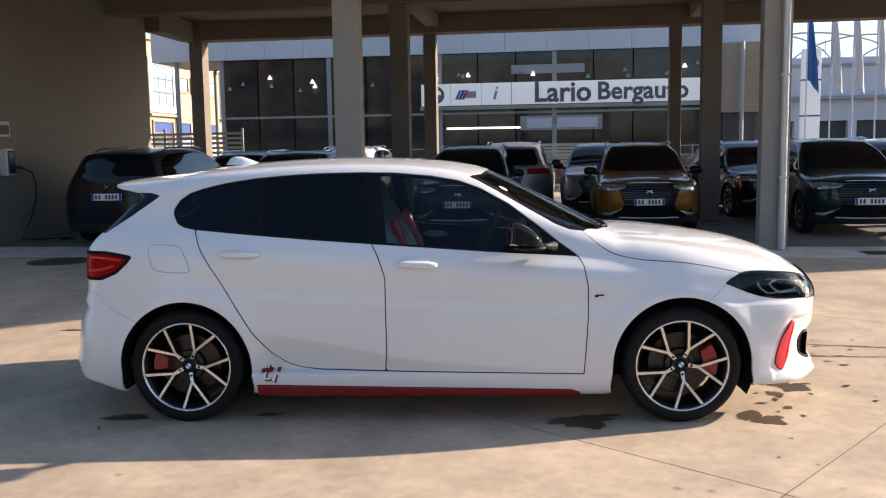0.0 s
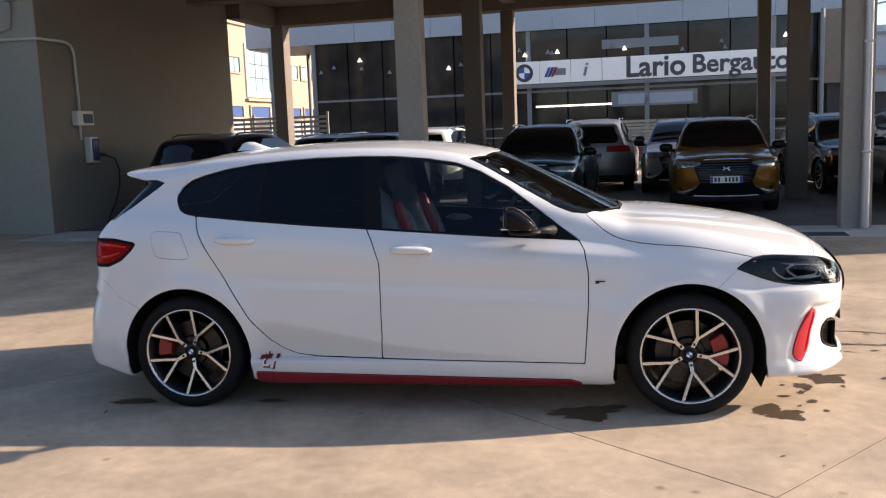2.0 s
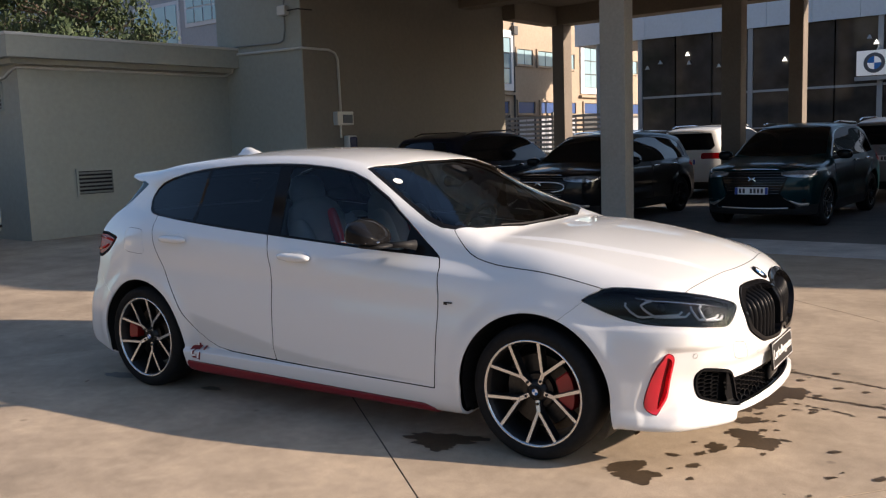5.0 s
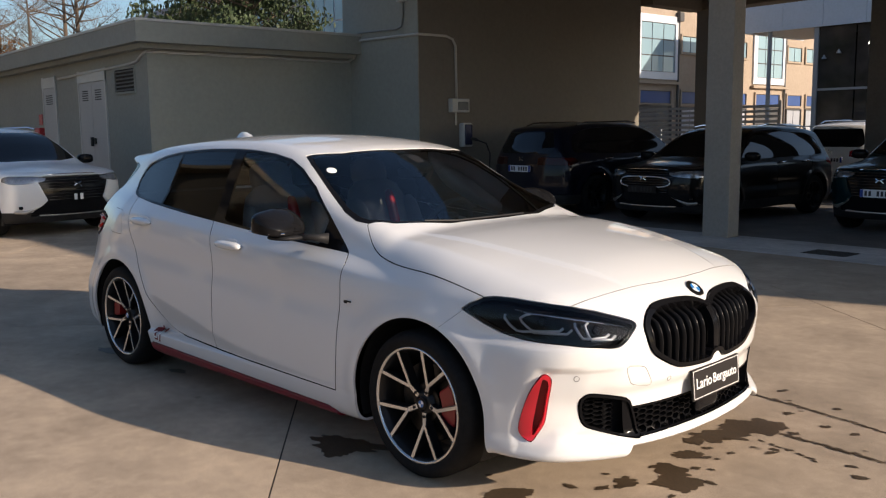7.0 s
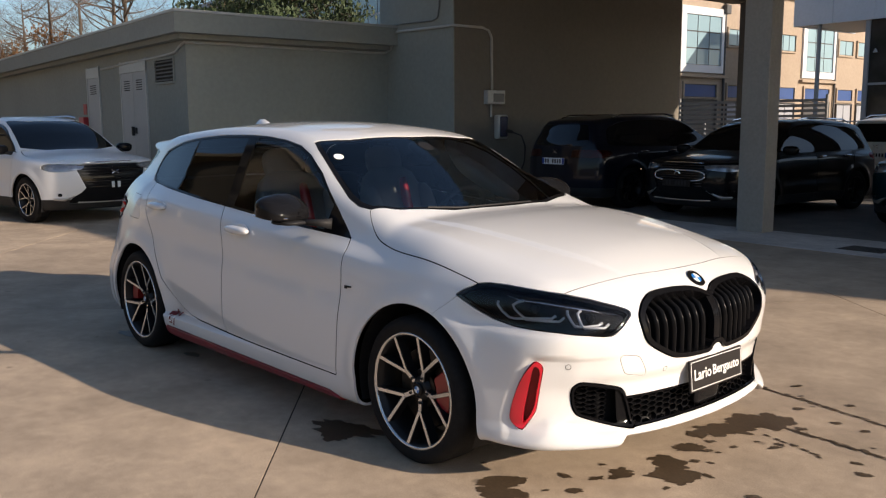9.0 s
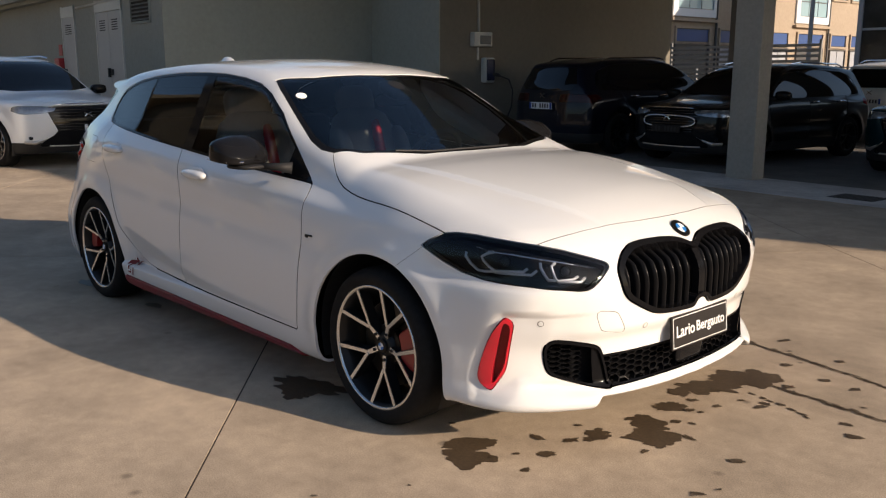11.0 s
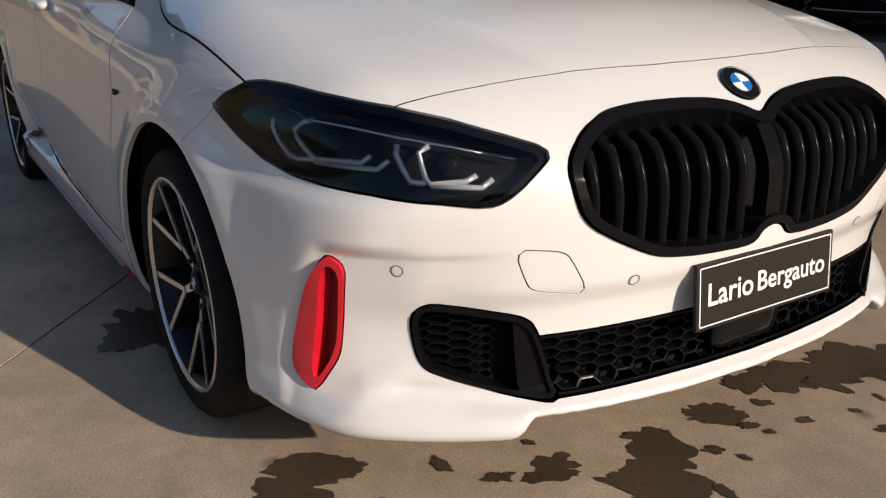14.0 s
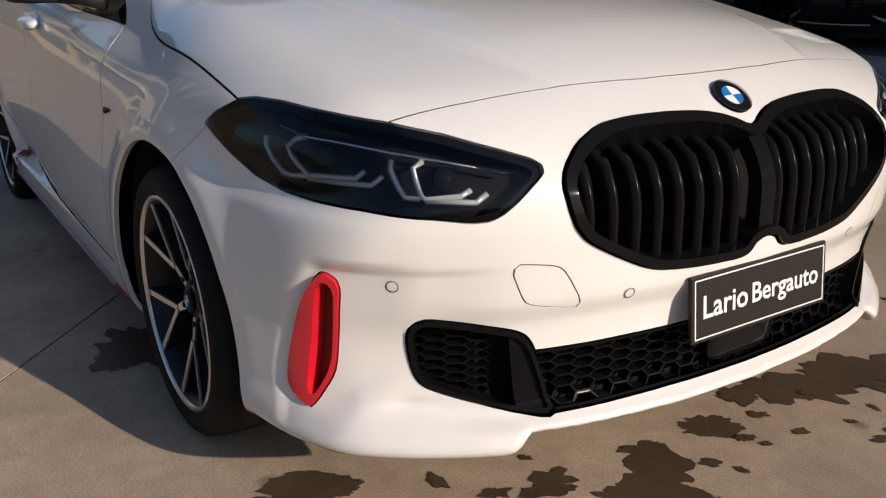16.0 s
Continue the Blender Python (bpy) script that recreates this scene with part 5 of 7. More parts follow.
part("underfloor", box(-0.98, 0.98, -0.80, 0.80, 0.162, 0.20), INNER, car)
part("cabin_floor", box(-1.75, 1.0, -0.74, 0.74, 0.28, 0.33), SEAT_DARK, car)
part("bulkhead", box(0.90, 0.95, -0.62, 0.62, 0.3, 0.90), SEAT_DARK, car)
part("luggage_cover", box(-1.80, -1.12, -0.60, 0.60, 0.93, 0.95), SEAT_DARK, car)
dash = bmesh.new()
add_prism(dash, [(0.42, 0.60), (0.40, 0.80), (0.46, 0.895), (0.60, 0.925), (0.80, 0.940), (0.97, 0.93), (0.97, 0.60)], 1.44, Matrix(((1, 0, 0, 0), (0, 0, 1, -0.72), (0, 1, 0, 0), (0, 0, 0, 1))))
part("dashboard", dash, SEAT_DARK, car)
part("steering_wheel", moved(merged(bmesh.new(), lambda b: add_tube(b, [(0.18 * math.cos(radians(a)), 0.18 * math.sin(radians(a)), 0) for a in range(0, 361, 15)], 0.016, 8, False), lambda b: add_box(b, -0.17, 0.17, -0.03, 0.02, -0.015, 0.015), lambda b: add_box(b, -0.05, 0.05, -0.08, 0.05, -0.02, 0.03, 0.01)), pose(0.30, 0.37, 0.885, 0, -62, 0) @ pose(0, 0, 0, 0, 0, 90)), SEAT_DARK, car, smooth=True)
part("rear_view_mirror", moved(blob((0.02, 0.11, 0.035), 3), pose(0.40, 0, 1.215)), GLOSS_BLACK, car)
part("sensor_pod", moved(blob((0.09, 0.075, 0.03), 3), pose(0.42, 0, 1.262, 0, 25, 0)), MATT_BLACK, car)


def seat(x, y):
    """A front sports seat with a red stripe down the shoulder."""
    s = new("front_seat")
    s.parent, s.matrix_basis = car, pose(x, y, 0)
    part("seat_cushion", moved(blob((0.27, 0.25, 0.10), 3.5), pose(0.05, 0, 0.50, 0, -8, 0)), SEAT_DARK, s, smooth=True)
    part("seat_back", moved(blob((0.075, 0.245, 0.36), 3.2), pose(-0.27, 0, 0.80, 0, -18, 0)), SEAT_GREY, s, smooth=True)
    for q in (-1, 1):
        part("seat_bolster", moved(blob((0.09, 0.05, 0.27), 3.0), pose(-0.215, q * 0.215, 0.77, 0, -18, 0)), SEAT_GREY, s, smooth=True)
    part("seat_stripe", moved(blob((0.03, 0.024, 0.16), 4), pose(-0.195, 0.02, 0.925, 0, -18, 0)), RED, s, "red seat stripe", smooth=True)
    part("headrest", moved(blob((0.05, 0.135, 0.10), 3.0), pose(-0.405, 0, 1.175, 0, -14, 0)), SEAT_GREY, s, smooth=True)
    return s


seat(0.0, -0.37)
seat(0.0, 0.37)
part("rear_bench", merged(bmesh.new(), lambda b: add_box(b, -0.95, -0.45, -0.62, 0.62, 0.42, 0.60, 0.05), lambda b: add_box(b, -1.15, -0.98, -0.62, 0.62, 0.5, 1.08, 0.05)), SEAT_DARK, car)
wheel(car, AXLE, -0.777, -1, 64, 8, turn=0.0)
wheel(car, -AXLE, -0.777, -1, 65, 172, reach=16)
wheel(car, AXLE, 0.777, 1, 30, 8)
wheel(car, -AXLE, 0.777, 1, 50, 172, reach=16)

# ---- slabs of the yard, stains ----
D1, D2 = Vector((0.757, -0.653, 0)), Vector((0.653, 0.757, 0))
SLAB = 4.05
setting("joint_bed", lathe([(0.0, -0.003), (25.0, -0.003)], 48), TAR, "dark dirt in the joints between the slabs", "joint", pose(0, 0, 0, 90, 0, 0))
slab_mesh = mesh_of("slab", box(-SLAB / 2 + 0.0045, SLAB / 2 - 0.0045, -SLAB / 2 + 0.0045, SLAB / 2 - 0.0045, -0.016, 0.0, 0.0), CONCRETE)
for i in range(-6, 7):
    for j in range(-5, 6):
        c = D1 * (2.39 + SLAB * (i + 0.5)) + D2 * (-0.388 + SLAB * (j + 0.5))
        if c.length < 24:
            ob = new("slab", slab_mesh)
            ob.parent = ground
            ob.matrix_basis = pose(c.x, c.y, 0, 0, 0, math.degrees(math.atan2(D1.y, D1.x)))


def stain(bm, x, y, rx, ry, turn, seed, rough=0.55):
    """A wet patch with a ragged edge."""
    n = 72
    rim = []
    for k in range(n):
        a = 2 * math.pi * k / n
        r = 1 + rough * (noise.noise((math.cos(a) * 1.4 + seed * 7.1, math.sin(a) * 1.4, seed)) + 0.5 * noise.noise((math.cos(a) * 4 + seed, math.sin(a) * 4, seed * 3.3)) + 0.22 * noise.noise((math.cos(a) * 8, math.sin(a) * 8 + seed, 5)) + 0.06 * noise.noise((math.cos(a) * 19, math.sin(a) * 19 + seed, 9)))
        px, py = rx * r * math.cos(a), ry * r * math.sin(a)
        c, s = math.cos(radians(turn)), math.sin(radians(turn))
        rim.append(bm.verts.new((x + px * c - py * s, y + px * s + py * c, 0.0012 + 0.00006 * (len(bm.faces) % 60))))
    bm.faces.new(rim)


wet = bmesh.new()
rng = random.Random(5)
for k, (x, y, rx, ry, turn) in enumerate(((1.73, -0.745, 0.085, 0.060, 57), (1.80, -0.83, 0.095, 0.075, 20), (1.765, -0.70, 0.05, 0.028, 57), (2.085, -0.10, 0.070, 0.085, 57), (2.16, -0.175, 0.088, 0.070, 40), (2.20, -0.215, 0.05, 0.06, 10), (2.026, 0.116, 0.064, 0.050, 57), (2.055, 0.14, 0.03, 0.035, 0), (1.985, -0.31, 0.042, 0.034, 57), (2.015, -0.345, 0.045, 0.028, 57), (1.962, -0.445, 0.028, 0.024, 57), (2.006, -0.396, 0.018, 0.014, 30),
                                                 (1.98, 0.40, 0.085, 0.075, 57), (2.03, 0.46, 0.105, 0.070, 40), (1.96, 0.30, 0.05, 0.04, 0), (2.04, 0.62, 0.11, 0.09, 57), (2.10, 0.71, 0.10, 0.11, 20), (2.048, 0.253, 0.026, 0.018, 57), (1.982, -0.605, 0.032, 0.026, 57), (1.904, -0.684, 0.014, 0.010, 57), (2.13, 0.0, 0.020, 0.016, 57), (2.157, 0.271, 0.020, 0.014, 57), (2.147, 0.161, 0.014, 0.010, 57), (2.283, 0.395, 0.028, 0.016, 57), (2.194, 0.404, 0.014, 0.010, 57), (0.86, -0.92, 0.07, 0.08, 57),
                                                 (0.80, -0.84, 0.20, 0.085, 18), (-0.93, -0.74, 0.07, 0.035, 0), (-1.73, -0.80, 0.14, 0.05, 5), (2.67, 0.37, 0.035, 0.02, 10), (-3.2, 1.64, 0.10, 0.03, 0), (2.12, -0.24, 0.05, 0.03, 40), (1.86, -0.52, 0.03, 0.016, 0), (2.25, -0.10, 0.03, 0.014, 0))):
    stain(wet, x, y, rx, ry, turn, k + 1)
for a, b, n in (((1.80, 1.19), (3.2, 0.86), 60), ((2.20, 0.66), (3.3, 0.56), 50), ((2.18, 0.52), (2.5, 0.42), 7)):
    for k in range(n):
        t = (k + rng.random() * 0.6) / n
        stain(wet, a[0] + (b[0] - a[0]) * t, a[1] + (b[1] - a[1]) * t + rng.uniform(-0.012, 0.012), rng.uniform(0.014, 0.030), rng.uniform(0.006, 0.012), rng.uniform(-25, 5), k + 40 * n, 0.6)
for k in range(60):
    x, y, r = rng.uniform(1.5, 3.2), rng.uniform(-1.6, 1.4), rng.uniform(0.004, 0.020)
    stain(wet, x, y, r * 1.5, r, rng.uniform(0, 90), k + 900)
part("water_stain", wet, WET)
tagged(bpy.data.objects["water_stain"], "dark damp patches and drips on the concrete", "stain", kind="stuff")
leaf = bmesh.new()
for k in range(40):
    x, y = rng.uniform(-4.5, 5.5), rng.uniform(-3.2, 1.5)
    a = rng.uniform(0, 360)
    s = rng.uniform(0.012, 0.028)
    m = pose(x, y, 0.004, rng.uniform(-15, 15), rng.uniform(-15, 15), a)
    leaf.faces.new([leaf.verts.new(m @ Vector((s * px, s * py, 0))) for px, py in ((-1, 0), (-0.3, 0.5), (0.5, 0.4), (1, 0), (0.4, -0.45), (-0.4, -0.4))])
tagged(part("dry_leaf", leaf, material("dry_leaf", (0.13, 0.07, 0.03), 0.8)), "small dry leaves and grit scattered on the yard", "leaf", kind="stuff")
setting("manhole_cover", lathe([(0.0, 0.004), (0.40, 0.004), (0.44, 0.004), (0.45, -0.01)], 40), GRATE, "dark round manhole cover in the yard", "cover", pose(-5.65, 6.4, 0.004, 90, 0, 0))

# ---- parked crossovers ----
suv_top = spline([-2.25, -2.20, -2.10, -1.95, -1.6, -1.1, -0.5, 0.05, 0.35, 0.60, 0.85, 1.08, 1.25, 1.6, 1.9, 2.1, 2.22], [0.95, 1.12, 1.34, 1.48, 1.545, 1.585, 1.60, 1.575, 1.50, 1.37, 1.21, 1.08, 1.045, 1.01, 0.965, 0.90, 0.80])
suv_nose = spline([0.15, 0.25, 0.40, 0.60, 0.80, 0.92, 1.0], [2.02, 2.12, 2.18, 2.21, 2.19, 2.13, 2.05])
suv_plan = spline([0, 0.3, 0.5, 0.65, 0.78, 0.86, 0.92, 1.1], [0, 0.02, 0.06, 0.12, 0.22, 0.34, 0.55, 1.2])
suv_tail = spline([0.15, 0.3, 0.5, 0.75, 0.95, 1.1, 1.3, 1.48, 1.6], [-2.1, -2.2, -2.24, -2.23, -2.20, -2.16, -2.06, -1.98, -1.95])
tx = [-2.3, -1.9, -1.3, -0.5, 0.4, 1.3, 1.8, 2.3]
suv_levels = [(C(0.18), spline(tx, [0.78, 0.84, 0.87, 0.87, 0.87, 0.87, 0.85, 0.8])), (C(0.40), spline(tx, [0.82, 0.89, 0.915, 0.91, 0.91, 0.915, 0.885, 0.82])),
              (C(0.72), spline(tx, [0.82, 0.89, 0.92, 0.905, 0.905, 0.92, 0.88, 0.81])), (C(0.93), spline(tx, [0.78, 0.86, 0.90, 0.895, 0.89, 0.89, 0.85, 0.78])),
              (C(1.04), spline(tx, [0.72, 0.79, 0.83, 0.84, 0.83, 0.81, 0.77, 0.7])), (C(1.30), spline(tx, [0.60, 0.66, 0.71, 0.73, 0.73, 0.69, 0.62, 0.55])), (C(1.55), spline(tx, [0.50, 0.55, 0.58, 0.60, 0.60, 0.56, 0.5, 0.45]))]


def suv_field(p):
    x, y, z = p[:, 0], np.abs(p[:, 1]), p[:, 2]
    w = levels_width(suv_levels, x, z)
    for ax in (-1.32, 1.36):
        w = w + 0.022 * bump(np.hypot(x - ax, z - 0.34) - 0.42, 0.06) * step((z - 0.15) / 0.2) * step((1.0 - z) / 0.2)
    w = w - 0.02 * bump(z - 0.60, 0.09) * step((x + 1.0) / 0.3) * step((1.0 - x) / 0.3)
    side, top = y - w, z - (suv_top(x) - 0.10 * y**2)
    front = x - (suv_nose(z) - suv_plan(y))
    rear = suv_tail(z) + 0.35 * y**3 - x
    f = smax(smax(side, top, 0.09), front, 0.07)
    return smax(smax(f, rear, 0.07), 0.20 - z, 0.03)


DARK_WINDOW = material("dark_window", (0.005, 0.006, 0.008), 0.03, spec=0.4)
CLADDING = material("black_cladding", (0.014, 0.014, 0.015), 0.6, bump=0.1, bscale=300)
SATIN = material("satin_trim", (0.55, 0.53, 0.50), 0.3, metal=0.8)
DARK_CHROME = material("dark_chrome", (0.06, 0.06, 0.065), 0.25, metal=0.8)
LAMP_CLEAR = material("clear_lamp", (0.30, 0.31, 0.33), 0.12, metal=0.5, coat=1.0, var=0.6, scale=40)
SMOKED_RED = material("smoked_red_lamp", (0.030, 0.002, 0.002), 0.1, spec=0.4)
PLATE_WHITE = material("plate_white", (0.72, 0.73, 0.75), 0.4)
PLATE_BLUE = material("plate_blue", (0.01, 0.05, 0.30), 0.4)
PLATE_INK = material("plate_ink", (0.03, 0.03, 0.04), 0.5)
PAINTS = {n: car_paint(n + "_paint", c, fl, 0.32, 0.5) for n, c, fl in (("black", (0.003, 0.003, 0.004), 0.0), ("night_blue", (0.004, 0.005, 0.012), 0.0), ("teal", (0.002, 0.022, 0.028), 0.3), ("gold", (0.20, 0.088, 0.012), 0.4), ("silver", (0.22, 0.225, 0.235), 0.4), ("white", (0.72, 0.73, 0.74), 0.0), ("deep_green", (0.003, 0.022, 0.026), 0.3))}


def plate_at(parent, m, dim=1.0):
    p = new("number_plate")
    p.parent, p.matrix_basis = parent, m
    part("plate_board", box(-0.004, 0.004, -0.26, 0.26, -0.055, 0.055, 0.002), PLATE_WHITE, p)
    for y in (-0.2365, 0.2365):
        part("plate_band", box(0.004, 0.006, y - 0.0215, y + 0.0215, -0.052, 0.052), PLATE_BLUE, p)
    for y in (-0.175, -0.118, -0.004, 0.053, 0.110, 0.167):
        part("plate_bar", box(0.004, 0.006, y - 0.0175, y + 0.0175, -0.035, 0.035), PLATE_INK, p)


def crossover():
    """The pattern car, nose along x: body, doors, glass, lamps, grille, cladding, wheels and plates."""
    root = thing("crossover_car", "parked crossover car", "car")
    m = skin(suv_field, (-2.35, -1.0, 0.15), (2.35, 0.12, 1.7), 0.04)
    m = clip(m, -m[0][:, 1])
    for ax in (-1.32, 1.36):
        m = clip(m, np.hypot(m[0][:, 0] - ax, m[0][:, 2] - 0.34) - 0.395)
    P = {}
    glass_side = outline([(-1.78, 1.12), (-1.72, 1.06), (0.98, 1.02), (0.72, 1.20), (0.40, 1.40), (0.10, 1.485), (-0.6, 1.51), (-1.3, 1.475), (-1.7, 1.36)], 1)
    for key, g in (("lamp", region(outline([(0.60, 0.82), (0.70, 0.885), (1.0, 0.885), (1.22, 0.865), (1.20, 0.80), (1.02, 0.775), (0.8, 0.765)], 1), HZ, (0, 1, 1.4), (1, -1, -0.38))),
                   ("grille", region(outline([(-0.05, 0.885), (0.42, 0.885), (0.50, 0.86), (0.53, 0.80), (0.47, 0.64), (0.42, 0.53), (0.47, 0.47), (0.58, 0.40), (0.64, 0.30), (-0.05, 0.30)], 0), YZ, (0, 1, 1.8))),
                   ("tail", region(outline([(-2.4, 1.00), (-1.80, 0.99), (-1.75, 0.92), (-1.95, 0.86), (-2.4, 0.87)]), XZ, (0, -1, -1.7), (1, -1, -0.36))),
                   ("screen", region(outline([(0.30, -0.2), (0.28, 0.3), (0.16, 0.585), (0.55, 0.66), (0.93, 0.735), (1.07, 0.4), (1.12, -0.2)]), XY, (2, 1, 1.0))),
                   ("back", region(outline([(-0.05, 1.42), (0.50, 1.42), (0.62, 1.14), (0.55, 1.06), (-0.05, 1.06)], 0), YZ, (0, -1, -1.85))),
                   ("side", region(glass_side, XZ, (1, -1, -0.5))),
                   ("clad", lambda p: 0.36 - p[:, 2] + 0 * p[:, 0]), ("fdoor", region(outline([(0.95, 1.05), (0.98, 0.9), (0.90, 0.30), (-0.12, 0.30), (-0.12, 1.1)]), XZ, (1, -1, -0.6))),
                   ("rdoor", region(outline([(-0.12, 1.1), (-0.12, 0.30), (-0.80, 0.30), (-1.15, 0.72), (-1.28, 1.1)]), XZ, (1, -1, -0.6))), ("hood", region(outline([(2.0, -0.2), (1.98, 0.4), (1.85, 0.66), (1.2, 0.80), (0.98, 0.76), (1.10, 0.4), (1.14, -0.2)]), XY, (2, 1, 0.85)))):
        P[key], m = cut_out(m, g, 0.010 if key in ("fdoor", "rdoor", "hood") else 0.004)
    G = suv_field
    white = PAINTS["white"]
    panel("body", both(m), G, white, root, depth=0.02)
    panel("hood", both(P["hood"]), G, white, root, depth=0.02)
    panel("windscreen", both(P["screen"]), G, DARK_WINDOW, root, depth=0.0, inset=0.004)
    panel("rear_window", both(P["back"]), G, DARK_WINDOW, root, depth=0.0, inset=0.004)
    panel("cladding", both(P["clad"]), G, CLADDING, root, depth=0.02)
    panel("front_grille", both(P["grille"]), G, GLOSS_BLACK, root, depth=0.03, inset=0.02)
    for s in (0, 1):
        fl = mirrored if s else (lambda q: q)
        panel("front_door", fl(P["fdoor"]), G, white, root, depth=0.02)
        panel("rear_door", fl(P["rdoor"]), G, white, root, depth=0.02)
        panel("side_window", fl(P["side"]), G, DARK_WINDOW, root, depth=0.0, inset=0.004)
        panel("headlamp", fl(P["lamp"]), G, LAMP_CLEAR, root, depth=0.02, inset=0.003)
        panel("tail_lamp", fl(P["tail"]), G, TAIL_RED, root, depth=0.02)
        q = -1 if s == 0 else 1
        part("running_light", tube([(2.065, q * 0.560, 0.84), (2.085, q * 0.555, 0.79), (2.118, q * 0.515, 0.68), (2.140, q * 0.455, 0.56), (2.150, q * 0.43, 0.52)], 0.010, 6), CHROME, root)
        part("bumper_trim", tube([(2.125, q * 0.47, 0.475), (2.075, q * 0.60, 0.40), (2.025, q * 0.68, 0.365), (1.935, q * 0.765, 0.372), (1.88, q * 0.80, 0.43), (1.89, q * 0.79, 0.475)], [0.012, 0.020, 0.030, 0.032, 0.020, 0.010], 8), SATIN, root, "satin metal bumper corner trim", smooth=True)
        part("fog_lamp", moved(blob((0.03, 0.075, 0.026), 3), pose(1.985, q * 0.70, 0.432, 0, 0, -q * 38)), GLOSS_BLACK, root, smooth=True)
        for n, (lx, ly) in enumerate(((2.015, 0.62), (1.965, 0.675), (1.91, 0.725))):
            part("lamp_cell", moved(blob((0.02, 0.024, 0.022), 3, 12, 8), pose(lx - 0.012, q * ly, 0.826, 0, 0, -q * 42)), CHROME, root, smooth=True)
        mir = part("door_mirror", moved(blob((0.09, 0.12, 0.075), 3), pose(0.80, q * 0.99, 1.08, 0, 0, -q * 8)), GLOSS_BLACK, root, smooth=True)
        part("mirror_arm", tube([(0.86, q * 0.80, 1.02), (0.84, q * 0.92, 1.04)], 0.03, 8), MATT_BLACK, mir)
        part("roof_rail", tube([(-1.5, q * 0.60, 1.53), (-1.3, q * 0.60, 1.585), (-0.2, q * 0.61, 1.605), (0.05, q * 0.60, 1.575)], 0.014, 6), CHROME, root)
        for x in (-0.30, -1.05):
            part("door_handle", moved(blob((0.10, 0.03, 0.018), 3), pose(x + 0.05, q * 0.905, 0.96)), CHROME, root, smooth=True)
    inner = skin(suv_field, (-2.35, -1.0, 0.15), (2.35, 0.12, 1.7), 0.06)
    inner = clip(inner, -inner[0][:, 1])
    for ax in (-1.32, 1.36):
        inner = clip(inner, np.hypot(inner[0][:, 0] - ax, inner[0][:, 2] - 0.34) - 0.41)
    panel("inner_shell", both(inner), G, INNER, root, depth=0.0, inset=0.045)
    part("nose_emblem", merged(bmesh.new(), lambda b: add_tube(b, [(2.215, -0.055, 0.785), (2.225, -0.015, 0.758), (2.225, 0.015, 0.761), (2.215, 0.055, 0.780)], 0.009, 6), lambda b: add_tube(b, [(2.218, -0.050, 0.728), (2.225, -0.015, 0.758), (2.225, 0.015, 0.761), (2.218, 0.060, 0.725)], 0.009, 6)), CHROME, root)
    part("tail_emblem", merged(bmesh.new(), lambda b: add_tube(b, [(-2.22, -0.05, 1.0), (-2.235, 0.0, 0.965), (-2.22, 0.05, 1.0)], 0.008, 6), lambda b: add_tube(b, [(-2.22, -0.05, 0.93), (-2.235, 0.0, 0.965), (-2.22, 0.05, 0.93)], 0.008, 6)), CHROME, root)
    part("hood_edge", tube([(2.02, -0.55, 0.875), (2.08, -0.3, 0.90), (2.10, 0, 0.905), (2.08, 0.3, 0.90), (2.02, 0.55, 0.875)], 0.008, 6), CHROME, root)
    for k in range(9):
        z = 0.54 + 0.040 * k
        reach = 0.40 + 0.10 * min(max((z - 0.56) / 0.22, 0), 1)
        ys = np.linspace(-reach, reach, 9)
        xs_ = suv_nose(np.full(9, z)) - suv_plan(np.abs(ys)) - 0.014
        part("grille_bar", tube([(float(a), float(b), z) for a, b in zip(xs_, ys)], 0.0055, 5), DARK_CHROME, root)
    part("lower_lip", tube([(2.095, -0.52, 0.315), (2.125, -0.25, 0.305), (2.13, 0, 0.303), (2.125, 0.25, 0.305), (2.095, 0.52, 0.315)], 0.010, 6), SATIN, root)
    part("underfloor", box(-1.9, 1.9, -0.5, 0.5, 0.22, 0.26), INNER, root)
    plate_at(root, pose(2.232, 0, 0.58))
    plate_at(root, pose(-2.262, 0, 0.80, 0, 0, 180))
    for ax in (-1.32, 1.36):
        for s in (-1, 1):
            wheel(root, ax, s * 0.80, s, 20, 0, radius=0.345, rim=0.24, width=0.215, face=RIM_DARK if ax < 0 else RIM_FACE, simple=True)
            bm = bmesh.new()
            ang = [radians(a) for a in range(-25, 206, 11)]
            ra = [[bm.verts.new((ax + 0.40 * math.cos(a), s * y, 0.34 + 0.40 * math.sin(a))) for a in ang] for y in (0.5, 0.88)]
            for i in range(len(ang) - 1):
                bm.faces.new((ra[0][i], ra[0][i + 1], ra[1][i + 1], ra[1][i]))
            bm.faces.new([bm.verts.new((ax + 0.40 * math.cos(a), s * 0.5, 0.34 + 0.40 * math.sin(a))) for a in ang])
            part("wheel_arch_liner", bm, MATT_BLACK, root)
    return root


pattern = crossover()
PAINTED = ("body", "hood", "front_door", "rear_door")


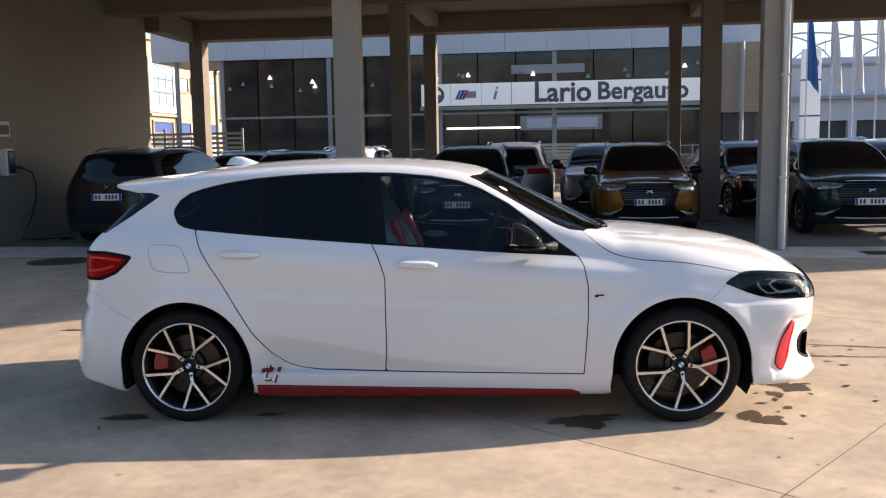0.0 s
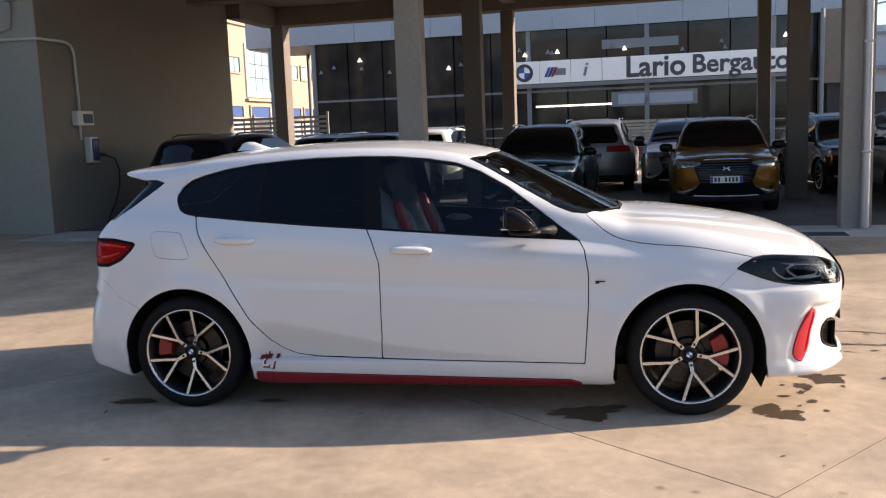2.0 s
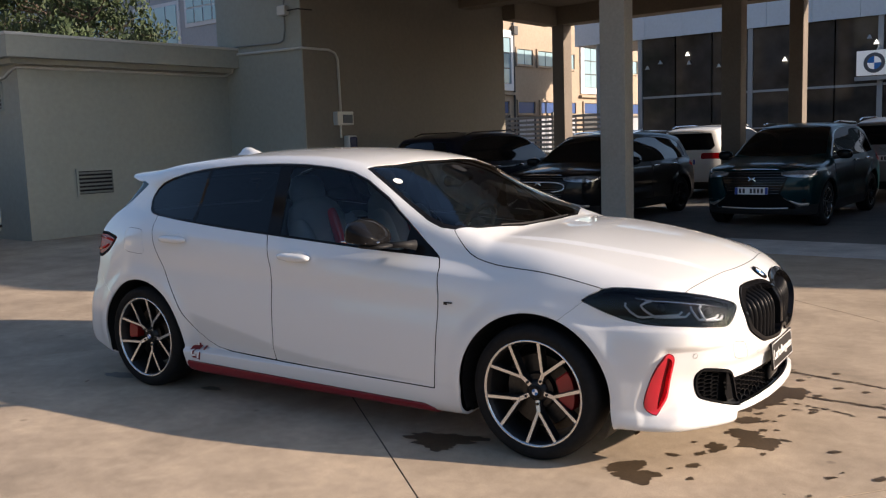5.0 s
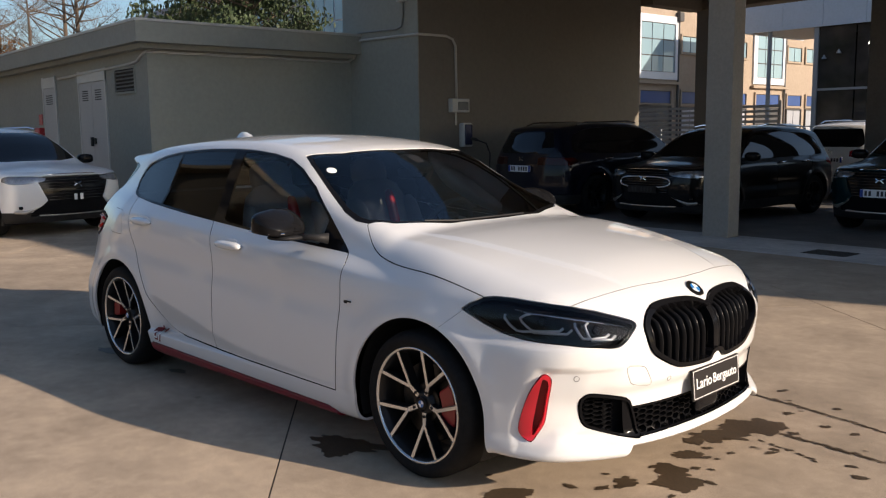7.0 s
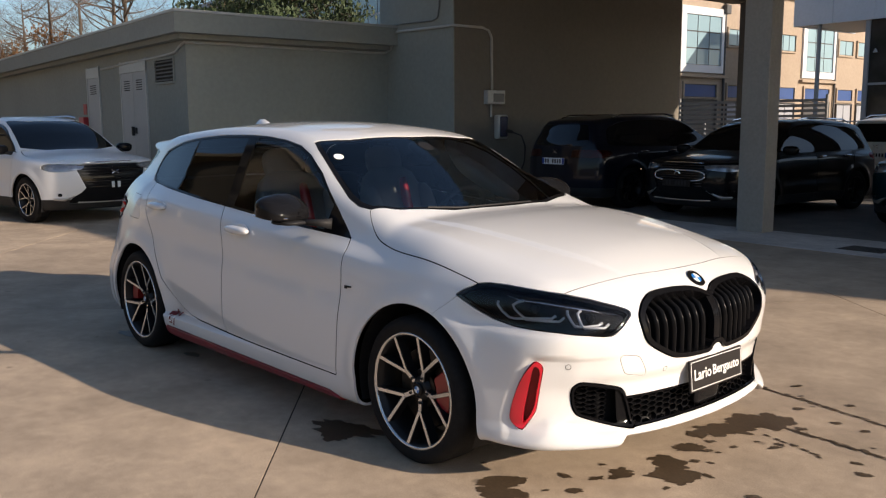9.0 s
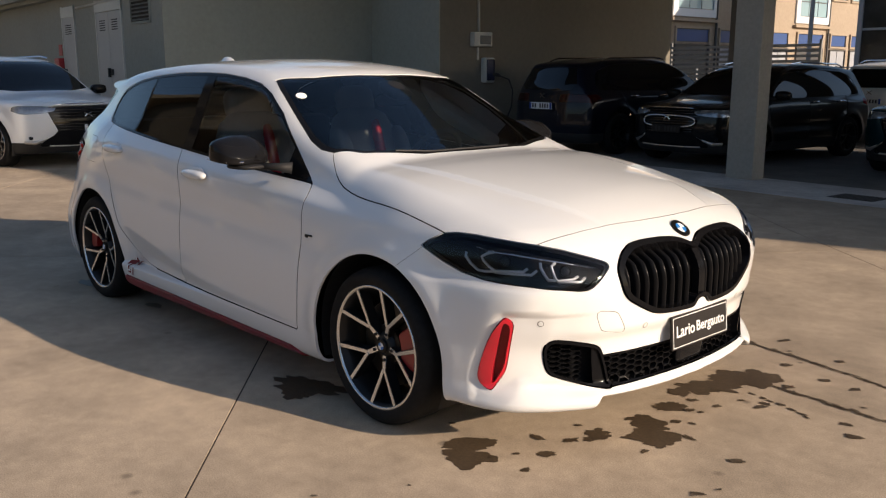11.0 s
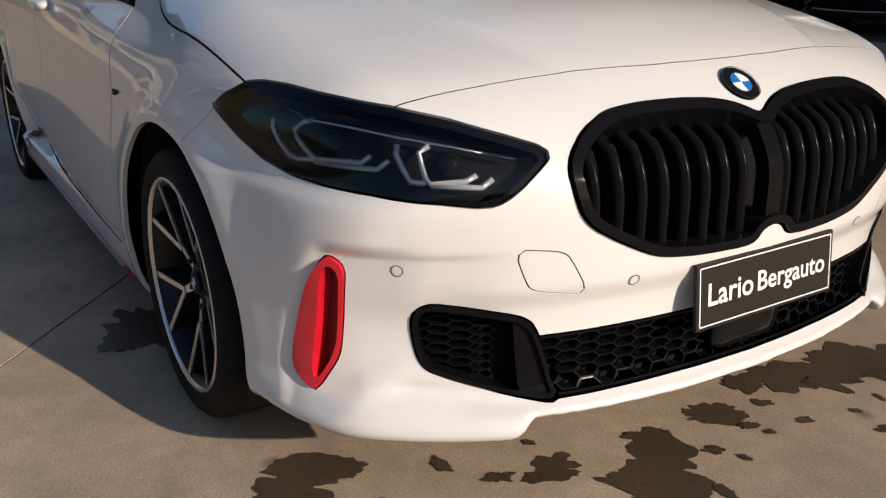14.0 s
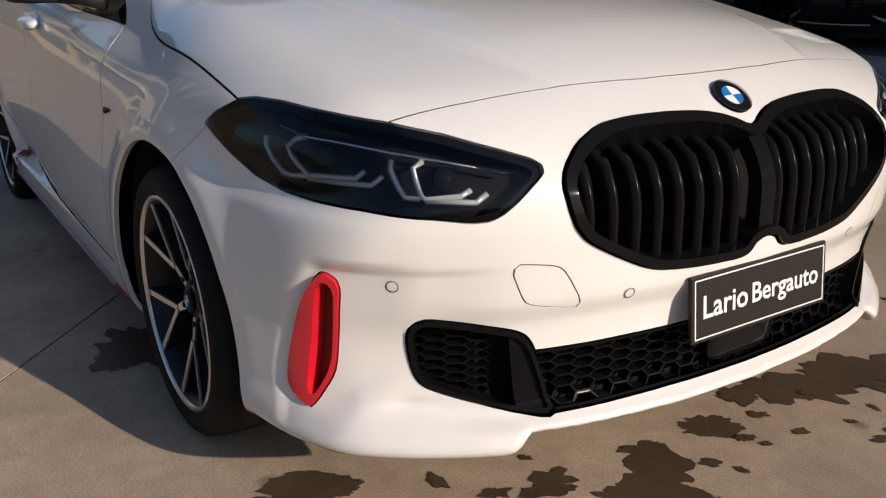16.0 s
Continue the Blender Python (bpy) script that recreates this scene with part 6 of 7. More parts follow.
def park(ob, u, v, heading, paint, label, stretch=(1, 1, 1)):
    m = SITE @ pose(u, v, 0.004, 0, 0, heading) @ Matrix.Diagonal((*stretch, 1))
    if ob is None:
        c = pattern
        c.matrix_basis = m
    else:
        c = copy_thing(ob, m)
        c.matrix_basis = m
    for q in c.children:
        if q.name.split(".")[0] in PAINTED:
            q.material_slots[0].link = "OBJECT"
            q.material_slots[0].material = PAINTS[paint]
    if paint == "night_blue":
        for q in c.children:
            if q.name.startswith("tail_lamp"):
                q.material_slots[0].link = "OBJECT"
                q.material_slots[0].material = SMOKED_RED
    return tagged(c, label, "car", "parked cars")


ROWS_OF_CARS = (
    (4.74, 4.09, -90, "gold", "golden brown crossover parked nose out under the portico", (1, 0.93, 0.97)),
    (1.62, 3.80, -90, "teal", "dark teal crossover parked nose out under the portico", (1, 0.93, 0.96)),
    (8.08, 3.82, -90, "deep_green", "deep green crossover parked nose out beside a column", (1, 0.95, 0.98)),
    (-1.44, 2.80, -90, "black", "glossy black hatchback crossover parked nose out behind a column", (1, 0.98, 0.93)),
    (-3.92, 2.75, 90, "night_blue", "midnight blue crossover parked tail out beside the wall", (1.02, 1.0, 0.99)),
    (2.15, 9.6, 90, "silver", "silver grey crossover parked tail out in the second row", (1.02, 1.0, 1.02)),
    (-1.76, 9.3, 90, "white", "white crossover parked tail out in the second row", (1, 1, 0.99)),
    (4.15, 8.4, -90, "silver", "silver crossover parked nose out behind a golden one", (1, 0.95, 0.98)),
    (7.35, 7.4, -82, "black", "black crossover parked in the second row", (1, 0.95, 0.98)),
    (10.6, 8.2, -90, "white", "white crossover parked in the second row", (1, 1, 0.98)),
    (-4.3, 9.2, 90, "black", "black crossover parked beyond the wall", (1, 1, 0.95)),
    (-8.66, -6.61, 13, "white", "white crossover with a black grille parked by the service building", (1.03, 1.03, 0.98)))
for k, (u, v, h, paint, label, st) in enumerate(ROWS_OF_CARS[1:]):
    park(pattern, u, v, h, paint, label, st)
park(None, *ROWS_OF_CARS[0])
# the black hatchback's wide chrome grille ring
ring = []
for a in range(0, 361, 15):
    y = 0.46 * math.copysign(abs(math.cos(radians(a))) ** 0.6, math.cos(radians(a)))
    z = 0.70 + 0.085 * math.copysign(abs(math.sin(radians(a))) ** 0.7, math.sin(radians(a)))
    ring.append((float(suv_nose(np.array([z]))[0] - suv_plan(np.array([abs(y)]))[0]) + 0.006, y, z))
for c in [o for o in scene.objects if o.parent is None and "glossy black" in o.get("label", "")]:
    part("grille_surround", tube(ring, 0.016, 6), CHROME, c, "chrome grille surround", smooth=True)
    for q in [o for o in c.children if o.name.startswith("number_plate") and o.location.x > 0]:
        for o in q.children:
            o.material_slots[0].link = "OBJECT"
            o.material_slots[0].material = PLATE_DARK if o.name.startswith("plate_b") and not o.name.startswith("plate_bar") else CLADDING
# the white crossover wears no front plate, only two pale clips
for c in [o for o in scene.objects if o.parent is None and o.get("label", "").startswith("white crossover with a black grille")]:
    for q in [o for o in c.children if o.name.startswith("number_plate") and o.location.x > 0]:
        for o in [*q.children, q]:
            bpy.data.objects.remove(o)
    for y in (-0.045, 0.045):
        part("plate_clip", box(2.222, 2.232, y - 0.022, y + 0.022, 0.52, 0.61, 0.003), PLATE_WHITE, c)

# ---- the showroom across the street ----
FAR_GLASS = material("showroom_glass", (0.034, 0.031, 0.030), 0.06, spec=0.45, var=0.6, scale=0.9, fine=1.5)
DARK_FRAME = material("dark_frame", (0.05, 0.05, 0.052), 0.5)
PALE_FRAME = material("pale_frame", (0.30, 0.31, 0.32), 0.5)
FASCIA = material("fascia_metal", (0.52, 0.56, 0.62), 0.45, var=0.06, scale=1.5)
# faint glow added so the sign panels stand brighter than the fascia
SIGN_WHITE = material("sign_white", (0.86, 0.86, 0.86), 0.4, var=0.02, scale=1, emit=0.07)
SIGN_TEXT = material("sign_text", (0.10, 0.10, 0.11), 0.5)
LAMP_GLOW = material("lamp_glow", (1.0, 0.93, 0.82), 0.5, emit=0.9)
CREAM = material("cream_render", (0.33, 0.268, 0.208), 0.9, var=0.10, scale=1.2, bump=0.2, bscale=30)
CREAM_FENCE = material("cream_slats", (0.50, 0.44, 0.34), 0.7, var=0.08, scale=3)
# pale blue base colour stands in for the sky mirrored in the panes
SKY_GLASS = material("sky_tinted_glass", (0.24, 0.36, 0.42), 0.08, coat=0.4)
BLUE_DOOR = material("blue_shutter", (0.015, 0.055, 0.20), 0.5, var=0.1, scale=3)
HALL_WHITE = material("hall_white", (0.55, 0.58, 0.64), 0.7, var=0.06, scale=1)
FLAG_WHITE = material("flag_white", (0.78, 0.74, 0.72), 0.8, var=0.08, scale=3)
FLAG_BLUE = material("flag_blue", (0.05, 0.16, 0.42), 0.8, var=0.1, scale=3)
RED_STRIPE = material("red_stripe", (0.45, 0.03, 0.05), 0.5)
SHED_GREY = material("grey_cladding", (0.30, 0.32, 0.36), 0.7, var=0.08, scale=1.5)
RED_SLAT = material("red_slats", (0.30, 0.07, 0.045), 0.7, var=0.15, scale=4)
FV = 28.0
hall = thing("showroom", "long glazed car showroom with a pale grey metal fascia", "building", SITE)
part("back_wall", box(-12.9, 11.6, FV + 5.0, FV + 5.3, 0, 7), DARK_FRAME, hall)
part("floor_slab", box(-12.9, 11.6, FV, FV + 5.0, 0, 0.1), DARK_FRAME, hall)
part("roof", box(-16.3, 11.9, FV - 0.1, FV + 5.3, 6.95, 7.3), FASCIA, hall)
part("soffit", box(-16.2, 11.8, FV - 0.05, FV + 5.0, 5.86, 5.94), DARK_FRAME, hall)
for k in range(15):
    part("fascia_panel", box(-16.35 + 1.885 * k, -16.35 + 1.885 * k + 1.872, FV - 0.16, FV - 0.1, 5.84, 7.3, 0.004), FASCIA, hall)
part("fascia_end", box(-16.36, -16.30, FV - 0.09, FV + 5.3, 5.84, 7.3), FASCIA, hall)
for v in (FV + 0.1, FV + 4.8):
    part("canopy_post", tube([(-15.2, v, 0), (-15.2, v, 5.86)], 0.10, 10), PALE_FRAME, hall)
part("side_wall", box(-12.95, -12.85, FV + 0.06, FV + 5.0, 0, 5.86), FAR_GLASS, hall)
for k in range(15):
    u = -12.9 + 1.75 * k
    if k < 14:
        for z0, z1 in ((0.15, 3.10), (3.14, 5.86)):
            part("pane", box(u + 0.03, u + 1.72, FV + 0.03, FV + 0.05, z0, z1), FAR_GLASS, hall)
    if k % 3 == 0:
        part("post", box(u - 0.10, u + 0.10, FV - 0.06, FV + 0.02, 0, 5.86), PALE_FRAME, hall)
part("transom", box(-12.9, 11.6, FV - 0.02, FV + 0.02, 3.07, 3.17), PALE_FRAME, hall)
rng = random.Random(11)
for k in range(26):
    u, z = rng.uniform(-12.5, 9.5), rng.uniform(4.3, 5.1)
    lamp = part("pendant_lamp", moved(lathe([(0.02, 0.14), (0.05, 0.08), (0.11, -0.03)], 12), pose(u, FV - 0.1, z, 90, 0, 0)), LAMP_GLOW if k % 3 == 0 else PALE_FRAME, hall)
part("strip_lamp", box(-2.1, 1.85, FV - 0.04, FV - 0.01, 2.40, 2.48), LAMP_GLOW, hall)
part("counter", box(1.3, 5.0, FV - 0.05, FV, 2.30, 2.95), PALE_FRAME, hall)
part("blind", box(1.6, 4.8, FV - 0.06, FV - 0.02, 2.40, 2.85), HALL_WHITE, hall)
# pale bar stands in for a sign mirrored in the glass
part("banner", box(0.9, 4.2, FV - 0.08, FV - 0.03, 4.85, 5.25), PALE_FRAME, hall)

sign = thing("sign_band", "white sign band with three square panels and a dark dealer name", "sign", SITE)
for u0, u1 in ((-3.22, -1.88), (-1.85, -0.48), (-0.45, 0.90), (0.93, 9.40)):
    part("sign_panel", box(u0, u1, FV - 0.36, FV - 0.22, 3.47, 4.46, 0.01), SIGN_WHITE, sign)
part("sign_rail", box(-3.3, 9.45, FV - 0.30, FV - 0.12, 3.28, 3.44), PALE_FRAME, sign)
for word, at, w in (("Lario", -0.314, 0.372), ("Bergauto", 0.2085, 0.583)):
    words("word", word, 1.0, SIGN_TEXT, sign, pose(5.33 + at * 6.75, FV - 0.375, 3.95, 90, 0, 0), 0.01, "dark grey bold lettering", w * 6.75, 0.024)
part("round_mark", moved(lathe([(0.0, 0.0), (0.40, 0.0)], 32), pose(-2.55, FV - 0.372, 3.96) @ Matrix.Diagonal((1, -1, 1, 1))), SIGN_TEXT, sign)
for i in range(4):
    q = bmesh.new()
    add_prism(q, [(0, 0)] + [(0.26 * math.cos(radians(90 * i + a)), 0.26 * math.sin(radians(90 * i + a))) for a in range(0, 91, 15)], 0.006, pose(-2.55, FV - 0.374, 3.96, 90, 0, 0))
    part("round_quarter", q, BLUE if i % 2 else SIGN_WHITE, sign)
for k, mat in enumerate((FLAG_BLUE, PLATE_BLUE, RED_STRIPE)):
    q = bmesh.new()
    add_prism(q, [(0, 0), (0.13, 0), (0.33, 0.42), (0.20, 0.42)], 0.006, pose(-1.66 + 0.15 * k, FV - 0.372, 3.74, 90, 0, 0))
    part("stripe_mark", q, mat, sign)
part("stripe_mark", box(-1.16, -0.68, FV - 0.378, FV - 0.37, 3.80, 4.10), PALE_FRAME, sign)
part("italic_mark", moved_mesh(box(-0.06, 0.06, FV - 0.378, FV - 0.37, -0.24, 0.16), pose(0.2, 0, 3.95, 0, 14, 0)), SHED_GREY, sign)
part("italic_mark", moved_mesh(box(-0.06, 0.06, FV - 0.378, FV - 0.37, 0.24, 0.34), pose(0.2, 0, 3.95, 0, 14, 0)), SHED_GREY, sign)

# slatted fence and railing
fence = thing("slat_fence", "cream horizontal slat fence with dull red lower slats", "fence", SITE)
for k in range(12):
    part("slat", box(0.9, 5.0, 21.9, 21.94, 0.12 + 0.13 * k, 0.22 + 0.13 * k), CREAM_FENCE if k > 3 else RED_SLAT, fence)
words("word", "MO", 0.9, SHED_GREY, fence, pose(2.30, 21.885, 0.98, 90, 0, 0), 0.006, "faded grey lettering", 1.25, 0.03)
for u in (0.9, 2.25, 3.6, 4.95):
    part("post", box(u, u + 0.06, 21.94, 22.0, 0, 1.72), DARK_FRAME, fence)
mesh_fence = thing("metal_fence", "grey horizontal slat metal fence behind the parked cars", "fence", SITE)
for k in range(13):
    part("slat", box(-30, -6.7, 14.0, 14.03, 0.25 + 0.15 * k, 0.33 + 0.15 * k), GREY_METAL, mesh_fence)
for k in range(10):
    part("post", box(-30 + 2.58 * k, -29.93 + 2.58 * k, 14.03, 14.09, 0, 2.25), GREY_METAL, mesh_fence)
rail = thing("railing", "long grey metal street railing", "railing", SITE)
for z in (0.35, 0.75, 1.15, 1.5):
    part("rail", tube([(-26, 21.0, z), (26, 21.0, z)], 0.022, 6), PALE_FRAME, rail)
for k in range(27):
    part("post", box(-26 + 2 * k, -25.95 + 2 * k, 20.97, 21.03, 0, 1.55), PALE_FRAME, rail)
grass = bmesh.new()
r2 = random.Random(3)
for k in range(2600):
    x, y = r2.uniform(-12, 12), r2.uniform(18.4, 19.8)
    a, h = r2.uniform(0, 6.28), r2.uniform(0.06, 0.16)
    dx, dy = math.cos(a) * 0.03, math.sin(a) * 0.03
    grass.faces.new([grass.verts.new(p) for p in ((x - dx, y - dy, 0), (x + dx, y + dy, 0), (x + dx * 0.3 + 0.03, y, h))])
g = part("grass_verge", grass, material("grass", (0.07, 0.11, 0.03), 0.9, var=0.3, scale=3))
g.matrix_basis = SITE
tagged(g, "strip of short green grass along the street", "grass", kind="stuff")

# brown and glass corner block at the showroom's end, pylon and flags
corner = thing("corner_block", "warm stone corner of the showroom with tall posts", "building", SITE)
part("wall", box(10.0, 11.9, FV - 0.6, FV + 6, 2.9, 5.9), CREAM, corner)
part("base", box(10.2, 11.8, FV - 0.4, FV + 6, 0, 2.9), DARK_FRAME, corner)
for u in (9.9, 10.9, 11.7):
    part("post", tube([(u, FV - 0.9, 0), (u, FV - 0.9, 5.9)], 0.09, 10), PALE_FRAME, corner)
pylon = thing("pylon_sign", "tall white pylon sign with a round emblem", "sign", SITE)
part("column", box(12.6, 13.30, 24.0, 24.3, 0, 5.2, 0.02), SIGN_WHITE, pylon)
for z in (3.95, 2.55):
    part("joint_line", box(12.595, 13.305, 23.995, 24.305, z, z + 0.06), DARK_FRAME, pylon)
part("emblem_disc", moved(lathe([(0.0, 0.0), (0.19, 0.0), (0.25, 0.01)], 28), pose(12.95, 23.985, 4.62) @ Matrix.Diagonal((1, -1, 1, 1))), SHED_GREY, pylon)
part("emblem_core", moved(lathe([(0.0, -0.004), (0.15, -0.004)], 28), pose(12.95, 23.985, 4.62)), HALL_WHITE, pylon)


def flag(u, v, h, mat, seed):
    f = thing("flag", "limp flag hanging from a white pole", "flag", SITE, group="flags by the pylon")
    part("pole", tube([(u, v, 0), (u, v, h)], 0.03, 8), WHITE_METAL, f)
    bm = bmesh.new()
    rows = []
    for i in range(14):
        z = h - 0.1 - 2.9 * i / 13
        w = 0.10 + 0.32 * (i / 13) ** 0.8
        rows.append([bm.verts.new((u + 0.03 + w * j / 5, v + 0.10 * math.sin(j * 1.9 + i * 0.25 + seed) * w * 2, z - 0.12 * j)) for j in range(6)])
    for a, b in zip(rows, rows[1:]):
        for j in range(5):
            bm.faces.new((a[j], a[j + 1], b[j + 1], b[j]))
    part("cloth", bm, mat, f, smooth=True)


for u, mat in ((12.25, FLAG_BLUE), (13.10, FLAG_WHITE), (13.88, FLAG_WHITE), (14.70, FLAG_WHITE)):
    flag(u, 22.0, 6.9, mat, u)

white_hall = thing("white_hall", "low white commercial building with a row of dark openings", "building", SITE)
part("wall", box(14.2, 60, 45, 60, 2.9, 6.75), HALL_WHITE, white_hall)
part("parapet", box(14.0, 60.2, 44.8, 60.2, 6.2, 6.35), SHED_GREY, white_hall)
part("base", box(14.4, 60, 45.4, 60, 0, 2.9), DARK_FRAME, white_hall)
for k in range(14):
    part("pier", box(14.2 + 3.2 * k, 14.7 + 3.2 * k, 44.9, 45.4, 0, 2.9), HALL_WHITE, white_hall)
part("ledge", box(14.0, 60, 44.5, 45, 4.2, 4.4), SHED_GREY, white_hall)
for k in range(4):
    part("arch_truss", tube([(15 + 5 * k + 6 * math.cos(radians(a)), 50 + 2 * k, 6.6 + 2.5 * math.sin(radians(a))) for a in range(0, 181, 12)], 0.06, 6), SHED_GREY, white_hall)
for u in (15.5, 18.0, 20.5):
    part("arch_rib", tube([(u, 50, 6.7), (u, 50, 8.4)], 0.03, 5), SHED_GREY, white_hall)

# cream office block with blue windows, side on beyond the street
OFFICE = SITE @ pose(-20, 0, 0, 0, 0, 90)
office = thing("office_block", "cream rendered office block, panes coloured as mirrored sky", "building", OFFICE)
part("wall", box(21.5, 70, 0, 14, 0, 7.9), CREAM, office)
part("roof_edge", box(21.3, 70.2, -0.18, 14, 7.9, 8.15), CREAM, office)


def office_window(v0, v1, z0, z1, n, rows, trim, border, glazing):
    w = new("window")
    w.parent = office
    part("window_frame", merged_boxes([(v0 - border, v1 + border, -0.10, -0.002, z1, z1 + border), (v0 - border, v1 + border, -0.10, -0.002, z0 - border, z0), (v0 - border, v0, -0.10, -0.002, z0, z1), (v1, v1 + border, -0.10, -0.002, z0, z1)]), trim, w)
    for k in range(n):
        for q in range(rows):
            a, b = v0 + (v1 - v0) * k / n, v0 + (v1 - v0) * (k + 1) / n
            c, d = z0 + (z1 - z0) * q / rows, z0 + (z1 - z0) * (q + 1) / rows
            part("pane", box(a + 0.03, b - 0.03, -0.035, -0.006, c + 0.03, d - 0.03), glazing, w)
    part("window_back", box(v0, v1, -0.012, -0.003, z0, z1), DARK_FRAME, w)


for base in (24.7, 35.1, 45.5):
    office_window(base, base + 2.75, 4.25, 6.6, 3, 3, WHITE_METAL, 0.36, SKY_GLASS)
    office_window(base + 3.35, base + 4.85, 5.28, 6.08, 2, 1, CREAM, 0.10, SKY_GLASS)
    office_window(base + 5.4, base + 7.0, 5.28, 6.08, 2, 1, CREAM, 0.10, SKY_GLASS)
    office_window(base + 7.6, base + 9.3, 5.25, 6.08, 3, 1, CREAM, 0.10, SKY_GLASS)
    office_window(base, base + 2.5, 0.3, 2.6, 2, 1, DARK_FRAME, 0.08, DARK_FRAME)
    for k, (v0, v1) in enumerate(((0.0, 2.5), (3.4, 5.0), (5.6, 7.2), (7.8, 9.4))):
        office_window(base + v0, base + v1, 2.72, 3.34, 1, 1, CREAM, 0.10, BLUE_DOOR)
        if k:
            office_window(base + v0, base + v1, 0.3, 2.5, 2, 1, DARK_FRAME, 0.06, SHED_GREY)
    part("ledge", box(base - 0.5, base + 3.25, -0.22, -0.002, 3.66, 3.80), CREAM, office)
    part("downpipe", tube([(base + 3.02, -0.09, 0), (base + 3.02, -0.09, 7.4)], 0.06, 8), DARK_FRAME, office)
    part("gutter_box", box(base + 2.85, base + 3.2, -0.28, -0.02, 6.75, 7.2, 0.03), DARK_FRAME, office)
grey_office = thing("grey_office", "grey clad office building, window bands coloured as mirrored sky", "building", SITE)
part("wall", box(-75, -27.5, 18.0, 30, 0, 11), SHED_GREY, grey_office)
for u0, u1, z0, z1 in ((-39.0, -35.0, 6.2, 9.2), (-34.2, -31.2, 8.0, 9.6), (-30.5, -28.2, 8.0, 9.6), (-45, -41, 6.2, 9.2)):
    w = new("window")
    w.parent = grey_office
    part("window_frame", box(u0 - 0.15, u1 + 0.15, 17.93, 18.0, z0 - 0.15, z1 + 0.15), HALL_WHITE, w)
    n = 4
    for k in range(n):
        for z in (0, 1):
            part("pane", box(u0 + (u1 - u0) * k / n + 0.06, u0 + (u1 - u0) * (k + 1) / n - 0.06, 17.88, 17.94, z0 + (z1 - z0) * z / 2 + 0.05, z0 + (z1 - z0) * (z + 1) / 2 - 0.05), SKY_GLASS, w)

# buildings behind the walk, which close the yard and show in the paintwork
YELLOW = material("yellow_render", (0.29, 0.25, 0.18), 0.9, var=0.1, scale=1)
# dark version of the render: the facade's shade is put into its colour
SHADY = material("shade_render", (0.11, 0.095, 0.07), 0.9, var=0.15, scale=1)
behind = thing("yellow_building", "plain pale yellow building across the yard", "building", pose(0, 0, 0))
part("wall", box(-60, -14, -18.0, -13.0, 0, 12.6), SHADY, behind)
part("roof_edge", box(-60.2, -13.8, -18.2, -12.5, 12.6, 13.0), YELLOW, behind)
for k in range(9):
    part("pilaster", box(-50 + 4.2 * k, -49.5 + 4.2 * k, -13.0, -12.75, 0, 12.6), YELLOW, behind)
    part("window", box(-48.6 + 4.2 * k, -46.9 + 4.2 * k, -13.0, -12.94, 7.4, 9.8), DARK_FRAME, behind)
# extra height added so the rear windows mirror a dark building
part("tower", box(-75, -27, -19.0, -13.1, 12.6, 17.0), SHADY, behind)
part("tower_edge", box(-75.2, -26.8, -19.2, -12.6, 17.0, 17.4), YELLOW, behind)
# unseen wall added to give the headlamps a dark reflection
part("low_wall", box(-14, 30, -26.0, -25.6, 0, 2.6), SHADY, behind)
part("wing", box(-25, -18, -7.9, -4.2, 0, 5.3), YELLOW, behind)
part("wing_roof", box(-25.2, -17.6, -8.1, -4.0, 5.3, 5.5), DARK_FRAME, behind)
for k in range(2):
    part("window", box(-18.0, -17.94, -7.3 + 1.7 * k, -6.2 + 1.7 * k, 0.9, 2.3), DARK_FRAME, behind)
    part("window", box(-18.0, -17.94, -7.3 + 1.7 * k, -6.2 + 1.7 * k, 3.4, 4.7), DARK_FRAME, behind)
part("balcony", box(-18.0, -16.9, -7.6, -5.6, 2.75, 2.9), COPING, behind)
# unseen dark block added to keep low sky glow off the portico wall
east = thing("east_building", "plain unseen building added to block the low sky glow", "building")
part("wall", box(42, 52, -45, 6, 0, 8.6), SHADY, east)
part("roof_edge", box(41.7, 52.3, -45.3, 6.3, 8.6, 8.95), COPING, east)
LEAF_GREEN = material("evergreen_leaf", (0.030, 0.050, 0.016), 0.7, var=0.4, scale=2)
LEAF_BROWN = material("autumn_leaf", (0.16, 0.075, 0.025), 0.8, var=0.4, scale=2)
BARK = material("bark", (0.10, 0.075, 0.055), 0.9, var=0.3, scale=5, bump=0.5, bscale=20)


def leaf_cloud(bm, rng, centre, radius, n, size):
    for _ in range(n):
        d = Vector((rng.gauss(0, 1), rng.gauss(0, 1), rng.gauss(0, 1))).normalized() * radius * rng.random() ** 0.4
        c = Vector(centre) + Vector((d.x, d.y, d.z * 0.8))
        m = Matrix.Translation(c) @ Euler((rng.uniform(0, 6), rng.uniform(0, 6), rng.uniform(0, 6))).to_matrix().to_4x4()
        s = size * rng.uniform(0.6, 1.4)
        bm.faces.new([bm.verts.new(m @ Vector((s * x, s * y, 0))) for x, y in ((-1, 0), (0, 0.45), (1, 0), (0, -0.45))])


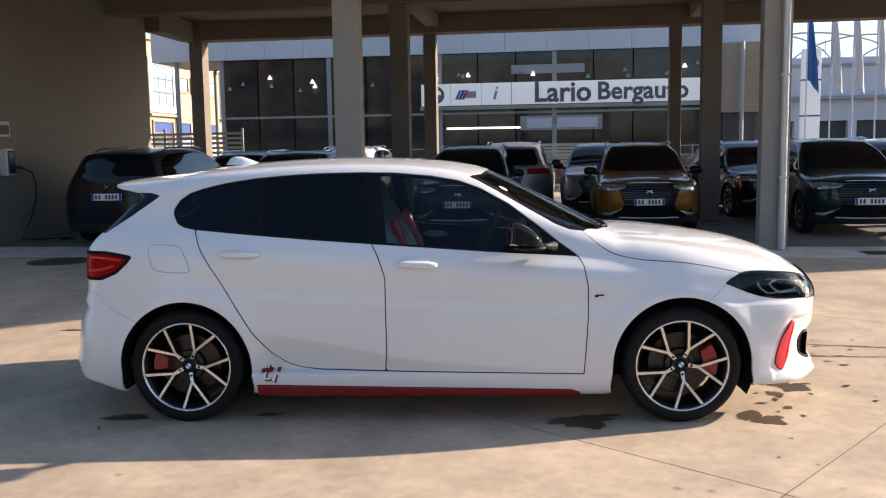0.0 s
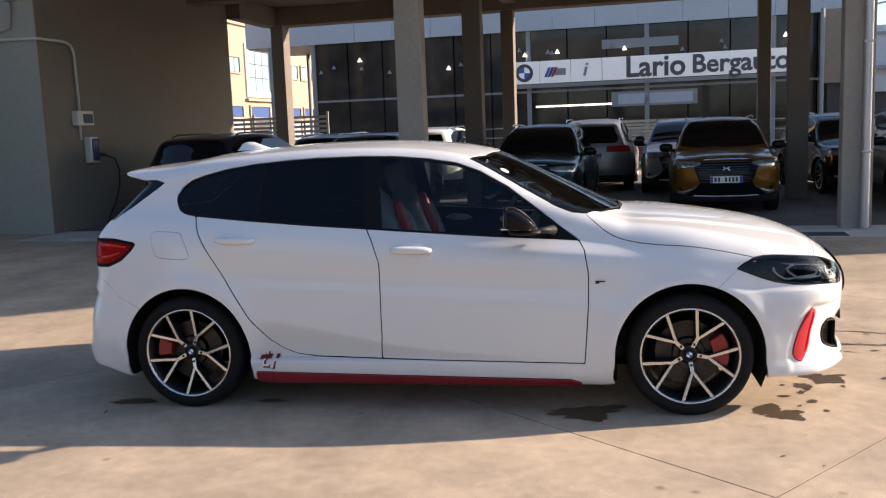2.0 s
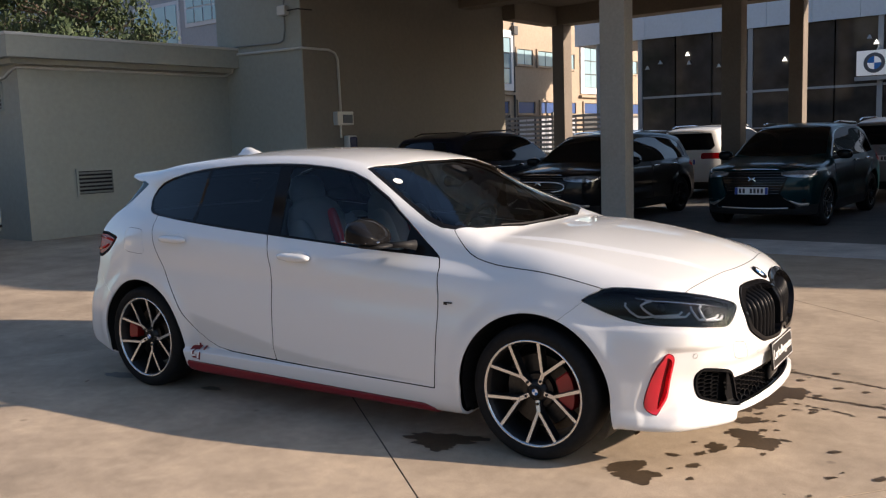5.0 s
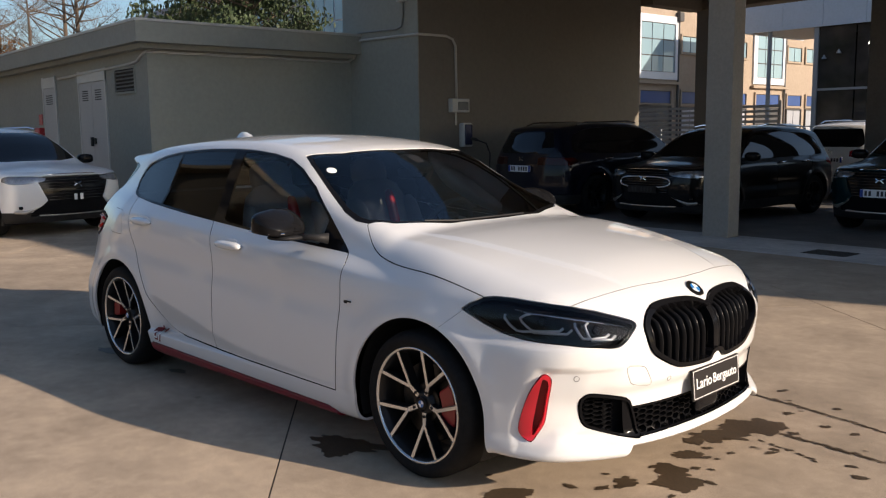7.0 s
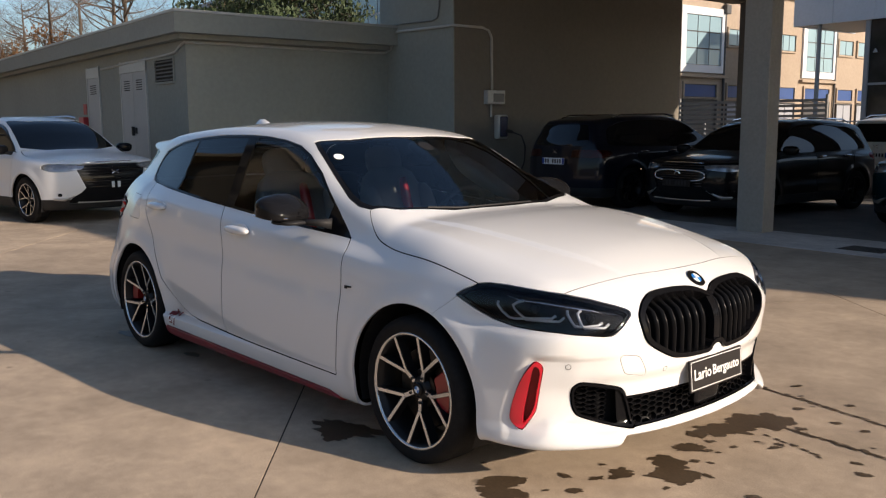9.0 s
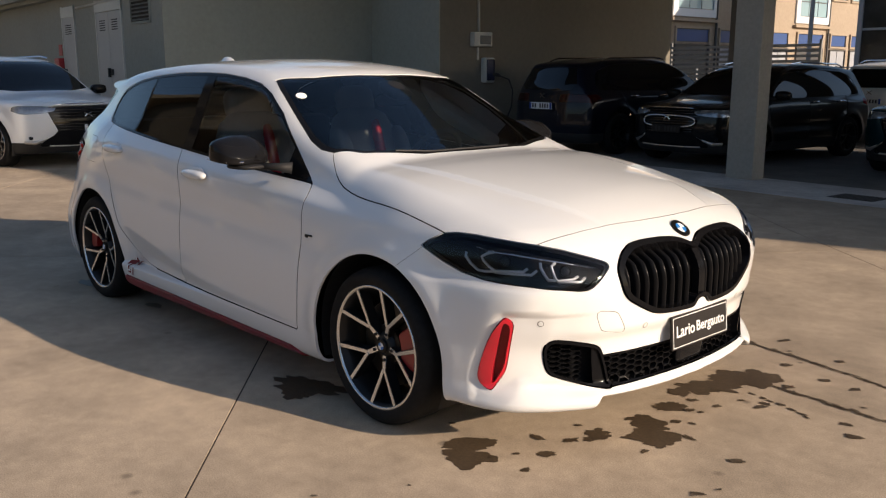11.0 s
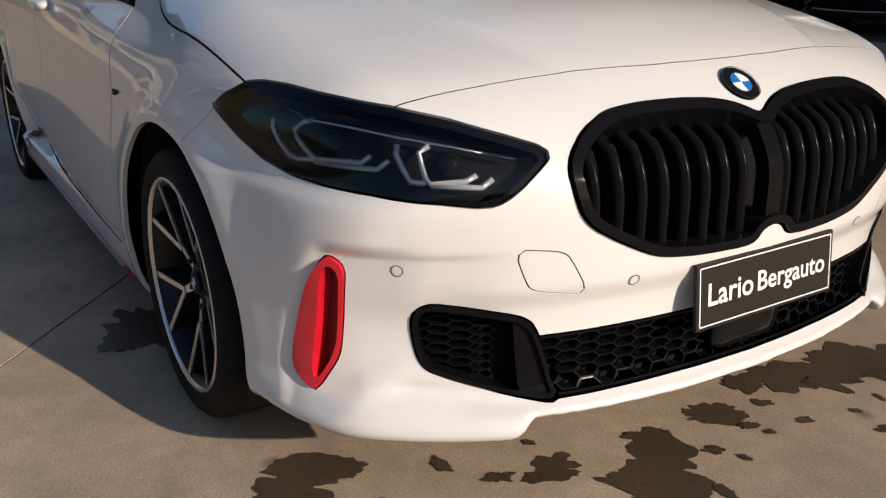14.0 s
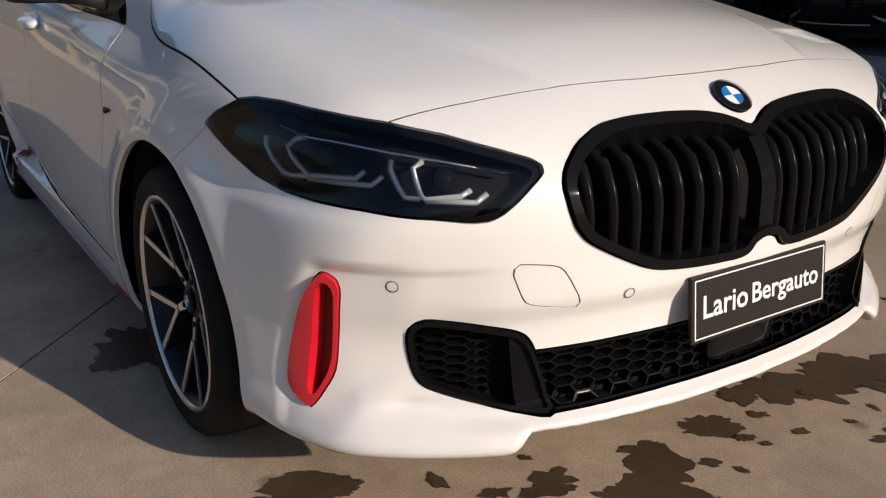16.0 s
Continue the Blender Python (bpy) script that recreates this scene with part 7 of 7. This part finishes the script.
def tree(u, v, h, seed, leaves, mat, label, spread=1.0, start=0.3):
    """A trunk with limbs that split twice, and leaves in loose clumps."""
    rng = random.Random(seed)
    t = thing("tree", label, "tree", SITE @ pose(u, v, 0))
    wood, crown = bmesh.new(), bmesh.new()
    add_tube(wood, [(0, 0, 0), (0.05, 0.03, h * 0.35), (-0.05, 0.08, h * 0.7), (0, 0, h * 0.98)], [0.20, 0.15, 0.09, 0.02], 8)
    for k in range(26):
        z = h * rng.uniform(start, 0.92)
        a, ln = rng.uniform(0, 6.28), h * 0.30 * spread * (1.15 - z / h) + 0.5
        e = Vector((math.cos(a) * ln, math.sin(a) * ln, z + ln * rng.uniform(0.2, 0.8)))
        mid = Vector((e.x * 0.5, e.y * 0.5, z + (e.z - z) * 0.35))
        add_tube(wood, [(0, 0, z), mid, e], [0.05, 0.03, 0.012], 5)
        for q in range(4 if leaves else 9):
            b = mid.lerp(e, rng.random())
            w = b + Vector((rng.uniform(-1, 1), rng.uniform(-1, 1), rng.uniform(0.1, 1.0))) * ln * 0.4
            add_tube(wood, [b, w], [0.016, 0.005] if leaves else [0.010, 0.003], 4)
            if not leaves:
                for _ in range(4):
                    c = b.lerp(w, rng.uniform(0.3, 1.0))
                    add_tube(wood, [c, c + Vector((rng.uniform(-1, 1), rng.uniform(-1, 1), rng.uniform(-0.1, 0.9))) * ln * 0.22], [0.006, 0.002], 3)
            if leaves:
                leaf_cloud(crown, rng, w, 0.45 * spread, leaves, 0.10)
        if leaves:
            leaf_cloud(crown, rng, e, 0.6 * spread, leaves, 0.10)
    part("trunk", wood, BARK, t)
    if leaves:
        part("crown", crown, mat, t)


tree(-27.0, 6.5, 9.0, 2, 60, LEAF_GREEN, "dense evergreen tree behind the service building", 1.3, 0.12)
tree(-30.5, 7.0, 9.5, 3, 60, LEAF_GREEN, "dense evergreen tree behind the service building", 1.3, 0.12)
tree(-23.8, 6.2, 7.4, 9, 55, LEAF_GREEN, "dense evergreen tree behind the service building", 1.2, 0.12)
for k, (u, v, h) in enumerate(((-37, 4.0, 10), (-42, 5.0, 11), (-47, 3.0, 10), (-52, 6.0, 11), (-58, 4, 10))):
    tree(u, v, h, 20 + k, 0, LEAF_BROWN, "bare winter tree behind the service building", 1.3)
for k, (u, v, h) in enumerate(((-44, 2.0, 6.2), (-50, 1.0, 6.0), (-56, 2.5, 6.4))):
    tree(u, v, h, 40 + k, 14, LEAF_BROWN, "small tree with brown autumn leaves", 1.2)
